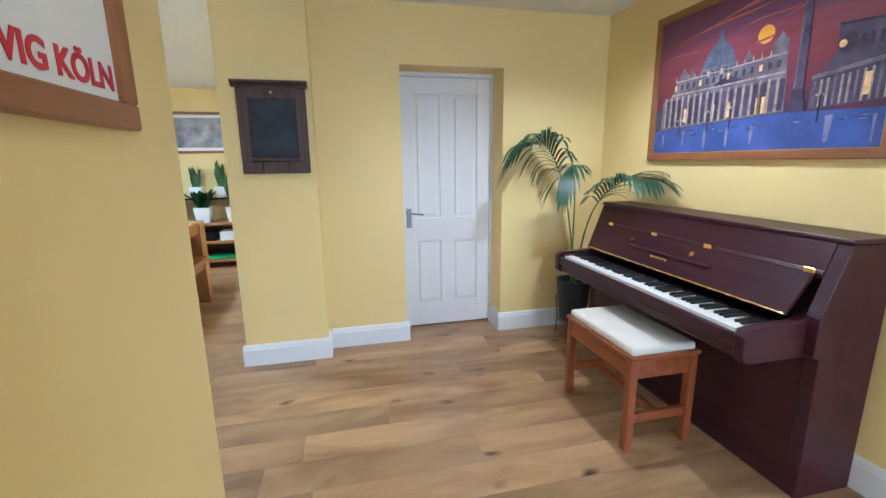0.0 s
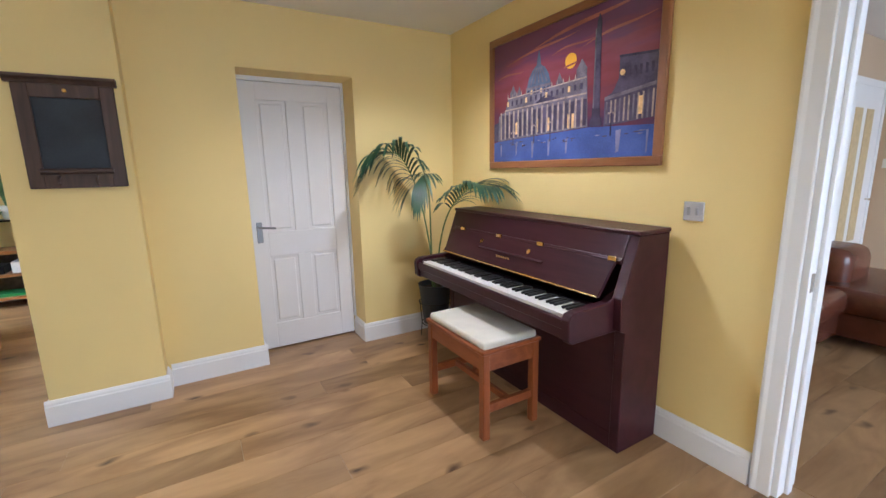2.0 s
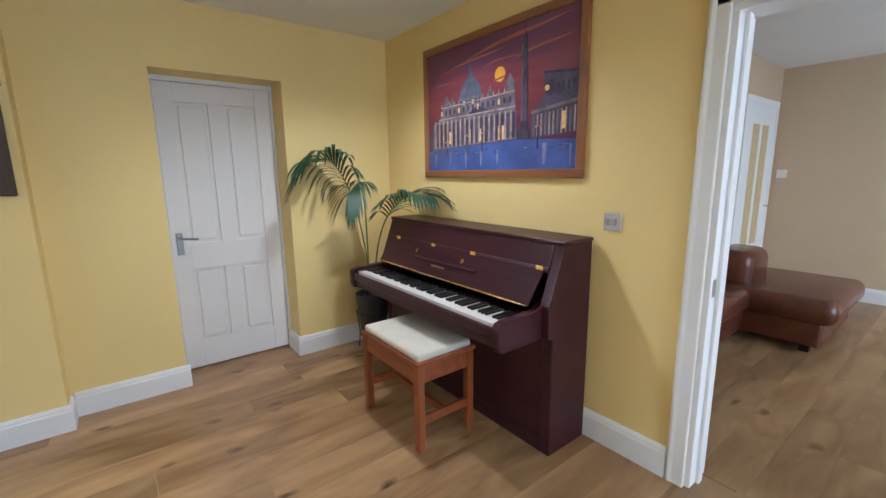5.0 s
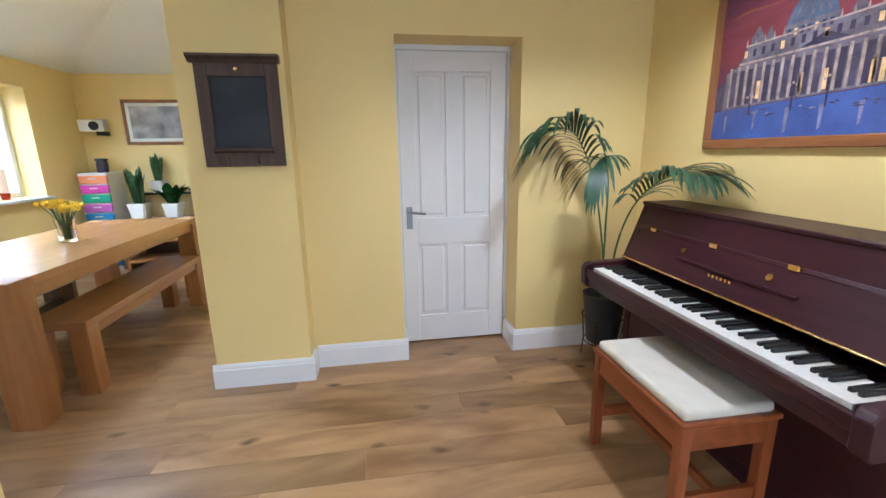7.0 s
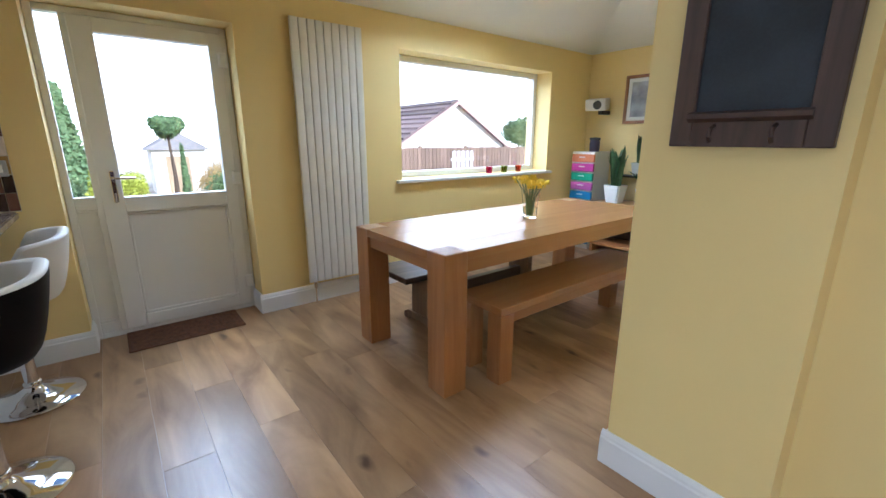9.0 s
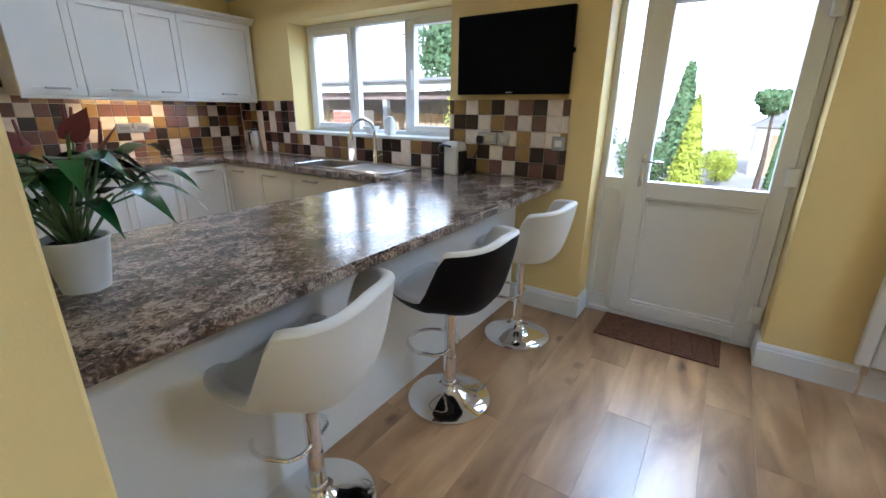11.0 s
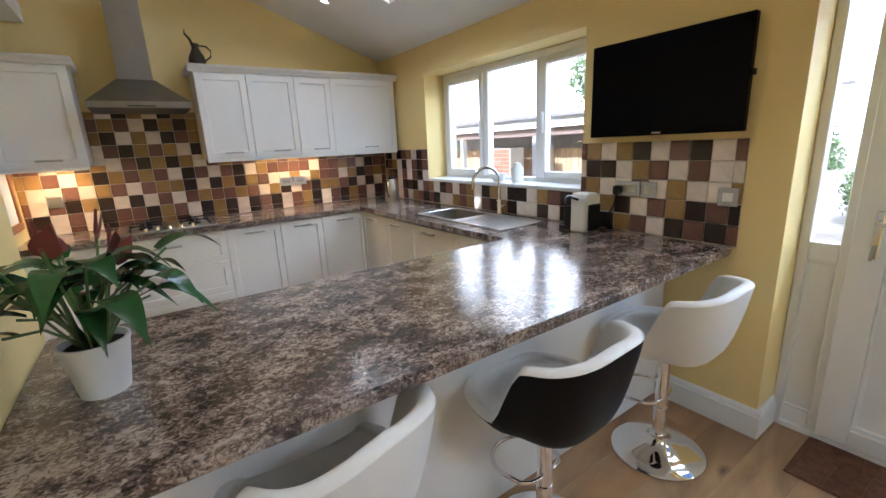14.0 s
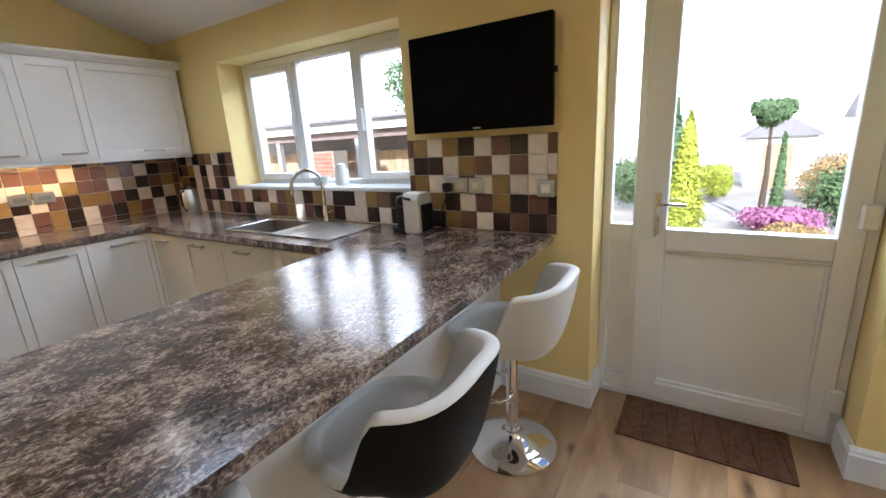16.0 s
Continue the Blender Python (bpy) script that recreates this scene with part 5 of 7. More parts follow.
solid("ground", boxes((-400, WO - 0.02, -300, 300, GZ - 0.3, GZ)), GRAVEL, "pale paved garden ground running to the horizon", "ground", "structure")

# glowing wall beyond the garden, standing in for the overexposed white sky
GLOWSKY = glowing("bright_haze", (1.0, 0.98, 0.96), 1.4)
bm = bmesh.new()
ring = [(20 - 95 * math.cos(a), 3 + 110 * math.sin(a)) for a in [radians(-75 + 150 * q / 24) for q in range(25)]]
lo_, hi_ = [bm.verts.new((x, y, GZ)) for x, y in ring], [bm.verts.new((x, y, 62)) for x, y in ring]
for q in range(24):
    bm.faces.new((lo_[q], lo_[q + 1], hi_[q + 1], hi_[q]))
solid("backdrop", bm, GLOWSKY, "glowing wall standing in for the blown-out white sky", "sky", "structure")

# far garden: neighbour's bungalow, fence, outbuilding, shrubs
HX = -14.0
nb = thing("bungalow", (HX - 2, 13.5, GZ), "neighbouring cream rendered bungalow with a purple-brown tiled roof", "house")
part("gable_wall", prism([(10.5, GZ), (16.5, GZ), (16.5, 0.95), (13.5, 2.72), (10.5, 0.95)], "x", HX - 5, HX), RENDER, nb)
for s, a0, z0 in ((1, 13.5, 2.86), (-1, 13.5, 2.86)):
    part("roof", prism([(a0, z0), (a0 + s * 3.35, z0 - 1.98), (a0 + s * 3.35, z0 - 2.1), (a0, z0 - 0.12)], "x", HX - 5, HX + 0.18), ROOFT, nb)
part("bargeboard", prism([(13.5, 2.84), (16.85, 0.86), (16.85, 0.72), (13.5, 2.70), (10.15, 0.72), (10.15, 0.86)], "x", HX + 0.18, HX + 0.22), paint("pale_pink_board", (0.62, 0.42, 0.36), 0.6), nb, "pale bargeboard")
for i in range(10):
    f = i / 10
    part("tile_course", prism([(10.10 + 3.35 * f, 0.97 + 1.98 * f), (10.12 + 3.35 * (f + 0.11), 0.90 + 1.98 * (f + 0.11) - 0.0), (10.12 + 3.35 * (f + 0.11), 0.86 + 1.98 * (f + 0.11)), (10.10 + 3.35 * f, 0.80 + 1.98 * f)], "x", HX - 9, HX + 0.16), ROOFT, nb)

def fence_run(name, label, x, y0, y1, h, mt, bw=0.14, parent_at=None, gap=0.006):
    f = thing(name, (x, (y0 + y1) / 2, GZ), label, "fence")
    board = finish(box(bmesh.new(), -0.012, 0.012, 0, bw - gap, 0, h, bevel=0.004), "board", mt)
    n = int((y1 - y0) / bw)
    for i in range(n):
        b = new("board", board)
        b.parent = f
        b.location = (random.uniform(-0.006, 0.006), y0 - (y0 + y1) / 2 + i * bw, random.uniform(-0.02, 0.01))
    for i in range(int((y1 - y0) / 1.8) + 1):
        part("post", boxes((x - 0.10, x - 0.02, y0 + i * 1.8, y0 + i * 1.8 + 0.09, GZ, GZ + h + 0.05)), mt, f)
    part("rail", boxes((x - 0.05, x - 0.012, y0, y1, GZ + h * 0.75, GZ + h * 0.75 + 0.07)), mt, f)
    return f


fence_run("garden_fence", "reddish-brown vertical board garden fence", -10.5, 5.6, 17.5, 1.22, FENCE)
fence_run("pale_fence", "pale weathered board fence inside the lean-to", -7.6, -9.3, 0.1, 1.42, FENCE2)
gate = thing("garden_gate", (-9.6, 10.1, GZ), "white picket garden gate", "gate")
for i in range(5):
    part("picket", boxes((-9.62, -9.59, 9.72 + i * 0.17, 9.82 + i * 0.17, GZ + 0.08, 0.98)), WHITE, gate)
part("rail", boxes((-9.65, -9.62, 9.68, 10.56, 0.2, 0.27)), WHITE, gate)
part("rail", boxes((-9.65, -9.62, 9.68, 10.56, 0.7, 0.77)), WHITE, gate)
ob = thing("outbuilding", (-7.4, -4.6, GZ), "open timber lean-to with a felt roof and white fascia", "outbuilding")
GREYB = paint("weathered_grey_boards", (0.50, 0.49, 0.50), 0.85, vary=0.12, scale=5)
# the beam's brown is paled, with garden haze put into the colour
BEAMW = paint("brown_beam", (0.30, 0.22, 0.19), 0.8, vary=0.15, scale=8)
part("back_wall", boxes((-9.5, -9.4, -9.4, 0.2, GZ, 1.70)), GREYB, ob, "weathered grey back wall")
part("roof", prism([(-9.8, 2.02), (-6.72, 1.80), (-6.72, 1.845), (-9.8, 2.075)], "y", -9.6, 0.3), FELT, ob)
part("fascia", boxes((-6.75, -6.71, -9.6, 0.3, 1.66, 1.80)), WHITE, ob, "white fascia board")
part("gutter", boxes((-6.70, -6.62, -9.6, 0.3, 1.775, 1.835), bevel=0.02), FELT, ob, "grey gutter along the roof edge")
part("beam", boxes((-6.98, -6.88, -9.4, 0.2, 1.50, 1.64), bevel=0.004), BEAMW, ob, "brown timber beam")
for py in (-7.4, -5.5, -3.35, -1.2):
    part("post", boxes((-6.98, -6.88, py, py + 0.10, GZ, 1.50), bevel=0.004), GREYB, ob)
pier = thing("brick_panel", (-7.0, -4.25, GZ), "low red brick wall panel of the lean-to", "brick wall")
part("core", boxes((-7.18, -6.83, -4.64, -3.86, GZ, 1.30)), MORTAR, pier)
BRICK_TOP = 19
brick = finish(box(bmesh.new(), -0.008, 0.008, 0, 0.205, 0, 0.062, bevel=0.003), "brick", BRICK)
half = finish(box(bmesh.new(), -0.008, 0.008, 0, 0.098, 0, 0.062, bevel=0.003), "brick", BRICK)
for r in range(BRICK_TOP):
    row = [(-4.64 + c * 0.215, brick) for c in range(3)] + [(-3.995, half)] if r % 2 == 0 else [(-4.64, half)] + [(-4.533 + c * 0.215, brick) for c in range(3)]
    for y, me_ in row:
        b = new("brick", me_)
        b.parent, b.matrix_parent_inverse = pier, pier.matrix_basis.inverted()
        b.location = (-6.825, y, GZ + 0.012 + r * 0.0755)


def clumpy(bm, centre, rx, ry, rz, n, size, rnd):
    """A crown of many small leaf cards round a centre, with an uneven outline."""
    for _ in range(n):
        d = Vector((rnd.gauss(0, 1), rnd.gauss(0, 1), rnd.gauss(0, 1))).normalized()
        r = rnd.uniform(0.45, 1.0) ** 0.5 * rnd.uniform(0.8, 1.12)
        p = Vector(centre) + Vector((d.x * rx, d.y * ry, d.z * rz)) * r
        a = Vector((rnd.gauss(0, 1), rnd.gauss(0, 1), rnd.gauss(0, 1))).normalized()
        b = a.cross(d).normalized() if a.cross(d).length > 0.01 else Vector((0, 0, 1))
        s = size * rnd.uniform(0.6, 1.4)
        vs = [bm.verts.new(p + q) for q in (a * s, b * s * 0.6, -a * s, -b * s * 0.6)]
        bm.faces.new(vs)


def shrub(name, label, at, rx, ry, rz, n, size, mt, trunk=0.0, category="shrub", cone=False):
    rnd = random.Random(sum(ord(c) for c in label) + int(at[1] * 10))
    s = thing(name, (at[0], at[1], GZ), label, category)
    top = at[2]
    part("trunk", tube([(at[0], at[1], GZ), (at[0] + 0.04, at[1] + 0.02, (GZ + top) / 2), (at[0], at[1], top)], max(0.03, trunk), taper=0.015), TRUNK, s)
    bm = bmesh.new()
    if cone:
        for k in range(9):
            f = k / 8
            clumpy(bm, (at[0], at[1], GZ + 0.2 + f * (top - GZ) * 1.0), rx * (1.05 - f * 0.8), ry * (1.05 - f * 0.8), rz * 0.2, n // 9, size, rnd)
    else:
        for k in range(7):
            o = [rnd.uniform(-0.5, 0.5) for _ in range(3)]
            clumpy(bm, (at[0] + o[0] * rx, at[1] + o[1] * ry, top + o[2] * rz), rx * 0.7, ry * 0.7, rz * 0.65, n // 7, size, rnd)
    part("crown", bm, mt, s)
    return s


shrub("conifer", "golden-green upright conifer by the garden path", (-8.5, 1.72, 1.10), 0.30, 0.30, 1.6, 9000, 0.028, GREENC, 0.04, "conifer", True)
shrub("conifer", "tall yellow-green conifer outside the kitchen window", (-6.2, -0.72, 3.3), 0.85, 0.85, 2.8, 26000, 0.04, GREENC, 0.08, "conifer", True)
shrub("conifer", "tall slim golden-green conifer beside the side light", (-6.6, 0.35, 2.2), 0.30, 0.30, 1.9, 8000, 0.032, GREENC, 0.05, "conifer", True)
shrub("topiary_tree", "clipped round green tree on a leafy stem", (-8.9, 2.70, 1.48), 0.24, 0.24, 0.20, 6000, 0.026, GREEND, 0.05, "tree")
shrub("climber", "leafy green climber on a slim post", (-8.9, 2.88, 0.85), 0.10, 0.10, 0.9, 4000, 0.024, GREEND, 0.03, "climber", True)
shrub("far_tree", "grey-green conifer tree beyond the golden one", (-14.0, 1.05, 2.0), 0.55, 0.55, 2.0, 5000, 0.07, GREEND, 0.08, "conifer", True)
shrub("far_tree", "dark green conifer tree beyond the garden", (-22, -3.5, 3.0), 1.3, 1.3, 2.5, 6000, 0.09, GREEND, 0.15, "conifer", True)
shrub("far_tree", "grey-green tree beyond the outbuilding", (-16, -7.5, 3.6), 1.8, 1.8, 1.5, 6000, 0.09, GREEND, 0.15, "tree")
shrub("far_tree", "green tree behind the bungalow", (-20, 24.0, 1.6), 1.4, 1.4, 1.2, 5000, 0.09, GREEND, 0.12, "tree")
shrub("heather", "clump of pink flowering heather", (-8.7, 2.95, 0.02), 0.55, 0.62, 0.17, 4500, 0.026, HEATH)
shrub("heather", "clump of orange-tipped heather", (-8.0, 2.98, -0.03), 0.28, 0.36, 0.12, 2200, 0.022, HEATH2)
shrub("shrub", "low green shrub by the fence", (-10.0, 6.9, 0.4), 0.35, 0.9, 0.4, 5000, 0.03, GREEND)
shrub("shrub", "low green shrub by the garden path", (-9.4, 3.9, 0.25), 0.5, 0.6, 0.4, 5000, 0.03, GREEND)
shrub("shrub", "mixed green shrub beside the path", (-9.8, 0.9, 0.3), 0.6, 0.5, 0.5, 5000, 0.03, GREEND)
fh = thing("far_house", (-19, 6.9, GZ), "distant pale house with a grey pitched roof", "house")
part("wall", boxes((-22, -18.5, 6.3, 10.6, GZ, 1.35)), RENDER, fh)
part("roof", prism([(-22.4, 1.3), (-18.1, 1.3), (-20.2, 2.5)], "y", 6.0, 10.9), FELT, fh)
for wy in (6.9, 8.8):
    part("window", boxes((-18.52, -18.47, wy, wy + 0.7, 0.4, 1.0)), GREYW, fh)
shed = thing("garden_shed", (-14.2, 3.4, GZ), "small pale garden shed with a grey roof down the path", "shed")
part("wall", boxes((-15.0, -13.6, 2.75, 4.0, GZ, 1.05)), RENDER, shed)
part("roof", prism([(2.6, 1.02), (4.15, 1.02), (3.375, 1.5)], "x", -15.1, -13.5), FELT, shed)
part("door", boxes((-13.6, -13.58, 3.05, 3.6, GZ, 0.85)), FENCE2, shed)
shrub("shrub", "brown-leaved shrub at the edge of the path", (-11.5, 3.9, 0.35), 0.5, 0.6, 0.5, 5000, 0.026, HEATH2)
shrub("shrub", "grey-green shrub before the far house", (-12.5, 5.2, 0.45), 0.7, 0.8, 0.6, 6000, 0.03, GREEND)
shrub("shrub", "pale green shrub down the path", (-12.0, 2.1, 0.2), 0.5, 0.35, 0.4, 4500, 0.026, GREENC)
for i in range(22):
    solid("paving_slab", boxes((-5.4 + (i % 3) * 0.62, -4.82 + (i % 3) * 0.62, 0.4 + (i // 3) * 0.62, 0.98 + (i // 3) * 0.62, GZ, GZ + 0.02), bevel=0.006), GRAVEL, "pale square concrete paving slab", "paving slab", group="garden paving slabs")

# ---------------------------------------------------------------- living room
LX, LYN, LYS = 6.1, 2.7, -1.7
wall("wall_living_east", boxes((LX, LX + 0.2, LYS, 1.88, 0, 2.6)), BEIGE, "beige painted living room wall")
wall("wall_living_north", boxes((RX + 0.14, 4.95, LYN, LYN + 0.2, 0, 2.6)), BEIGE, "beige painted living room wall")
wall("wall_living_return", boxes((4.95, LX + 0.2, 1.88, 2.08, 0, 2.6), (4.95, 5.15, 2.08, LYN + 0.2, 0, 2.6)), BEIGE, "beige painted living room wall")
wall("wall_living_south", boxes((RX + 0.14, 3.0, LYS - 0.2, LYS, 0, 2.6), (5.4, LX + 0.2, LYS - 0.2, LYS, 0, 2.6), (3.0, 5.4, LYS - 0.2, LYS, 0, 0.6), (3.0, 5.4, LYS - 0.2, LYS, 2.1, 2.6)), BEIGE, "beige painted living room wall")
solid("ceiling_living", boxes((RX + 0.14, LX + 0.2, LYS - 0.2, LYN + 0.2, 2.42, 2.54)), CEIL, "flat white living room ceiling", "ceiling", "structure")
solid("baseboard", prism([(LX - d - 0.001, z) for d, z in [(0, 0), (0.02, 0), (0.02, 0.113), (0.014, 0.131), (0.006, 0.145), (0, 0.145)]], "y", LYS, 1.88), WHITE, "white gloss moulded skirting board", "skirting", "structure")
# unseen window, placed by guess so that daylight reaches the living room
lw = thing("window_3", (4.2, LYS - 0.1, 0.6), "wide white living room window, unseen and placed for daylight", "window", "", "structure")
part("window_frame", boxes((3.0, 3.06, LYS - 0.15, LYS - 0.09, 0.6, 2.1), (5.34, 5.4, LYS - 0.15, LYS - 0.09, 0.6, 2.1), (3.06, 5.34, LYS - 0.15, LYS - 0.09, 2.04, 2.1), (3.06, 5.34, LYS - 0.15, LYS - 0.09, 0.6, 0.66), (4.17, 4.23, LYS - 0.15, LYS - 0.09, 0.66, 2.04)), UPVC, lw)
ldoor = thing("door_3", (5.5, 1.88, 0), "white living room door with tall narrow obscure glass panels", "door", "", "structure")
part("casing", boxes((5.02, 5.09, 1.855, 1.879, 0, 2.0), (5.94, 6.01, 1.855, 1.879, 0, 2.0), (5.02, 6.01, 1.855, 1.879, 2.0, 2.06)), WHITE, ldoor)
part("leaf", boxes((5.09, 5.94, 1.862, 1.879, 0.01, 2.0)), WHITE, ldoor)
OBSC = paint("amber_obscure_glass", (0.55, 0.42, 0.22), 0.35, vary=0.15, scale=20)
for xx in (5.28, 5.56):
    part("glass", boxes((xx, xx + 0.18, 1.858, 1.863, 0.55, 1.80)), OBSC, ldoor, "tall amber obscure glass")
part("lever", tube([(5.88, 1.862, 0.95), (5.88, 1.82, 0.95), (5.80, 1.815, 0.95)], 0.01), CHROME, ldoor, "chrome lever", 40)
sw2 = solid("wall_switch", boxes((LX - 0.012, LX - 0.001, 1.74, 1.83, 1.25, 1.34), bevel=0.003), SOCKETW, "small white wall switch", "switch")
sofa = thing("corner_sofa", (3.8, 1.7, 0), "brown leather corner sofa with a chaise end", "sofa")


def pad(x0, x1, y0, y1, z0, z1, r=0.05):
    return boxes((x0, x1, y0, y1, z0, z1), bevel=r, seg=4)


part("base", pad(2.5, 4.95, 1.42, 2.2, 0.06, 0.26, 0.03), LEATHER, sofa, smooth=60)
part("chaise_base", pad(4.06, 5.05, 0.93, 1.50, 0.06, 0.25, 0.03), LEATHER, sofa, smooth=60)
part("seat_cushion", pad(2.55, 3.27, 1.36, 1.96, 0.25, 0.44, 0.07), LEATHER, sofa, smooth=60)
part("seat_cushion", pad(3.28, 4.02, 1.36, 1.96, 0.25, 0.44, 0.07), LEATHER, sofa, smooth=60)
part("chaise_cushion", pad(4.03, 5.15, 0.86, 1.70, 0.23, 0.42, 0.08), LEATHER, sofa, smooth=60)
part("back_cushion", pad(2.55, 3.4, 1.90, 2.18, 0.42, 0.76, 0.08), LEATHER, sofa, smooth=60)
part("back_cushion", pad(3.41, 4.25, 1.90, 2.18, 0.42, 0.76, 0.08), LEATHER, sofa, smooth=60)
part("arm", pad(4.25, 4.80, 1.46, 1.80, 0.30, 0.67, 0.10), LEATHER, sofa, smooth=60)
for fx, fy in ((2.6, 1.5), (4.9, 1.0), (4.8, 2.05), (2.6, 2.05), (4.12, 1.0)):
    part("foot", boxes((fx, fx + 0.06, fy, fy + 0.06, 0, 0.07)), BLACK, sofa)
CUSH = paint("patterned_grey_cushion", (0.30, 0.27, 0.26), 0.8, vary=0.6, scale=40, bump=0.3)
bm = boxes((-0.2, 0.2, -0.06, 0.06, -0.2, 0.2), bevel=0.055, seg=4)
bm.transform(Matrix.Translation((3.95, 1.80, 0.62)) @ pose(0, 0, 0, -20, 12, 10))
solid("cushion", bm, CUSH, "grey patterned scatter cushion on the sofa", "cushion", smooth=60)
part("curtain_rail", tube([(2.9, LYS + 0.05, 2.2), (5.5, LYS + 0.05, 2.2)], 0.012), STEEL, lw)

# ---------------------------------------------------------------- kitchen things
hob = thing("gas_hob", (-1.08, -1.72, WT), "steel gas hob with black burner grates in the worktop", "hob")
part("plate", boxes((-1.40, -0.76, -1.96, -1.50, WT, WT + 0.012), bevel=0.004), STEEL, hob)
for bx_, by_ in ((-1.26, -1.84), (-0.94, -1.84), (-1.26, -1.64), (-0.94, -1.64)):
    part("burner", lathe([(0, 0.012), (0.045, 0.012), (0.045, 0.026), (0.03, 0.034), (0, 0.034)], (bx_, by_, WT), 20), BLACK, hob, "black burner cap", 40)
    part("grate", boxes((bx_ - 0.10, bx_ + 0.10, by_ - 0.005, by_ + 0.005, WT + 0.036, WT + 0.046), (bx_ - 0.005, bx_ + 0.005, by_ - 0.10, by_ - 0.006, WT + 0.036, WT + 0.046), (bx_ - 0.005, bx_ + 0.005, by_ + 0.006, by_ + 0.10, WT + 0.036, WT + 0.046), (bx_ - 0.10, bx_ - 0.09, by_ - 0.09, by_ + 0.09, WT + 0.012, WT + 0.036), (bx_ + 0.09, bx_ + 0.10, by_ - 0.09, by_ + 0.09, WT + 0.012, WT + 0.036)), BLACK, hob, "black iron grate")
for i in range(5):
    part("knob", lathe([(0, 0), (0.018, 0), (0.016, 0.022), (0, 0.024)], (-1.24 + i * 0.075, -1.53, WT + 0.012), 16), CHROME, hob, "chrome control knob", 40)
hood = thing("cooker_hood", (-1.07, -1.8, 1.77), "brushed steel chimney cooker hood", "cooker hood")
part("rim", boxes((-1.37, -0.77, KY + 0.012, -1.52, 1.775, 1.822), bevel=0.003), HOODM, hood)
bm = bmesh.new()
lo = [bm.verts.new(p) for p in ((-1.37, KY + 0.012, 1.822), (-0.77, KY + 0.012, 1.822), (-0.77, -1.52, 1.822), (-1.37, -1.52, 1.822))]
hi = [bm.verts.new(p) for p in ((-1.185, KY + 0.012, 1.99), (-0.955, KY + 0.012, 1.99), (-0.955, -1.74, 1.99), (-1.185, -1.74, 1.99))]
for i in range(4):
    bm.faces.new((lo[i], lo[(i + 1) % 4], hi[(i + 1) % 4], hi[i]))
bm.faces.new(lo[::-1]), bm.faces.new(hi)
part("canopy", bm, HOODM, hood)
part("duct", boxes((-1.175, -0.965, KY + 0.012, -1.75, 1.991, 2.55), bevel=0.002), HOODM, hood, "tall brushed steel duct cover")
part("button_strip", boxes((-1.15, -0.99, -1.5202, -1.517, 1.785, 1.792)), BLACK, hood)
sink = thing("sink", (-2.9, -0.15, WT), "stainless steel sink with a ribbed drainer in the worktop", "sink")
part("drainer", boxes((-3.094, -2.706, -0.212, 0.306, WT + 0.0005, WT + 0.006)), STEEL, sink, "ribbed steel drainer")
for i in range(9):
    part("rib", boxes((-3.02 + i * 0.033, -3.008 + i * 0.033, -0.14, 0.28, WT + 0.006, WT + 0.0095), bevel=0.001), STEEL, sink)
bm = bmesh.new()
u0, u1, v0, v1 = -3.057, -2.743, -0.622, -0.218
up = [bm.verts.new(p) for p in ((u0, v0, WT + 0.004), (u1, v0, WT + 0.004), (u1, v1, WT + 0.004), (u0, v1, WT + 0.004))]
dn = [bm.verts.new(p) for p in ((u0 + 0.02, v0 + 0.02, WT - 0.15), (u1 - 0.02, v0 + 0.02, WT - 0.15), (u1 - 0.02, v1 - 0.02, WT - 0.15), (u0 + 0.02, v1 - 0.02, WT - 0.15))]
ou = [bm.verts.new(p) for p in ((u0 - 0.036, v0 - 0.018, WT + 0.004), (u1 + 0.036, v0 - 0.018, WT + 0.004), (u1 + 0.036, v1 + 0.004, WT + 0.004), (u0 - 0.036, v1 + 0.004, WT + 0.004))]
for q in range(4):
    bm.faces.new((up[q], up[(q + 1) % 4], dn[(q + 1) % 4], dn[q]))
    bm.faces.new((ou[q], ou[(q + 1) % 4], up[(q + 1) % 4], up[q]))
bm.faces.new(dn)
part("bowl", bm, paint("sink_bowl_steel", (0.35, 0.34, 0.33), 0.35, 1.0), sink, "steel sink bowl")
part("rim", boxes((-3.105, -3.095, -0.645, 0.315, WT, WT + 0.009), (-2.705, -2.695, -0.645, 0.315, WT, WT + 0.009), (-3.095, -2.705, -0.645, -0.637, WT, WT + 0.009), (-3.095, -2.705, 0.307, 0.315, WT, WT + 0.009), bevel=0.002), CHROME, sink, "polished rim")
tap = thing("tap", (-3.13, -0.16, WT), "chrome swan-neck kitchen tap", "tap")
part("body", lathe([(0, 0), (0.026, 0), (0.026, 0.01), (0.02, 0.02), (0.02, 0.10), (0.014, 0.11), (0, 0.11)], (-3.13, -0.16, WT), 20), CHROME, tap, smooth=40)
arc = [(-3.13, -0.16, WT + 0.10), (-3.13, -0.16, WT + 0.25)] + [(-3.13 + 0.10 * (1 - math.cos(t)), -0.16 - 0.03 * (1 - math.cos(t)), WT + 0.25 + 0.10 * math.sin(t)) for t in [math.pi * q / 10 for q in range(1, 11)]] + [(-2.928, -0.221, WT + 0.20)]
part("spout", tube(arc, 0.012, 12), CHROME, tap, smooth=50)
part("lever", tube([(-3.13, -0.14, WT + 0.06), (-3.12, -0.07, WT + 0.085)], 0.007), CHROME, tap, smooth=50)
ket = thing("kettle", (-3.0, -1.60, WT), "brushed steel kettle with a black lid in the corner", "kettle")
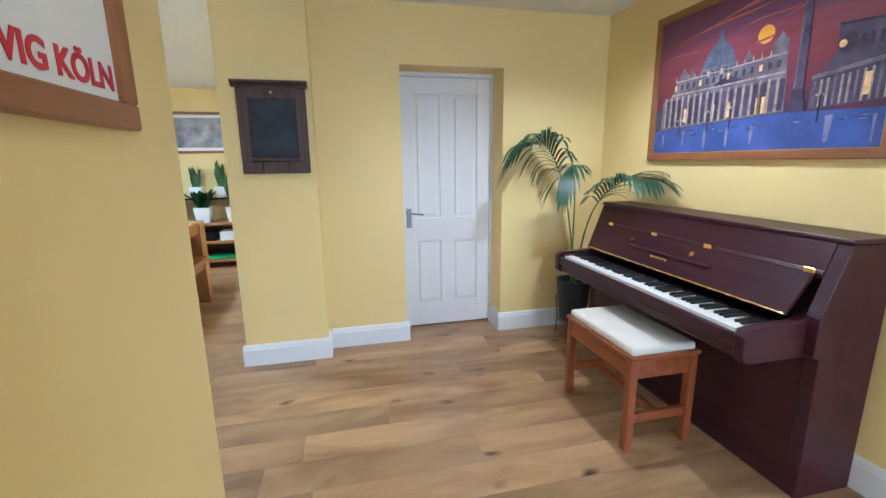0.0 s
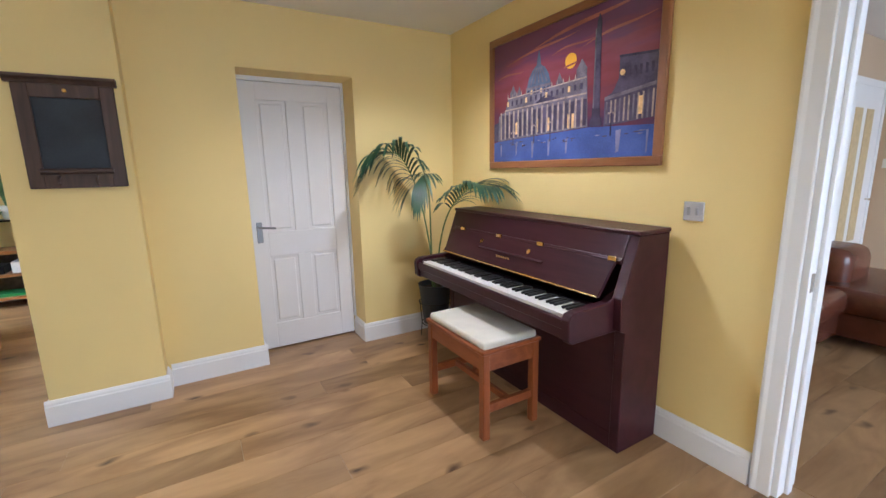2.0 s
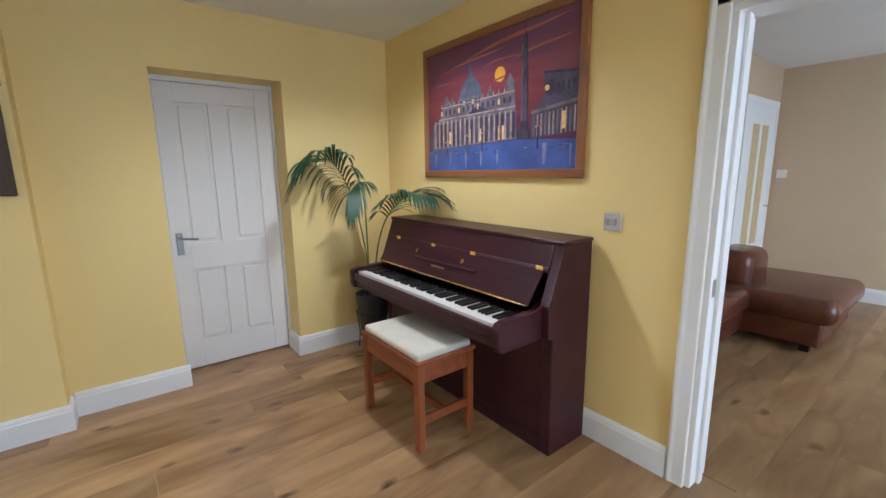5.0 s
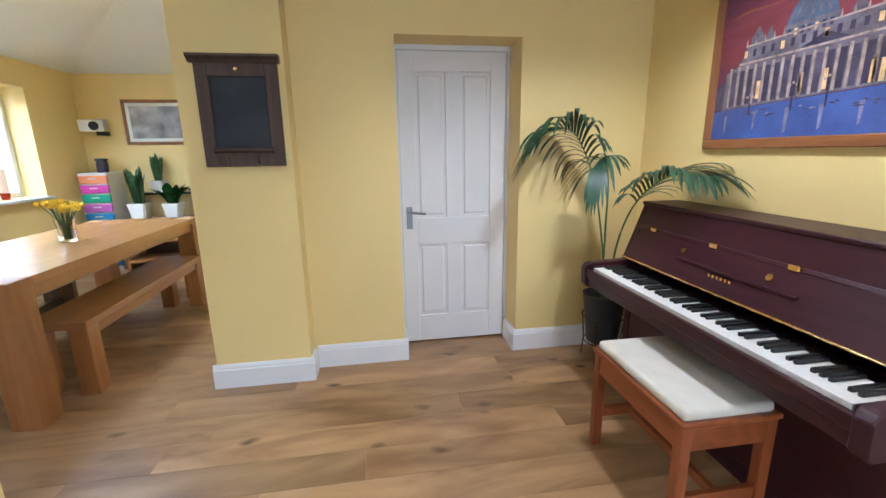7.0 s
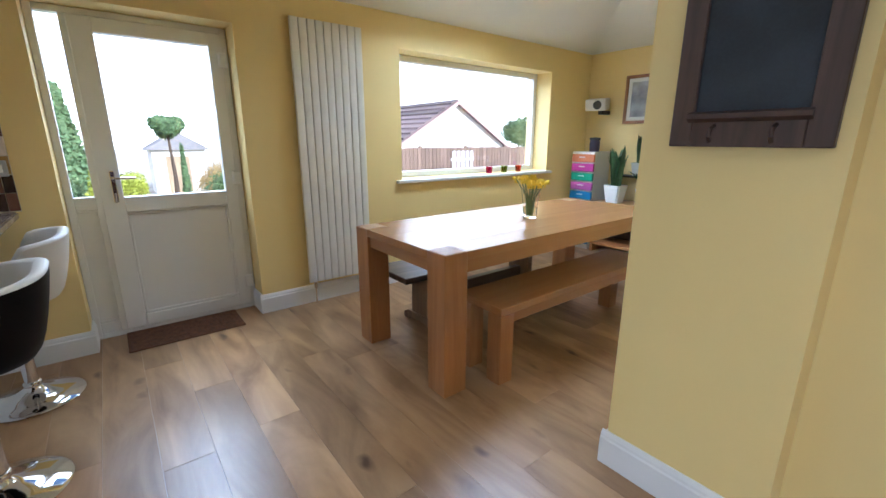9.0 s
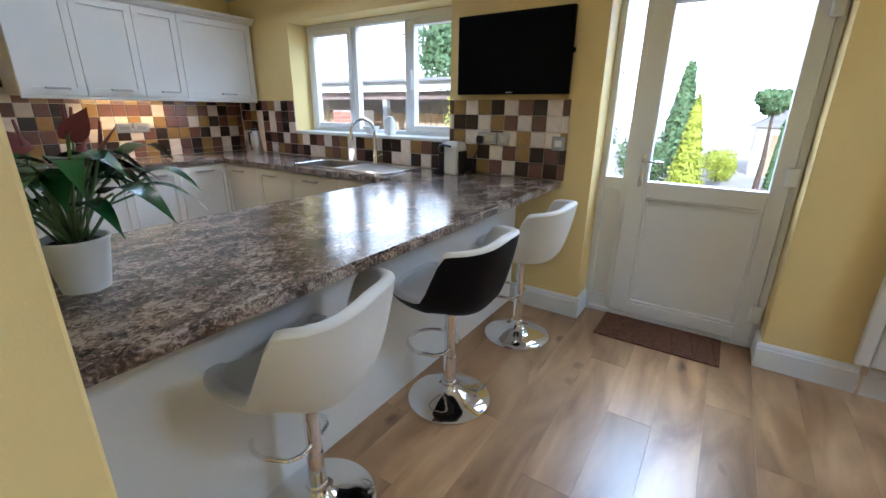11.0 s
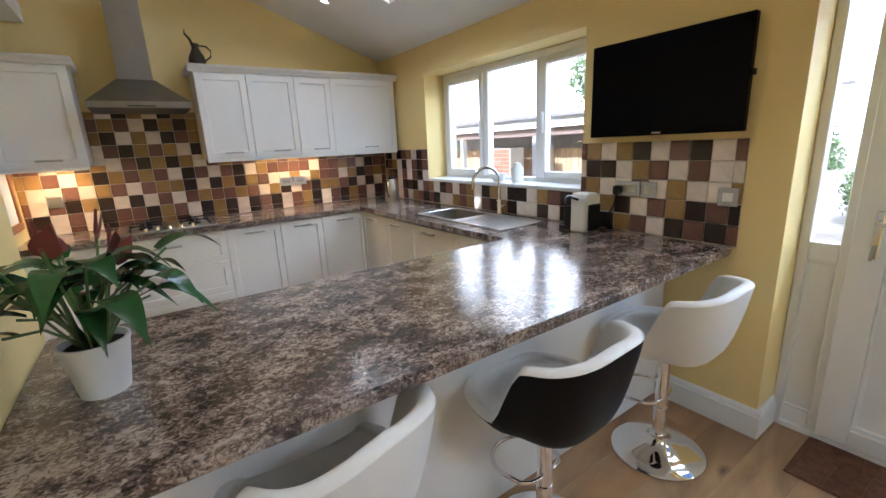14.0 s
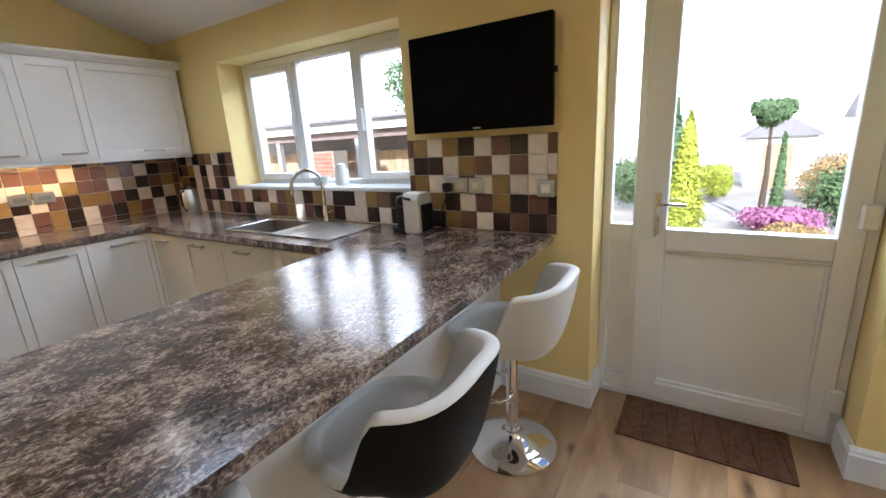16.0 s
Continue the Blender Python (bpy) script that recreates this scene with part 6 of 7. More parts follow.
part("body", lathe([(0, 0), (0.072, 0), (0.075, 0.01), (0.066, 0.12), (0.055, 0.20), (0.045, 0.215), (0, 0.215)], (-3.0, -1.60, WT), 28), STEEL, ket, smooth=50)
part("lid", lathe([(0, 0.215), (0.042, 0.215), (0.036, 0.232), (0.012, 0.238), (0.012, 0.255), (0, 0.257)], (-3.0, -1.60, WT), 20), BLACK, ket, "black lid", 50)
part("handle", tube([(-2.95, -1.56, WT + 0.205), (-2.91, -1.53, WT + 0.20), (-2.905, -1.525, WT + 0.10), (-2.94, -1.555, WT + 0.05)], 0.009), BLACK, ket, "black handle", 50)
cm = thing("coffee_machine", (-2.98, 0.62, WT), "compact cream and black capsule coffee machine", "coffee machine")
part("body", prism([(-3.12, WT), (-2.98, WT), (-2.98, WT + 0.19), (-3.00, WT + 0.222), (-3.09, WT + 0.222), (-3.12, WT + 0.19)], "y", 0.602, 0.705, bevel=0.008), SOCKETW, cm)
part("front", boxes((-3.095, -2.984, 0.552, 0.602, WT + 0.02, WT + 0.145), bevel=0.005), BLACK, cm, "black front")
part("drip_tray", boxes((-3.10, -2.985, 0.515, 0.602, WT, WT + 0.028), bevel=0.006), BLACK, cm)
part("head", lathe([(0, 0), (0.038, 0), (0.042, 0.03), (0.03, 0.05), (0, 0.055)], (-3.03, 0.572, WT + 0.150), 20), BLACK, cm, "black brewing head", 50)
part("lever", tube([(-3.04, 0.575, WT + 0.20), (-2.972, 0.62, WT + 0.198), (-2.965, 0.665, WT + 0.192)], 0.008), BLACK, cm, smooth=50)
part("tank", boxes((-3.10, -3.0, 0.705, 0.722, WT + 0.01, WT + 0.16), bevel=0.006), BLACK, cm)
jar = solid("sill_jar", lathe([(0, 0), (0.045, 0), (0.048, 0.10), (0.03, 0.125), (0.03, 0.14), (0, 0.145)], (WX - 0.10, -0.13, 1.136), 24), POTW, "white ceramic jar on the window sill", "jar", smooth=50)
solid("sill_bowl", lathe([(0, 0), (0.04, 0), (0.075, 0.06), (0.07, 0.06), (0.036, 0.01), (0, 0.01)], (WX - 0.09, -0.33, 1.136), 24), POTW, "white bowl on the window sill", "bowl", smooth=50)
solid("sill_board", boxes((FX + 0.001, WX + 0.012, OPEN_K[0] + 0.001, OPEN_K[1] - 0.001, 1.111, 1.135), bevel=0.004), WHITE, "white tiled kitchen window ledge", "sill", "structure")
jug = thing("jug", (-1.50, -1.86, 2.11), "small dark bronze jug with a curved handle on the cabinet", "jug")
BRONZE = paint("dark_bronze", (0.06, 0.045, 0.03), 0.35, 0.8, vary=0.3)
part("body", lathe([(0, 0), (0.050, 0), (0.055, 0.015), (0.063, 0.05), (0.055, 0.085), (0.034, 0.125), (0.024, 0.15), (0.030, 0.178), (0.026, 0.178), (0, 0.17)], (-1.50, -1.86, 2.11), 24), BRONZE, jug, smooth=50)
part("handle", tube([(-1.555, -1.86, 2.165), (-1.60, -1.86, 2.20), (-1.605, -1.86, 2.245), (-1.575, -1.86, 2.275), (-1.525, -1.86, 2.275)], 0.006), BRONZE, jug, smooth=50)
part("spout", tube([(-1.49, -1.86, 2.265), (-1.47, -1.86, 2.32), (-1.44, -1.86, 2.36), (-1.445, -1.86, 2.385)], 0.012, taper=0.006), BRONZE, jug, smooth=50)

for nme, lab, x0, x1, y0, y1, z0, z1, mt in (
        ("socket", "double chrome power socket on the tiles", WX + 0.009, WX + 0.018, 0.765, 0.905, 1.115, 1.195, PLATE),
        ("socket", "square chrome switch on the tiles", WX + 0.009, WX + 0.018, 0.912, 0.998, 1.11, 1.195, PLATE),
        ("socket", "square chrome cooker switch at the end of the tiles", WX + 0.009, WX + 0.02, 1.292, 1.377, 1.10, 1.185, PLATE)):
    so = thing(nme, (x0, y0, z0), lab, "socket", "wall sockets")
    part("plate", boxes((x0, x1, y0, y1, z0, z1), bevel=0.003), mt, so)
    part("insert", boxes((x1, x1 + 0.003, y0 + 0.02, y1 - 0.02, z0 + 0.022, z1 - 0.022), bevel=0.001), SOCKETW if "cooker" in lab else NICKEL, so)
for xx in (-2.10, -2.23):
    so = thing("socket", (xx, KY + 0.01, 1.14), "chrome power socket on the lit tiles", "socket", "wall sockets")
    part("plate", boxes((xx - 0.06, xx + 0.06, KY + 0.009, KY + 0.018, 1.12, 1.20), bevel=0.003), STEEL, so)
    part("insert", boxes((xx - 0.035, xx + 0.035, KY + 0.018, KY + 0.021, 1.145, 1.175)), NICKEL, so)
so = thing("socket", (-0.42, KY + 0.01, 1.13), "chrome power socket under the wall cabinet", "socket", "wall sockets")
part("plate", boxes((-0.47, -0.38, KY + 0.009, KY + 0.018, 1.11, 1.19), bevel=0.003), STEEL, so)
pl = thing("plug", (WX + 0.03, 0.785, 1.14), "black plug with its curly flex to the coffee machine", "plug")
part("body", boxes((WX + 0.021, WX + 0.055, 0.765, 0.81, 1.120, 1.170), bevel=0.008), BLACK, pl)
part("flex", tube([(WX + 0.04, 0.787, 1.122), (WX + 0.045, 0.775, 1.06), (WX + 0.03, 0.745, 1.02), (WX + 0.03, 0.735, 0.975), (WX + 0.035, 0.765, 0.95), (WX + 0.035, 0.775, WT + 0.012), (WX + 0.04, 0.73, WT + 0.006)], 0.005), BLACK, pl, smooth=50)
wp, _ = framed("framed_board", "brown framed white board on the kitchen side wall", "x", KX1, -1, -1.86, -1.25, 1.0, 1.55, 0.05, 0.0, MATBOARD)
mat = thing("door_mat", (-3.2, 2.06, 0), "brown coir door mat with a trellis pattern", "mat")
part("base", boxes((-3.375, -3.03, 1.722, 2.405, 0.0, 0.009), bevel=0.003), MATC, mat)
for i in range(12):
    part("ridge", tube([(-3.36, 1.75 + i * 0.055, 0.010), (-3.045, 1.735 + i * 0.055 + (0.05 if i % 2 else -0.0), 0.010)], 0.004, 5), MATC, mat)

# anthurium on the peninsula
rnd = random.Random(5)
AX, AY = -0.838, 0.96
an = thing("anthurium", (AX, AY, WT), "potted anthurium with dark red flowers in a white pot", "plant")
part("pot", lathe([(0, 0), (0.049, 0), (0.067, 0.118), (0.070, 0.122), (0.070, 0.130), (0.064, 0.130), (0.060, 0.115), (0, 0.11)], (AX, AY, WT), 36), POTW, an, "white tapered pot", 40)
part("soil", lathe([(0, 0.111), (0.060, 0.115), (0, 0.117)], (AX, AY, WT), 24), SOIL, an)


def heart(w):
    return lambda t: w * (math.sin(math.pi * min(1.0, t * 0.93 + 0.12)) ** 0.8 if t < 0.98 else 0.0) * (1.15 - 0.55 * t)


for i in range(34):
    a = i * 2.399 + rnd.uniform(-0.2, 0.2)
    reach, h = rnd.uniform(0.04, 0.19), rnd.uniform(0.19, 0.31)
    d = Vector((math.cos(a), math.sin(a), 0))
    foot = Vector((AX, AY, WT + 0.12)) + d * rnd.uniform(0.0, 0.03)
    tip = Vector((AX, AY, WT + h)) + d * reach
    part("stem", tube([foot, (foot + tip) / 2 + Vector((0, 0, 0.03)), tip], 0.0032, 6), STEM, an, smooth=60)
    ln = rnd.uniform(0.13, 0.19)
    droop = rnd.uniform(0.015, 0.06)
    path = [tip + d * ln * (t - 0.12) + Vector((0, 0, 0.03 * math.sin(t * 3) - droop * t * t * 1.6)) for t in [q / 9 for q in range(10)]]
    part("leaf", leaf(bmesh.new(), path, heart(rnd.uniform(0.028, 0.042)), 0.18), LEAF2, an, smooth=60)
for i in range(7):
    a = i * 0.9 + 0.6
    d = Vector((math.cos(a), math.sin(a), 0))
    tip = Vector((AX, AY, WT + rnd.uniform(0.28, 0.38))) + d * rnd.uniform(0.05, 0.19)
    part("stem", tube([(AX, AY, WT + 0.12), (Vector((AX, AY, WT + 0.12)) + tip) / 2 + d * 0.01, tip], 0.003, 6), STEM, an, smooth=60)
    path = [tip + d * (0.03 + 0.02 * (i % 3)) * (t - 0.2) + Vector((0, 0, 0.062 * t - 0.012)) + Vector((-d.y, d.x, 0)) * 0.03 * t * (1 if i % 2 else -1) for t in [q / 6 for q in range(7)]]
    part("flower", leaf(bmesh.new(), path, heart(0.025), 0.3, d), SPATHE, an, "dark red spathe", 60)
    part("spadix", tube([tip, tip + Vector((0, 0, 0.055)) + d * 0.01], 0.005, 6, taper=0.003), SPATHE, an, smooth=60)

# palm by the piano
KPX, KPY = 1.66, 3.17
kp_ = thing("palm", (KPX, KPY, 0), "kentia palm in a dark grey pot on a wire stand", "plant")
part("pot", lathe([(0, 0.13), (0.095, 0.13), (0.128, 0.44), (0.132, 0.445), (0.12, 0.445), (0.115, 0.40), (0, 0.395)], (KPX, KPY, 0), 36), POTG, kp_, "dark grey plastic pot", 40)
part("soil", lathe([(0, 0.398), (0.114, 0.405), (0, 0.41)], (KPX, KPY, 0), 24), SOIL, kp_)
for zz, rr in ((0.126, 0.11), (0.30, 0.128)):
    part("ring", tube([(KPX + rr * math.cos(t), KPY + rr * math.sin(t), zz) for t in [2 * math.pi * q / 28 for q in range(28)]], 0.004, 6, closed=True), WIRE, kp_, "black wire ring", 60)
for q in range(4):
    t = math.pi / 4 + q * math.pi / 2
    part("stand_leg", tube([(KPX + 0.130 * math.cos(t), KPY + 0.130 * math.sin(t), 0.30), (KPX + 0.115 * math.cos(t), KPY + 0.115 * math.sin(t), 0.126), (KPX + 0.125 * math.cos(t), KPY + 0.125 * math.sin(t), 0.0)], 0.004, 6), WIRE, kp_, "black wire leg", 60)
part("fibre_stump", lathe([(0, 0.40), (0.03, 0.40), (0.026, 0.60), (0.02, 0.64), (0, 0.64)], (KPX + 0.03, KPY - 0.02, 0), 10), BARK, kp_, smooth=60)


def frond(path, n, length, width, droop, spread, seed, twist=0.0):
    r = random.Random(seed)
    pts = [Vector(p) for p in path]
    fine = []
    for i in range(len(pts) - 1):
        p0, p1, p2, p3 = pts[max(i - 1, 0)], pts[i], pts[i + 1], pts[min(i + 2, len(pts) - 1)]
        for q in range(10):
            t = q / 10
            fine.append(0.5 * ((2 * p1) + (p2 - p0) * t + (2 * p0 - 5 * p1 + 4 * p2 - p3) * t * t + (3 * p1 - p0 - 3 * p2 + p3) * t ** 3))
    fine.append(pts[-1])
    part("stem", tube(fine, 0.0075, 8, taper=0.0025), STEM, kp_, smooth=60)
    m = len(fine)
    start = int(m * spread)
    for i in range(n):
        f = i / (n - 1)
        k = start + int((m - 2 - start) * f)
        p, d = fine[k], (fine[min(k + 1, m - 1)] - fine[k - 1]).normalized()
        s = d.cross(Vector((0, 0, 1))).normalized()
        s = s * math.cos(twist) + d.cross(s) * math.sin(twist)
        ln = length * (0.62 + 0.38 * math.sin(math.pi * min(1, f * 0.9 + 0.12))) * r.uniform(0.9, 1.08)
        for side in (1, -1):
            out = (s * side * (1.0 - 0.55 * f) + d * (0.5 + 0.6 * f)).normalized()
            dr = droop * r.uniform(0.75, 1.25)
            pth = [p + out * ln * t + Vector((0, 0, 0.16 * ln * math.sin(t * 2.2) - dr * ln * t * t)) for t in [q / 7 for q in range(8)]]
            for v in pth:
                v.x, v.y = min(v.x, RX - 0.012), min(v.y, DY - 0.012)
            part("leaflet", leaf(bmesh.new(), pth, lambda t: width * (0.35 + 1.0 * math.sin(math.pi * min(1, t * 0.85 + 0.08))) * (1.0 if t < 0.97 else 0.15), 0.3), LEAF, kp_, smooth=60)


frond([(KPX, KPY, 0.41), (KPX - 0.03, KPY + 0.03, 0.8), (KPX - 0.10, KPY + 0.06, 1.18), (KPX - 0.24, KPY + 0.07, 1.44), (KPX - 0.42, KPY + 0.06, 1.43)], 26, 0.34, 0.0095, 0.78, 0.56, 1, 0.5)
frond([(KPX + 0.02, KPY - 0.01, 0.41), (KPX + 0.03, KPY - 0.04, 0.75), (KPX + 0.06, KPY - 0.14, 1.02), (KPX + 0.10, KPY - 0.34, 1.19), (KPX + 0.14, KPY - 0.56, 1.20)], 21, 0.33, 0.009, 0.42, 0.52, 2)
frond([(KPX - 0.01, KPY + 0.02, 0.41), (KPX - 0.02, KPY + 0.01, 0.85), (KPX - 0.06, KPY - 0.05, 1.15), (KPX - 0.14, KPY - 0.12, 1.28), (KPX - 0.22, KPY - 0.15, 1.22)], 13, 0.24, 0.0085, 0.7, 0.66, 3)

# vase of daffodils
VX, VY = -1.875, 4.07
vs = thing("vase", (VX, VY, TZ), "clear glass vase of yellow daffodils on the table", "vase")
part("glass", lathe([(0, 0), (0.045, 0), (0.05, 0.006), (0.052, 0.09), (0.066, 0.20), (0.062, 0.20), (0.047, 0.09), (0.044, 0.014), (0, 0.012)], (VX, VY, TZ + 0.0015), 28), GLASS, vs, smooth=50)
for i in range(15):
    a, r1 = i * 2.399, 0.02 + 0.08 * (i % 5) / 4
    top = Vector((VX + r1 * math.cos(a) * 1.2, VY + r1 * math.sin(a) * 1.2, TZ + 0.235 + 0.035 * ((i * 7) % 5) / 4))
    part("stem", tube([(VX + 0.02 * math.cos(a + 2), VY + 0.02 * math.sin(a + 2), TZ + 0.02), (VX + 0.03 * math.cos(a), VY + 0.03 * math.sin(a), TZ + 0.14), top], 0.0035, 6), STEM, vs, smooth=60)
    bm = bmesh.new()
    out = Vector((math.cos(a), math.sin(a), 0.25)).normalized()
    u = out.cross(Vector((0, 0, 1))).normalized()
    v = u.cross(out)
    for q in range(6):
        e = math.cos(q * math.pi / 3) * u + math.sin(q * math.pi / 3) * v
        leaf(bm, [top + e * 0.038 * t - out * 0.008 * t for t in (0, 0.3, 0.7, 1)], lambda t: 0.013 * math.sin(math.pi * min(1, 0.2 + 0.8 * t)), 0.2, out)
    tube([top, top + out * 0.012, top + out * 0.028], 0.009, 8, bm, taper=0.014)
    part("flower", bm, YFLOWER, vs, "yellow daffodil head", 60)
for i in range(8):
    a = i * 0.8
    part("leaf", leaf(bmesh.new(), [(VX + 0.02 * math.cos(a), VY + 0.02 * math.sin(a), TZ + 0.03), (VX + 0.04 * math.cos(a), VY + 0.04 * math.sin(a), TZ + 0.15), (VX + 0.075 * math.cos(a), VY + 0.075 * math.sin(a), TZ + 0.23)], lambda t: 0.008 * (1 - 0.8 * t), 0.2, Vector((math.cos(a), math.sin(a), 0))), STEM, vs, smooth=60)

# ---------------------------------------------------------------- far end of the dining area
ep, ey = framed("framed_picture", "wide framed landscape print with a white mount", "y", EY, -1, -2.70, -1.30, 1.475, 2.0, 0.035, 0.04, paint("muted_landscape_print", (0.34, 0.34, 0.38), 0.15, vary=0.75, scale=5))
UY = 6.22
su = thing("shelf_unit", (-1.95, 6.42, 0), "low open oak shelf unit along the end wall", "shelf")
ux0, ux1, uz = -2.74, -1.27, 0.60
part("top", boxes((ux0, ux1, UY, EY - 0.025, uz - 0.035, uz), bevel=0.003), OAKX, su)
for xx in (ux0, -2.02, ux1 - 0.035):
    part("upright", boxes((xx, xx + 0.035, UY + 0.005, EY - 0.026, 0, uz - 0.035), bevel=0.002), OAK_UP, su)
for zz in (0.09, 0.33):
    part("shelf", boxes((ux0 + 0.035, -2.02, UY + 0.008, EY - 0.027, zz, zz + 0.028)), OAKX, su)
    part("shelf", boxes((-1.985, ux1 - 0.035, UY + 0.008, EY - 0.027, zz, zz + 0.028)), OAKX, su)
part("back", boxes((ux0 + 0.036, ux1 - 0.036, EY - 0.026, EY - 0.0225, 0.02, uz - 0.036)), GREYWOOD, su)
solid("storage_box", boxes((-1.62, -1.33, 6.26, 6.5, 0.359, 0.48), bevel=0.006), SOCKETW, "white storage box on the shelf", "box")
solid("green_folder", boxes((-1.80, -1.33, 6.26, 6.5, 0.119, 0.15), bevel=0.003), paint("green_card", (0.03, 0.30, 0.08), 0.5), "bright green folder on the lower shelf", "folder")
solid("black_box", boxes((-1.94, -1.68, 6.27, 6.52, 0.359, 0.44), bevel=0.005), BLACK, "black media box on the shelf", "box")
solid("storage_box", boxes((-2.6, -2.2, 6.26, 6.5, 0.359, 0.5), bevel=0.006), BLACK, "dark storage box on the shelf", "box")
ZT = 0.30
st2 = thing("plant_step", (-1.95, 6.51, uz), "dark display step behind the front row of pots", "stand")
part("top", boxes((-2.66, -1.30, 6.44, 6.60, uz + ZT - 0.02, uz + ZT)), BLACK, st2)
part("end", boxes((-2.66, -2.64, 6.44, 6.60, uz, uz + ZT - 0.02)), BLACK, st2)
part("end", boxes((-1.32, -1.30, 6.44, 6.60, uz, uz + ZT - 0.02)), BLACK, st2)


def pot_plant(x, y, z, size, kind, n, h, label, seed):
    r = random.Random(seed)
    g = thing("potted_plant", (x, y, z), label, "plant", "potted plants along the end wall")
    s = size / 2
    bm = bmesh.new()
    rows = []
    for q, (w, zz) in enumerate(((0.72, 0), (1.0, size * 0.98), (0.90, size * 0.98), (0.86, size * 0.85))):
        rows.append([bm.verts.new((x + s * w * a, y + s * w * b, z + zz)) for a, b in ((-1, -1), (1, -1), (1, 1), (-1, 1))])
    for a, b in zip(rows, rows[1:]):
        for q in range(4):
            bm.faces.new((a[q], a[(q + 1) % 4], b[(q + 1) % 4], b[q]))
    bm.faces.new(rows[0][::-1]), bm.faces.new(rows[-1])
    bmesh.ops.bevel(bm, geom=[e for e in bm.edges if abs(e.verts[0].co.z - e.verts[1].co.z) > size * 0.5], offset=size * 0.07, segments=2, affect="EDGES")
    part("pot", bm, POTW, g, "white square tapered pot", 40)
    part("soil", boxes((x - s * 0.84, x + s * 0.84, y - s * 0.84, y + s * 0.84, z + size * 0.86, z + size * 0.89)), SOIL, g)
    for i in range(n):
        a = i * 2.399
        d = Vector((math.cos(a), math.sin(a), 0))
        lean = r.uniform(0.05, 0.4) if kind == "blade" else r.uniform(0.5, 1.1)
        hh = h * r.uniform(0.55, 1.05)
        f = Vector((x, y, z + size * 0.86)) + d * s * 0.5 * r.uniform(0.1, 0.9)
        path = [f + Vector((0, 0, hh * t)) + d * lean * hh * t * t * 0.6 + Vector((0, 0, -0.3 * lean * hh * t * t)) for t in [q / 6 for q in range(7)]]
        for v in path:
            v.y = min(v.y, EY - 0.03)
        w = (0.027 if kind == "blade" else 0.034) * (0.8 + size * 1.5)
        part("leaf", leaf(bmesh.new(), path, lambda t: w * (0.55 + 0.6 * math.sin(math.pi * min(1, t * 0.8 + 0.1))) * (1 if t < 0.95 else 0.1), 0.35, d), LEAF3 if kind == "blade" else LEAF2, g, smooth=60)
    return g


ZS = uz + ZT
pot_plant(-2.54, 6.33, uz, 0.20, "blade", 26, 0.46, "tall snake plant in a white square pot", 1)
pot_plant(-2.17, 6.33, uz, 0.19, "rosette", 26, 0.32, "dark green rosette plant in a white square pot", 2)
pot_plant(-1.79, 6.33, uz, 0.20, "rosette", 26, 0.30, "small dark green leafy plant in a white square pot", 3)
pot_plant(-1.42, 6.33, uz, 0.20, "blade", 26, 0.50, "variegated snake plant in a white square pot", 4)
pot_plant(-2.38, 6.52, ZS, 0.15, "blade", 20, 0.34, "slim snake plant in a white pot on the display step", 5)
pot_plant(-1.90, 6.52, ZS, 0.15, "blade", 22, 0.30, "broad-leaved snake plant in a white pot on the display step", 6)
pot_plant(-1.60, 6.52, ZS, 0.15, "blade", 16, 0.38, "sparse variegated snake plant in a white pot on the display step", 7)

dw = thing("drawer_tower", (-2.94, 6.42, 0), "white drawer tower with bright coloured plastic drawers", "drawers")
part("frame", boxes((-3.10, -2.80, 6.26, 6.60, 0, 1.16), bevel=0.004), SOCKETW, dw)
COLS = [("blue", (0.03, 0.22, 0.50)), ("pink", (0.50, 0.12, 0.42)), ("green", (0.03, 0.36, 0.20)), ("magenta", (0.55, 0.05, 0.36)), ("orange", (0.70, 0.25, 0.10))]
for i, (nm, c) in enumerate(COLS * 2):
    z = 0.06 + i * 0.109
    d = part("drawer", boxes((-3.085, -2.79, 6.235, 6.27, z, z + 0.09), bevel=0.006), paint("drawer_" + nm, c, 0.35), dw, nm + " plastic drawer")
    part("pull", boxes((-2.98, -2.90, 6.226, 6.236, z + 0.05, z + 0.062), bevel=0.002), SOCKETW, d)
pj = thing("pen_pot", (-2.9, 6.4, 1.16), "dark purple pot with a grey lid on the drawers", "pot")
part("body", lathe([(0, 0), (0.055, 0), (0.06, 0.10), (0.05, 0.13), (0, 0.13)], (-2.9, 6.4, 1.16), 20), paint("dark_purple_glaze", (0.05, 0.035, 0.07), 0.35), pj, smooth=50)
part("lid", lathe([(0, 0.13), (0.062, 0.13), (0.062, 0.16), (0, 0.165)], (-2.9, 6.4, 1.16), 20), POTG, pj, smooth=50)
sp = thing("speaker", (-2.97, 6.5, 1.64), "small white loudspeaker on a black wall bracket", "speaker")
bm = boxes((-0.12, 0.12, -0.08, 0.08, -0.065, 0.065), bevel=0.012, seg=2)
mt_ = Matrix.Translation((-2.955, 6.47, 1.70)) @ pose(0, 0, 0, 8, 0, 12)
bm.transform(mt_)
part("cabinet", bm, SOCKETW, sp, smooth=40)
bm = lathe([(0, 0.0), (0.045, 0.0), (0.05, 0.006), (0.042, 0.006), (0.02, -0.004), (0, 0.002)], n=24)
bm.transform(mt_ @ Matrix.Translation((0.03, -0.082, 0)) @ pose(0, 0, 0, 90, 0, 0))
part("driver", bm, BLACK, sp, "black speaker cone", 50)
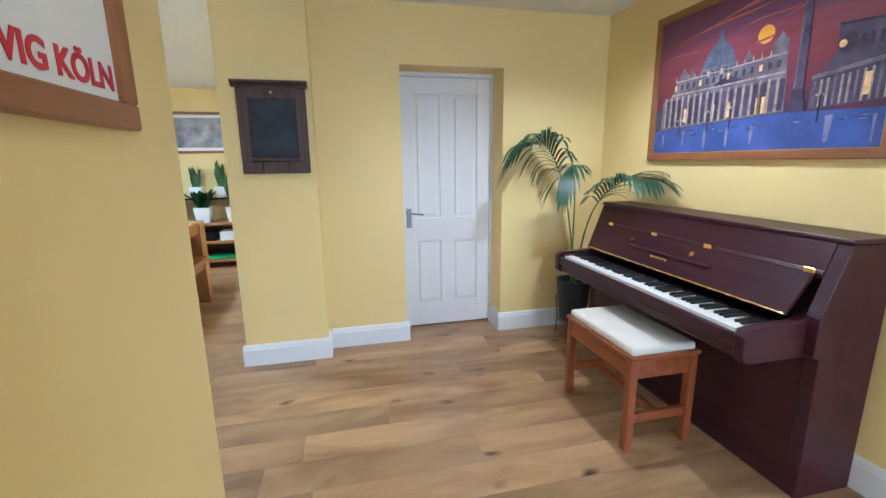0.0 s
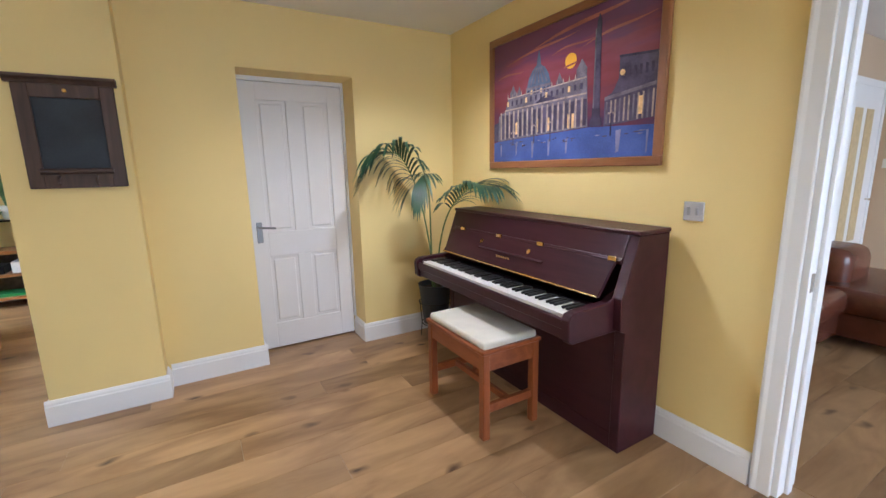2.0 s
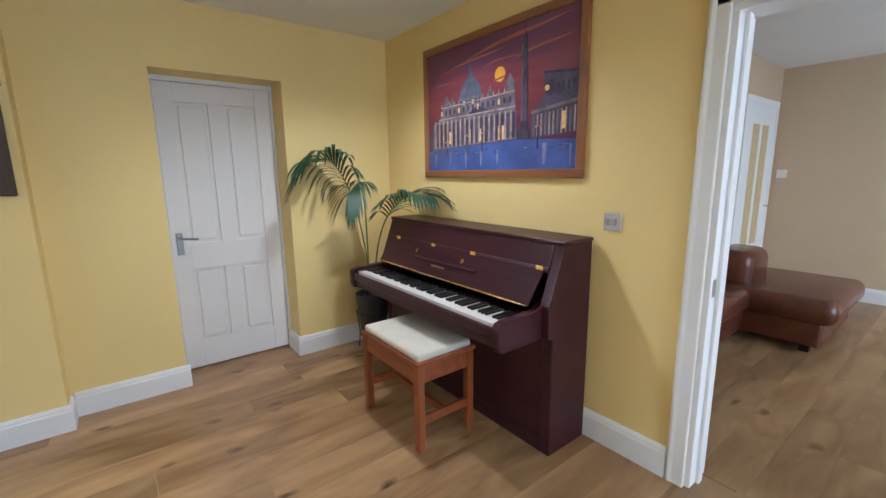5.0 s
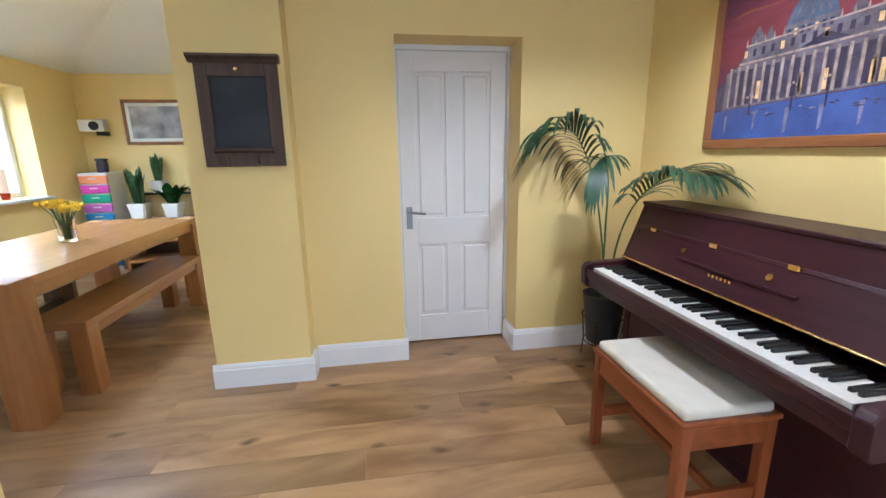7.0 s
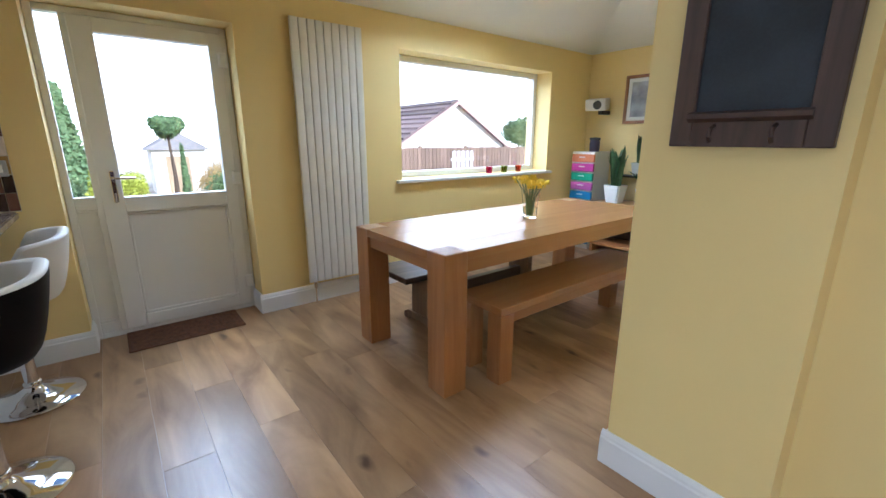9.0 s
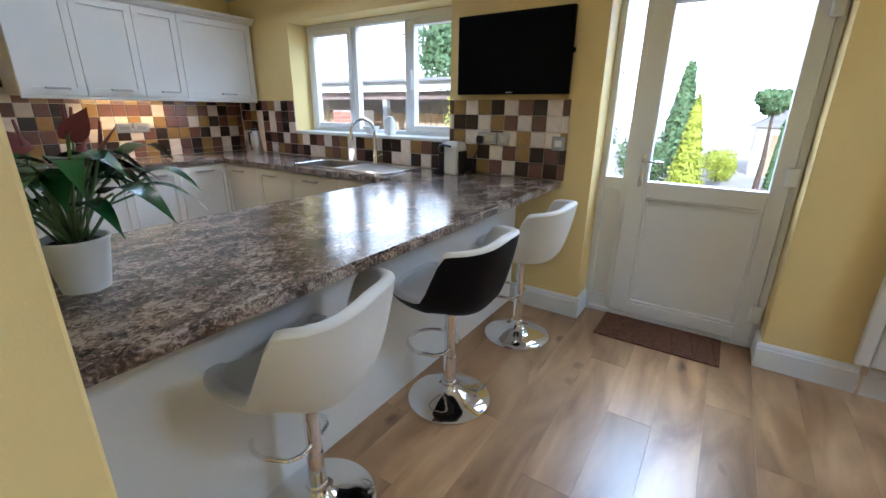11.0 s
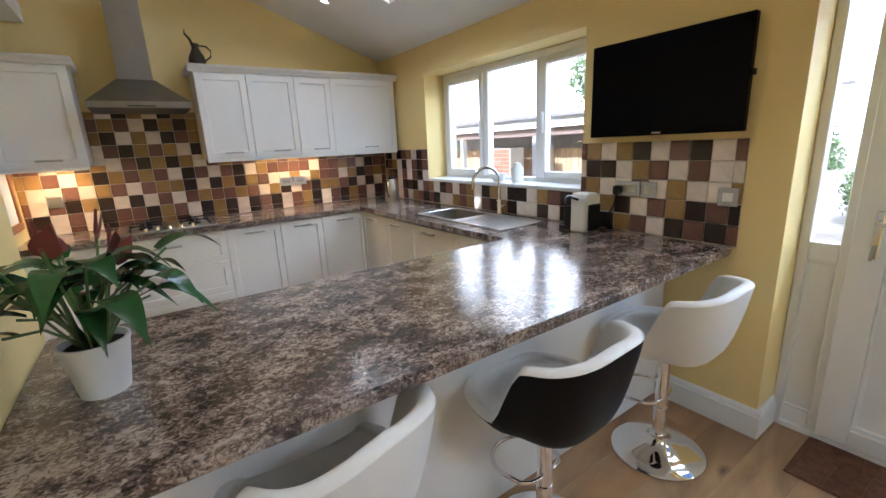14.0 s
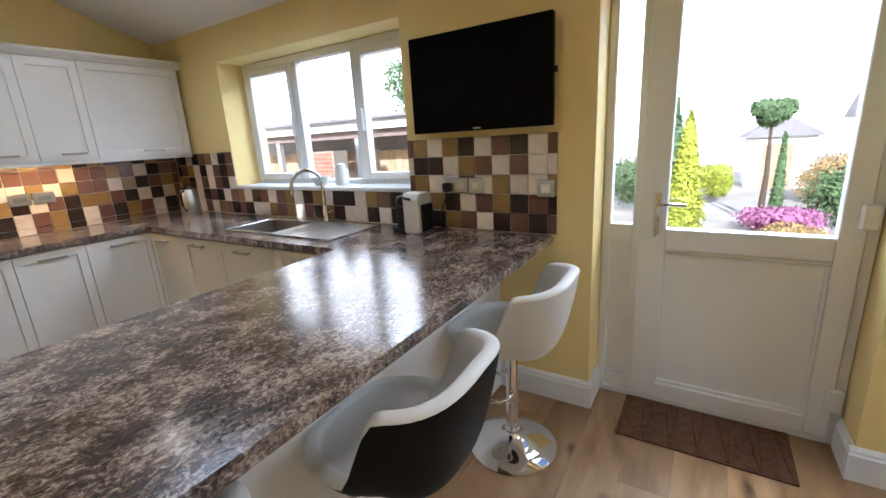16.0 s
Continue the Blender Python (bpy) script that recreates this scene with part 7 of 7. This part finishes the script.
part("bracket", boxes((-2.93, -2.88, 6.46, EY - 0.001, 1.585, 1.63), (-2.925, -2.885, 6.45, 6.49, 1.60, 1.64)), BLACK, sp, "black wall bracket")
for yy, c in ((5.02, (0.6, 0.06, 0.2)), (5.25, (0.35, 0.42, 0.05)), (5.48, (0.6, 0.12, 0.04))):
    g = thing("tea_light_glass", (WX - 0.08, yy, 0.944), "small coloured glass tea light holder on the sill", "candle holder", "tea light holders")
    part("cup", lathe([(0, 0), (0.03, 0), (0.04, 0.07), (0.036, 0.07), (0.027, 0.008), (0, 0.008)], (WX - 0.08, yy, 0.9445), 20), clear_glass("coloured_glass", 0.05, c), g, smooth=50)

# ---------------------------------------------------------------- wall tiles
TP = 0.098
tile_mesh = {}
for k_, m_ in TILES.items():
    for ax in "xy":
        bm = bmesh.new()
        s0, s1, d0, d1 = TP / 2 - 0.0018, TP / 2 - 0.0042, 0.002, 0.0085
        a = [(-s0, -s0), (s0, -s0), (s0, s0), (-s0, s0)]
        b = [(-s1, -s1), (s1, -s1), (s1, s1), (-s1, s1)]
        def at(p, d):
            return (d, p[0], p[1]) if ax == "x" else (p[0], d, p[1])
        r0 = [bm.verts.new(at(p, d0)) for p in a]
        r1 = [bm.verts.new(at(p, d1 - 0.002)) for p in a]
        r2 = [bm.verts.new(at(p, d1)) for p in b]
        for u, v in ((r0, r1), (r1, r2)):
            for q in range(4):
                bm.faces.new((u[q], u[(q + 1) % 4], v[(q + 1) % 4], v[q]))
        bm.faces.new(r2)
        tile_mesh[k_ + ax] = finish(bm, "tile", m_)
rt = random.Random(11)


def lay(parent, ax, face, u0, z0, cols, rows, limits, colour):
    """Tiles on a grid from u0, z0, cut where they meet the limits (u0, u1, z0, z1) of the tiled patch."""
    for i in range(cols):
        for j in range(rows):
            c = colour(i, j)
            a, b, lo, hi = limits(u0 + (i + 0.5) * TP, z0 + (j + 0.5) * TP)
            a, b, lo, hi = max(a, u0 + i * TP), min(b, u0 + (i + 1) * TP), max(lo, z0 + j * TP), min(hi, z0 + (j + 1) * TP)
            if b - a < 0.012 or hi - lo < 0.012:
                continue
            t = new("tile", tile_mesh[c + ax])
            t.parent = parent
            u, z, su, sz = (a + b) / 2, (lo + hi) / 2, (b - a) / TP, (hi - lo) / TP
            t.location = (face, u, z) if ax == "x" else (u, face, z)
            t.scale = (1, su, sz) if ax == "x" else (su, 1, sz)


def chart(lines, flip=False):
    """Colours by column and row from lines of letters, the lowest first."""
    def colour(i, j):
        row = lines[min(j, len(lines) - 1)]
        k = len(row) - 1 - i if flip else i
        return row[k] if 0 <= k < len(row) else rt.choice("DOCM")
    return colour


# lowest row copies the next, standing in for its mirror image in the worktop
HOB_ROWS = ("DCMCDMMDOMCDODCDMDCMODCMDOMCD", "DCMCDMMDOMCDODCDMDCMODCMDOMCD", "CMDODCDCMCMOMMOMCODCMDOOMDCDC", "CCMCOMCMOODCDODOMCCOCOMMCODMO",
            "OMCODOMOMCDMCMDCOMMMMCMMOMCDM", "MCODOCMDODOCMOMMOOMOMODOMODOM", "OOOOCMDOMOCDMOMMOOMOMODOMODOM", "OOOOODCOCDMOMOMMOOMOMODOMODOM",
            "OOOOMOMCDODOMOMMOOMOMODOMODOM", "OOOOOCDOCDOOMOMMOOMOMODOMODOM")


def hob_patch(u, z):
    if z > 1.40:
        return (-1.433, -0.702, 1.2, 1.79)
    return (WX + 0.012, KX1 - 0.002, WT + 0.002, 1.79 if -1.40 < u < -0.73 else 1.399)


part("grout", boxes((WX + 0.001, KX1 - 0.001, KY + 0.0005, KY + 0.0035, WT, WT + 5 * TP), (-1.432, -0.702, KY + 0.0005, KY + 0.0035, WT + 5 * TP, WT + 9 * TP)), GROUT, wall_kitchen, "pale tile grout")
lay(wall_kitchen, "y", KY, -0.278 - 30 * TP, 0.859, 31, 10, hob_patch, chart([r + "M" for r in HOB_ROWS], True))
part("grout", boxes((WX + 0.0005, WX + 0.0035, OPEN_K[1] + 0.001, 1.388, WT, WT + 5 * TP + 0.004), (WX + 0.0005, WX + 0.0035, KY + 0.004, OPEN_K[0] - 0.001, WT, WT + 5 * TP), (WX + 0.0005, WX + 0.0035, OPEN_K[0] - 0.001, OPEN_K[1] + 0.001, WT, WT + 2 * TP + 0.004)), GROUT, wall_west, "pale tile grout")
lay(wall_west, "x", WX, 1.341 - 9 * TP, 0.914, 10, 5, lambda u, z: (OPEN_K[1] + 0.002, 1.387, WT + 0.002, 1.405), chart(("MCDOMCDMDM", "MCODCMODMD", "MOCCMCOCCO", "CDDCOMCMCC", "MOCODCMDCM")))
lay(wall_west, "x", WX, 1.341 - 26 * TP, 0.914, 18, 2, lambda u, z: (OPEN_K[0] + 0.001, OPEN_K[1] + 0.001, WT + 0.002, 1.110), chart(("MDCCOMOCMDODCCDCDD", "OCDMCMOCDOCDDCOMDC")))
lay(wall_west, "x", WX, OPEN_K[0] - 9 * TP, 0.914, 9, 5, lambda u, z: (KY + 0.012, OPEN_K[0] - 0.001, WT + 0.002, 1.40), chart(("MDMCMCOMD", "CDOCDMDCM", "OMDCMCMDC", "DMOCDCMDM", "MDCDMOCDM")))

# ---------------------------------------------------------------- floor boards
PWD = 0.192
plank_mesh = {}


def plank(ln):
    key = round(ln, 2)
    if key not in plank_mesh:
        bm = bmesh.new()
        w, c = PWD - 0.0005, 0.0007
        lo = [bm.verts.new(p) for p in ((0, 0, -0.013), (ln - 0.0008, 0, -0.013), (ln - 0.0008, w, -0.013), (0, w, -0.013))]
        md = [bm.verts.new((v.co.x, v.co.y, -c)) for v in lo]
        hi = [bm.verts.new(p) for p in ((c, c, 0), (ln - 0.0008 - c, c, 0), (ln - 0.0008 - c, w - c, 0), (c, w - c, 0))]
        for u, v in ((lo, md), (md, hi)):
            for q in range(4):
                bm.faces.new((u[q], u[(q + 1) % 4], v[(q + 1) % 4], v[q]))
        bm.faces.new(hi)
        plank_mesh[key] = finish(bm, "plank", OAK_FLOOR)
    return plank_mesh[key]


floor = bpy.data.objects["floor"]
rf = random.Random(3)
LENS = (0.62, 0.98, 1.24, 1.56, 1.90)
for xa, xb, ya, yb in ((WX - 0.195, RX + 0.145, -2.25, EY), (RX + 0.145, LX, LYS, LYN)):
    n = int((yb - ya) / PWD) + 1
    for i in range(n):
        x, first = xa - rf.choice((0.0, 0.3, 0.5, 0.6)), True
        while x < xb - 0.05:
            ln = rf.choice(LENS[1:] if xa < 0 else LENS[2:])
            if xa < 0 and not first and xb - x < 2.1:
                ln = xb - x if xb - x < 2.05 else ln
            e = min(x + ln, xb)
            s = max(x, xa)
            first = False
            if e - s > 0.03:
                p = new("plank", plank(round(e - s, 2)))
                p.parent = floor
                p.location = (s, min(ya + i * PWD, yb - 0.02), 0)
            x = e
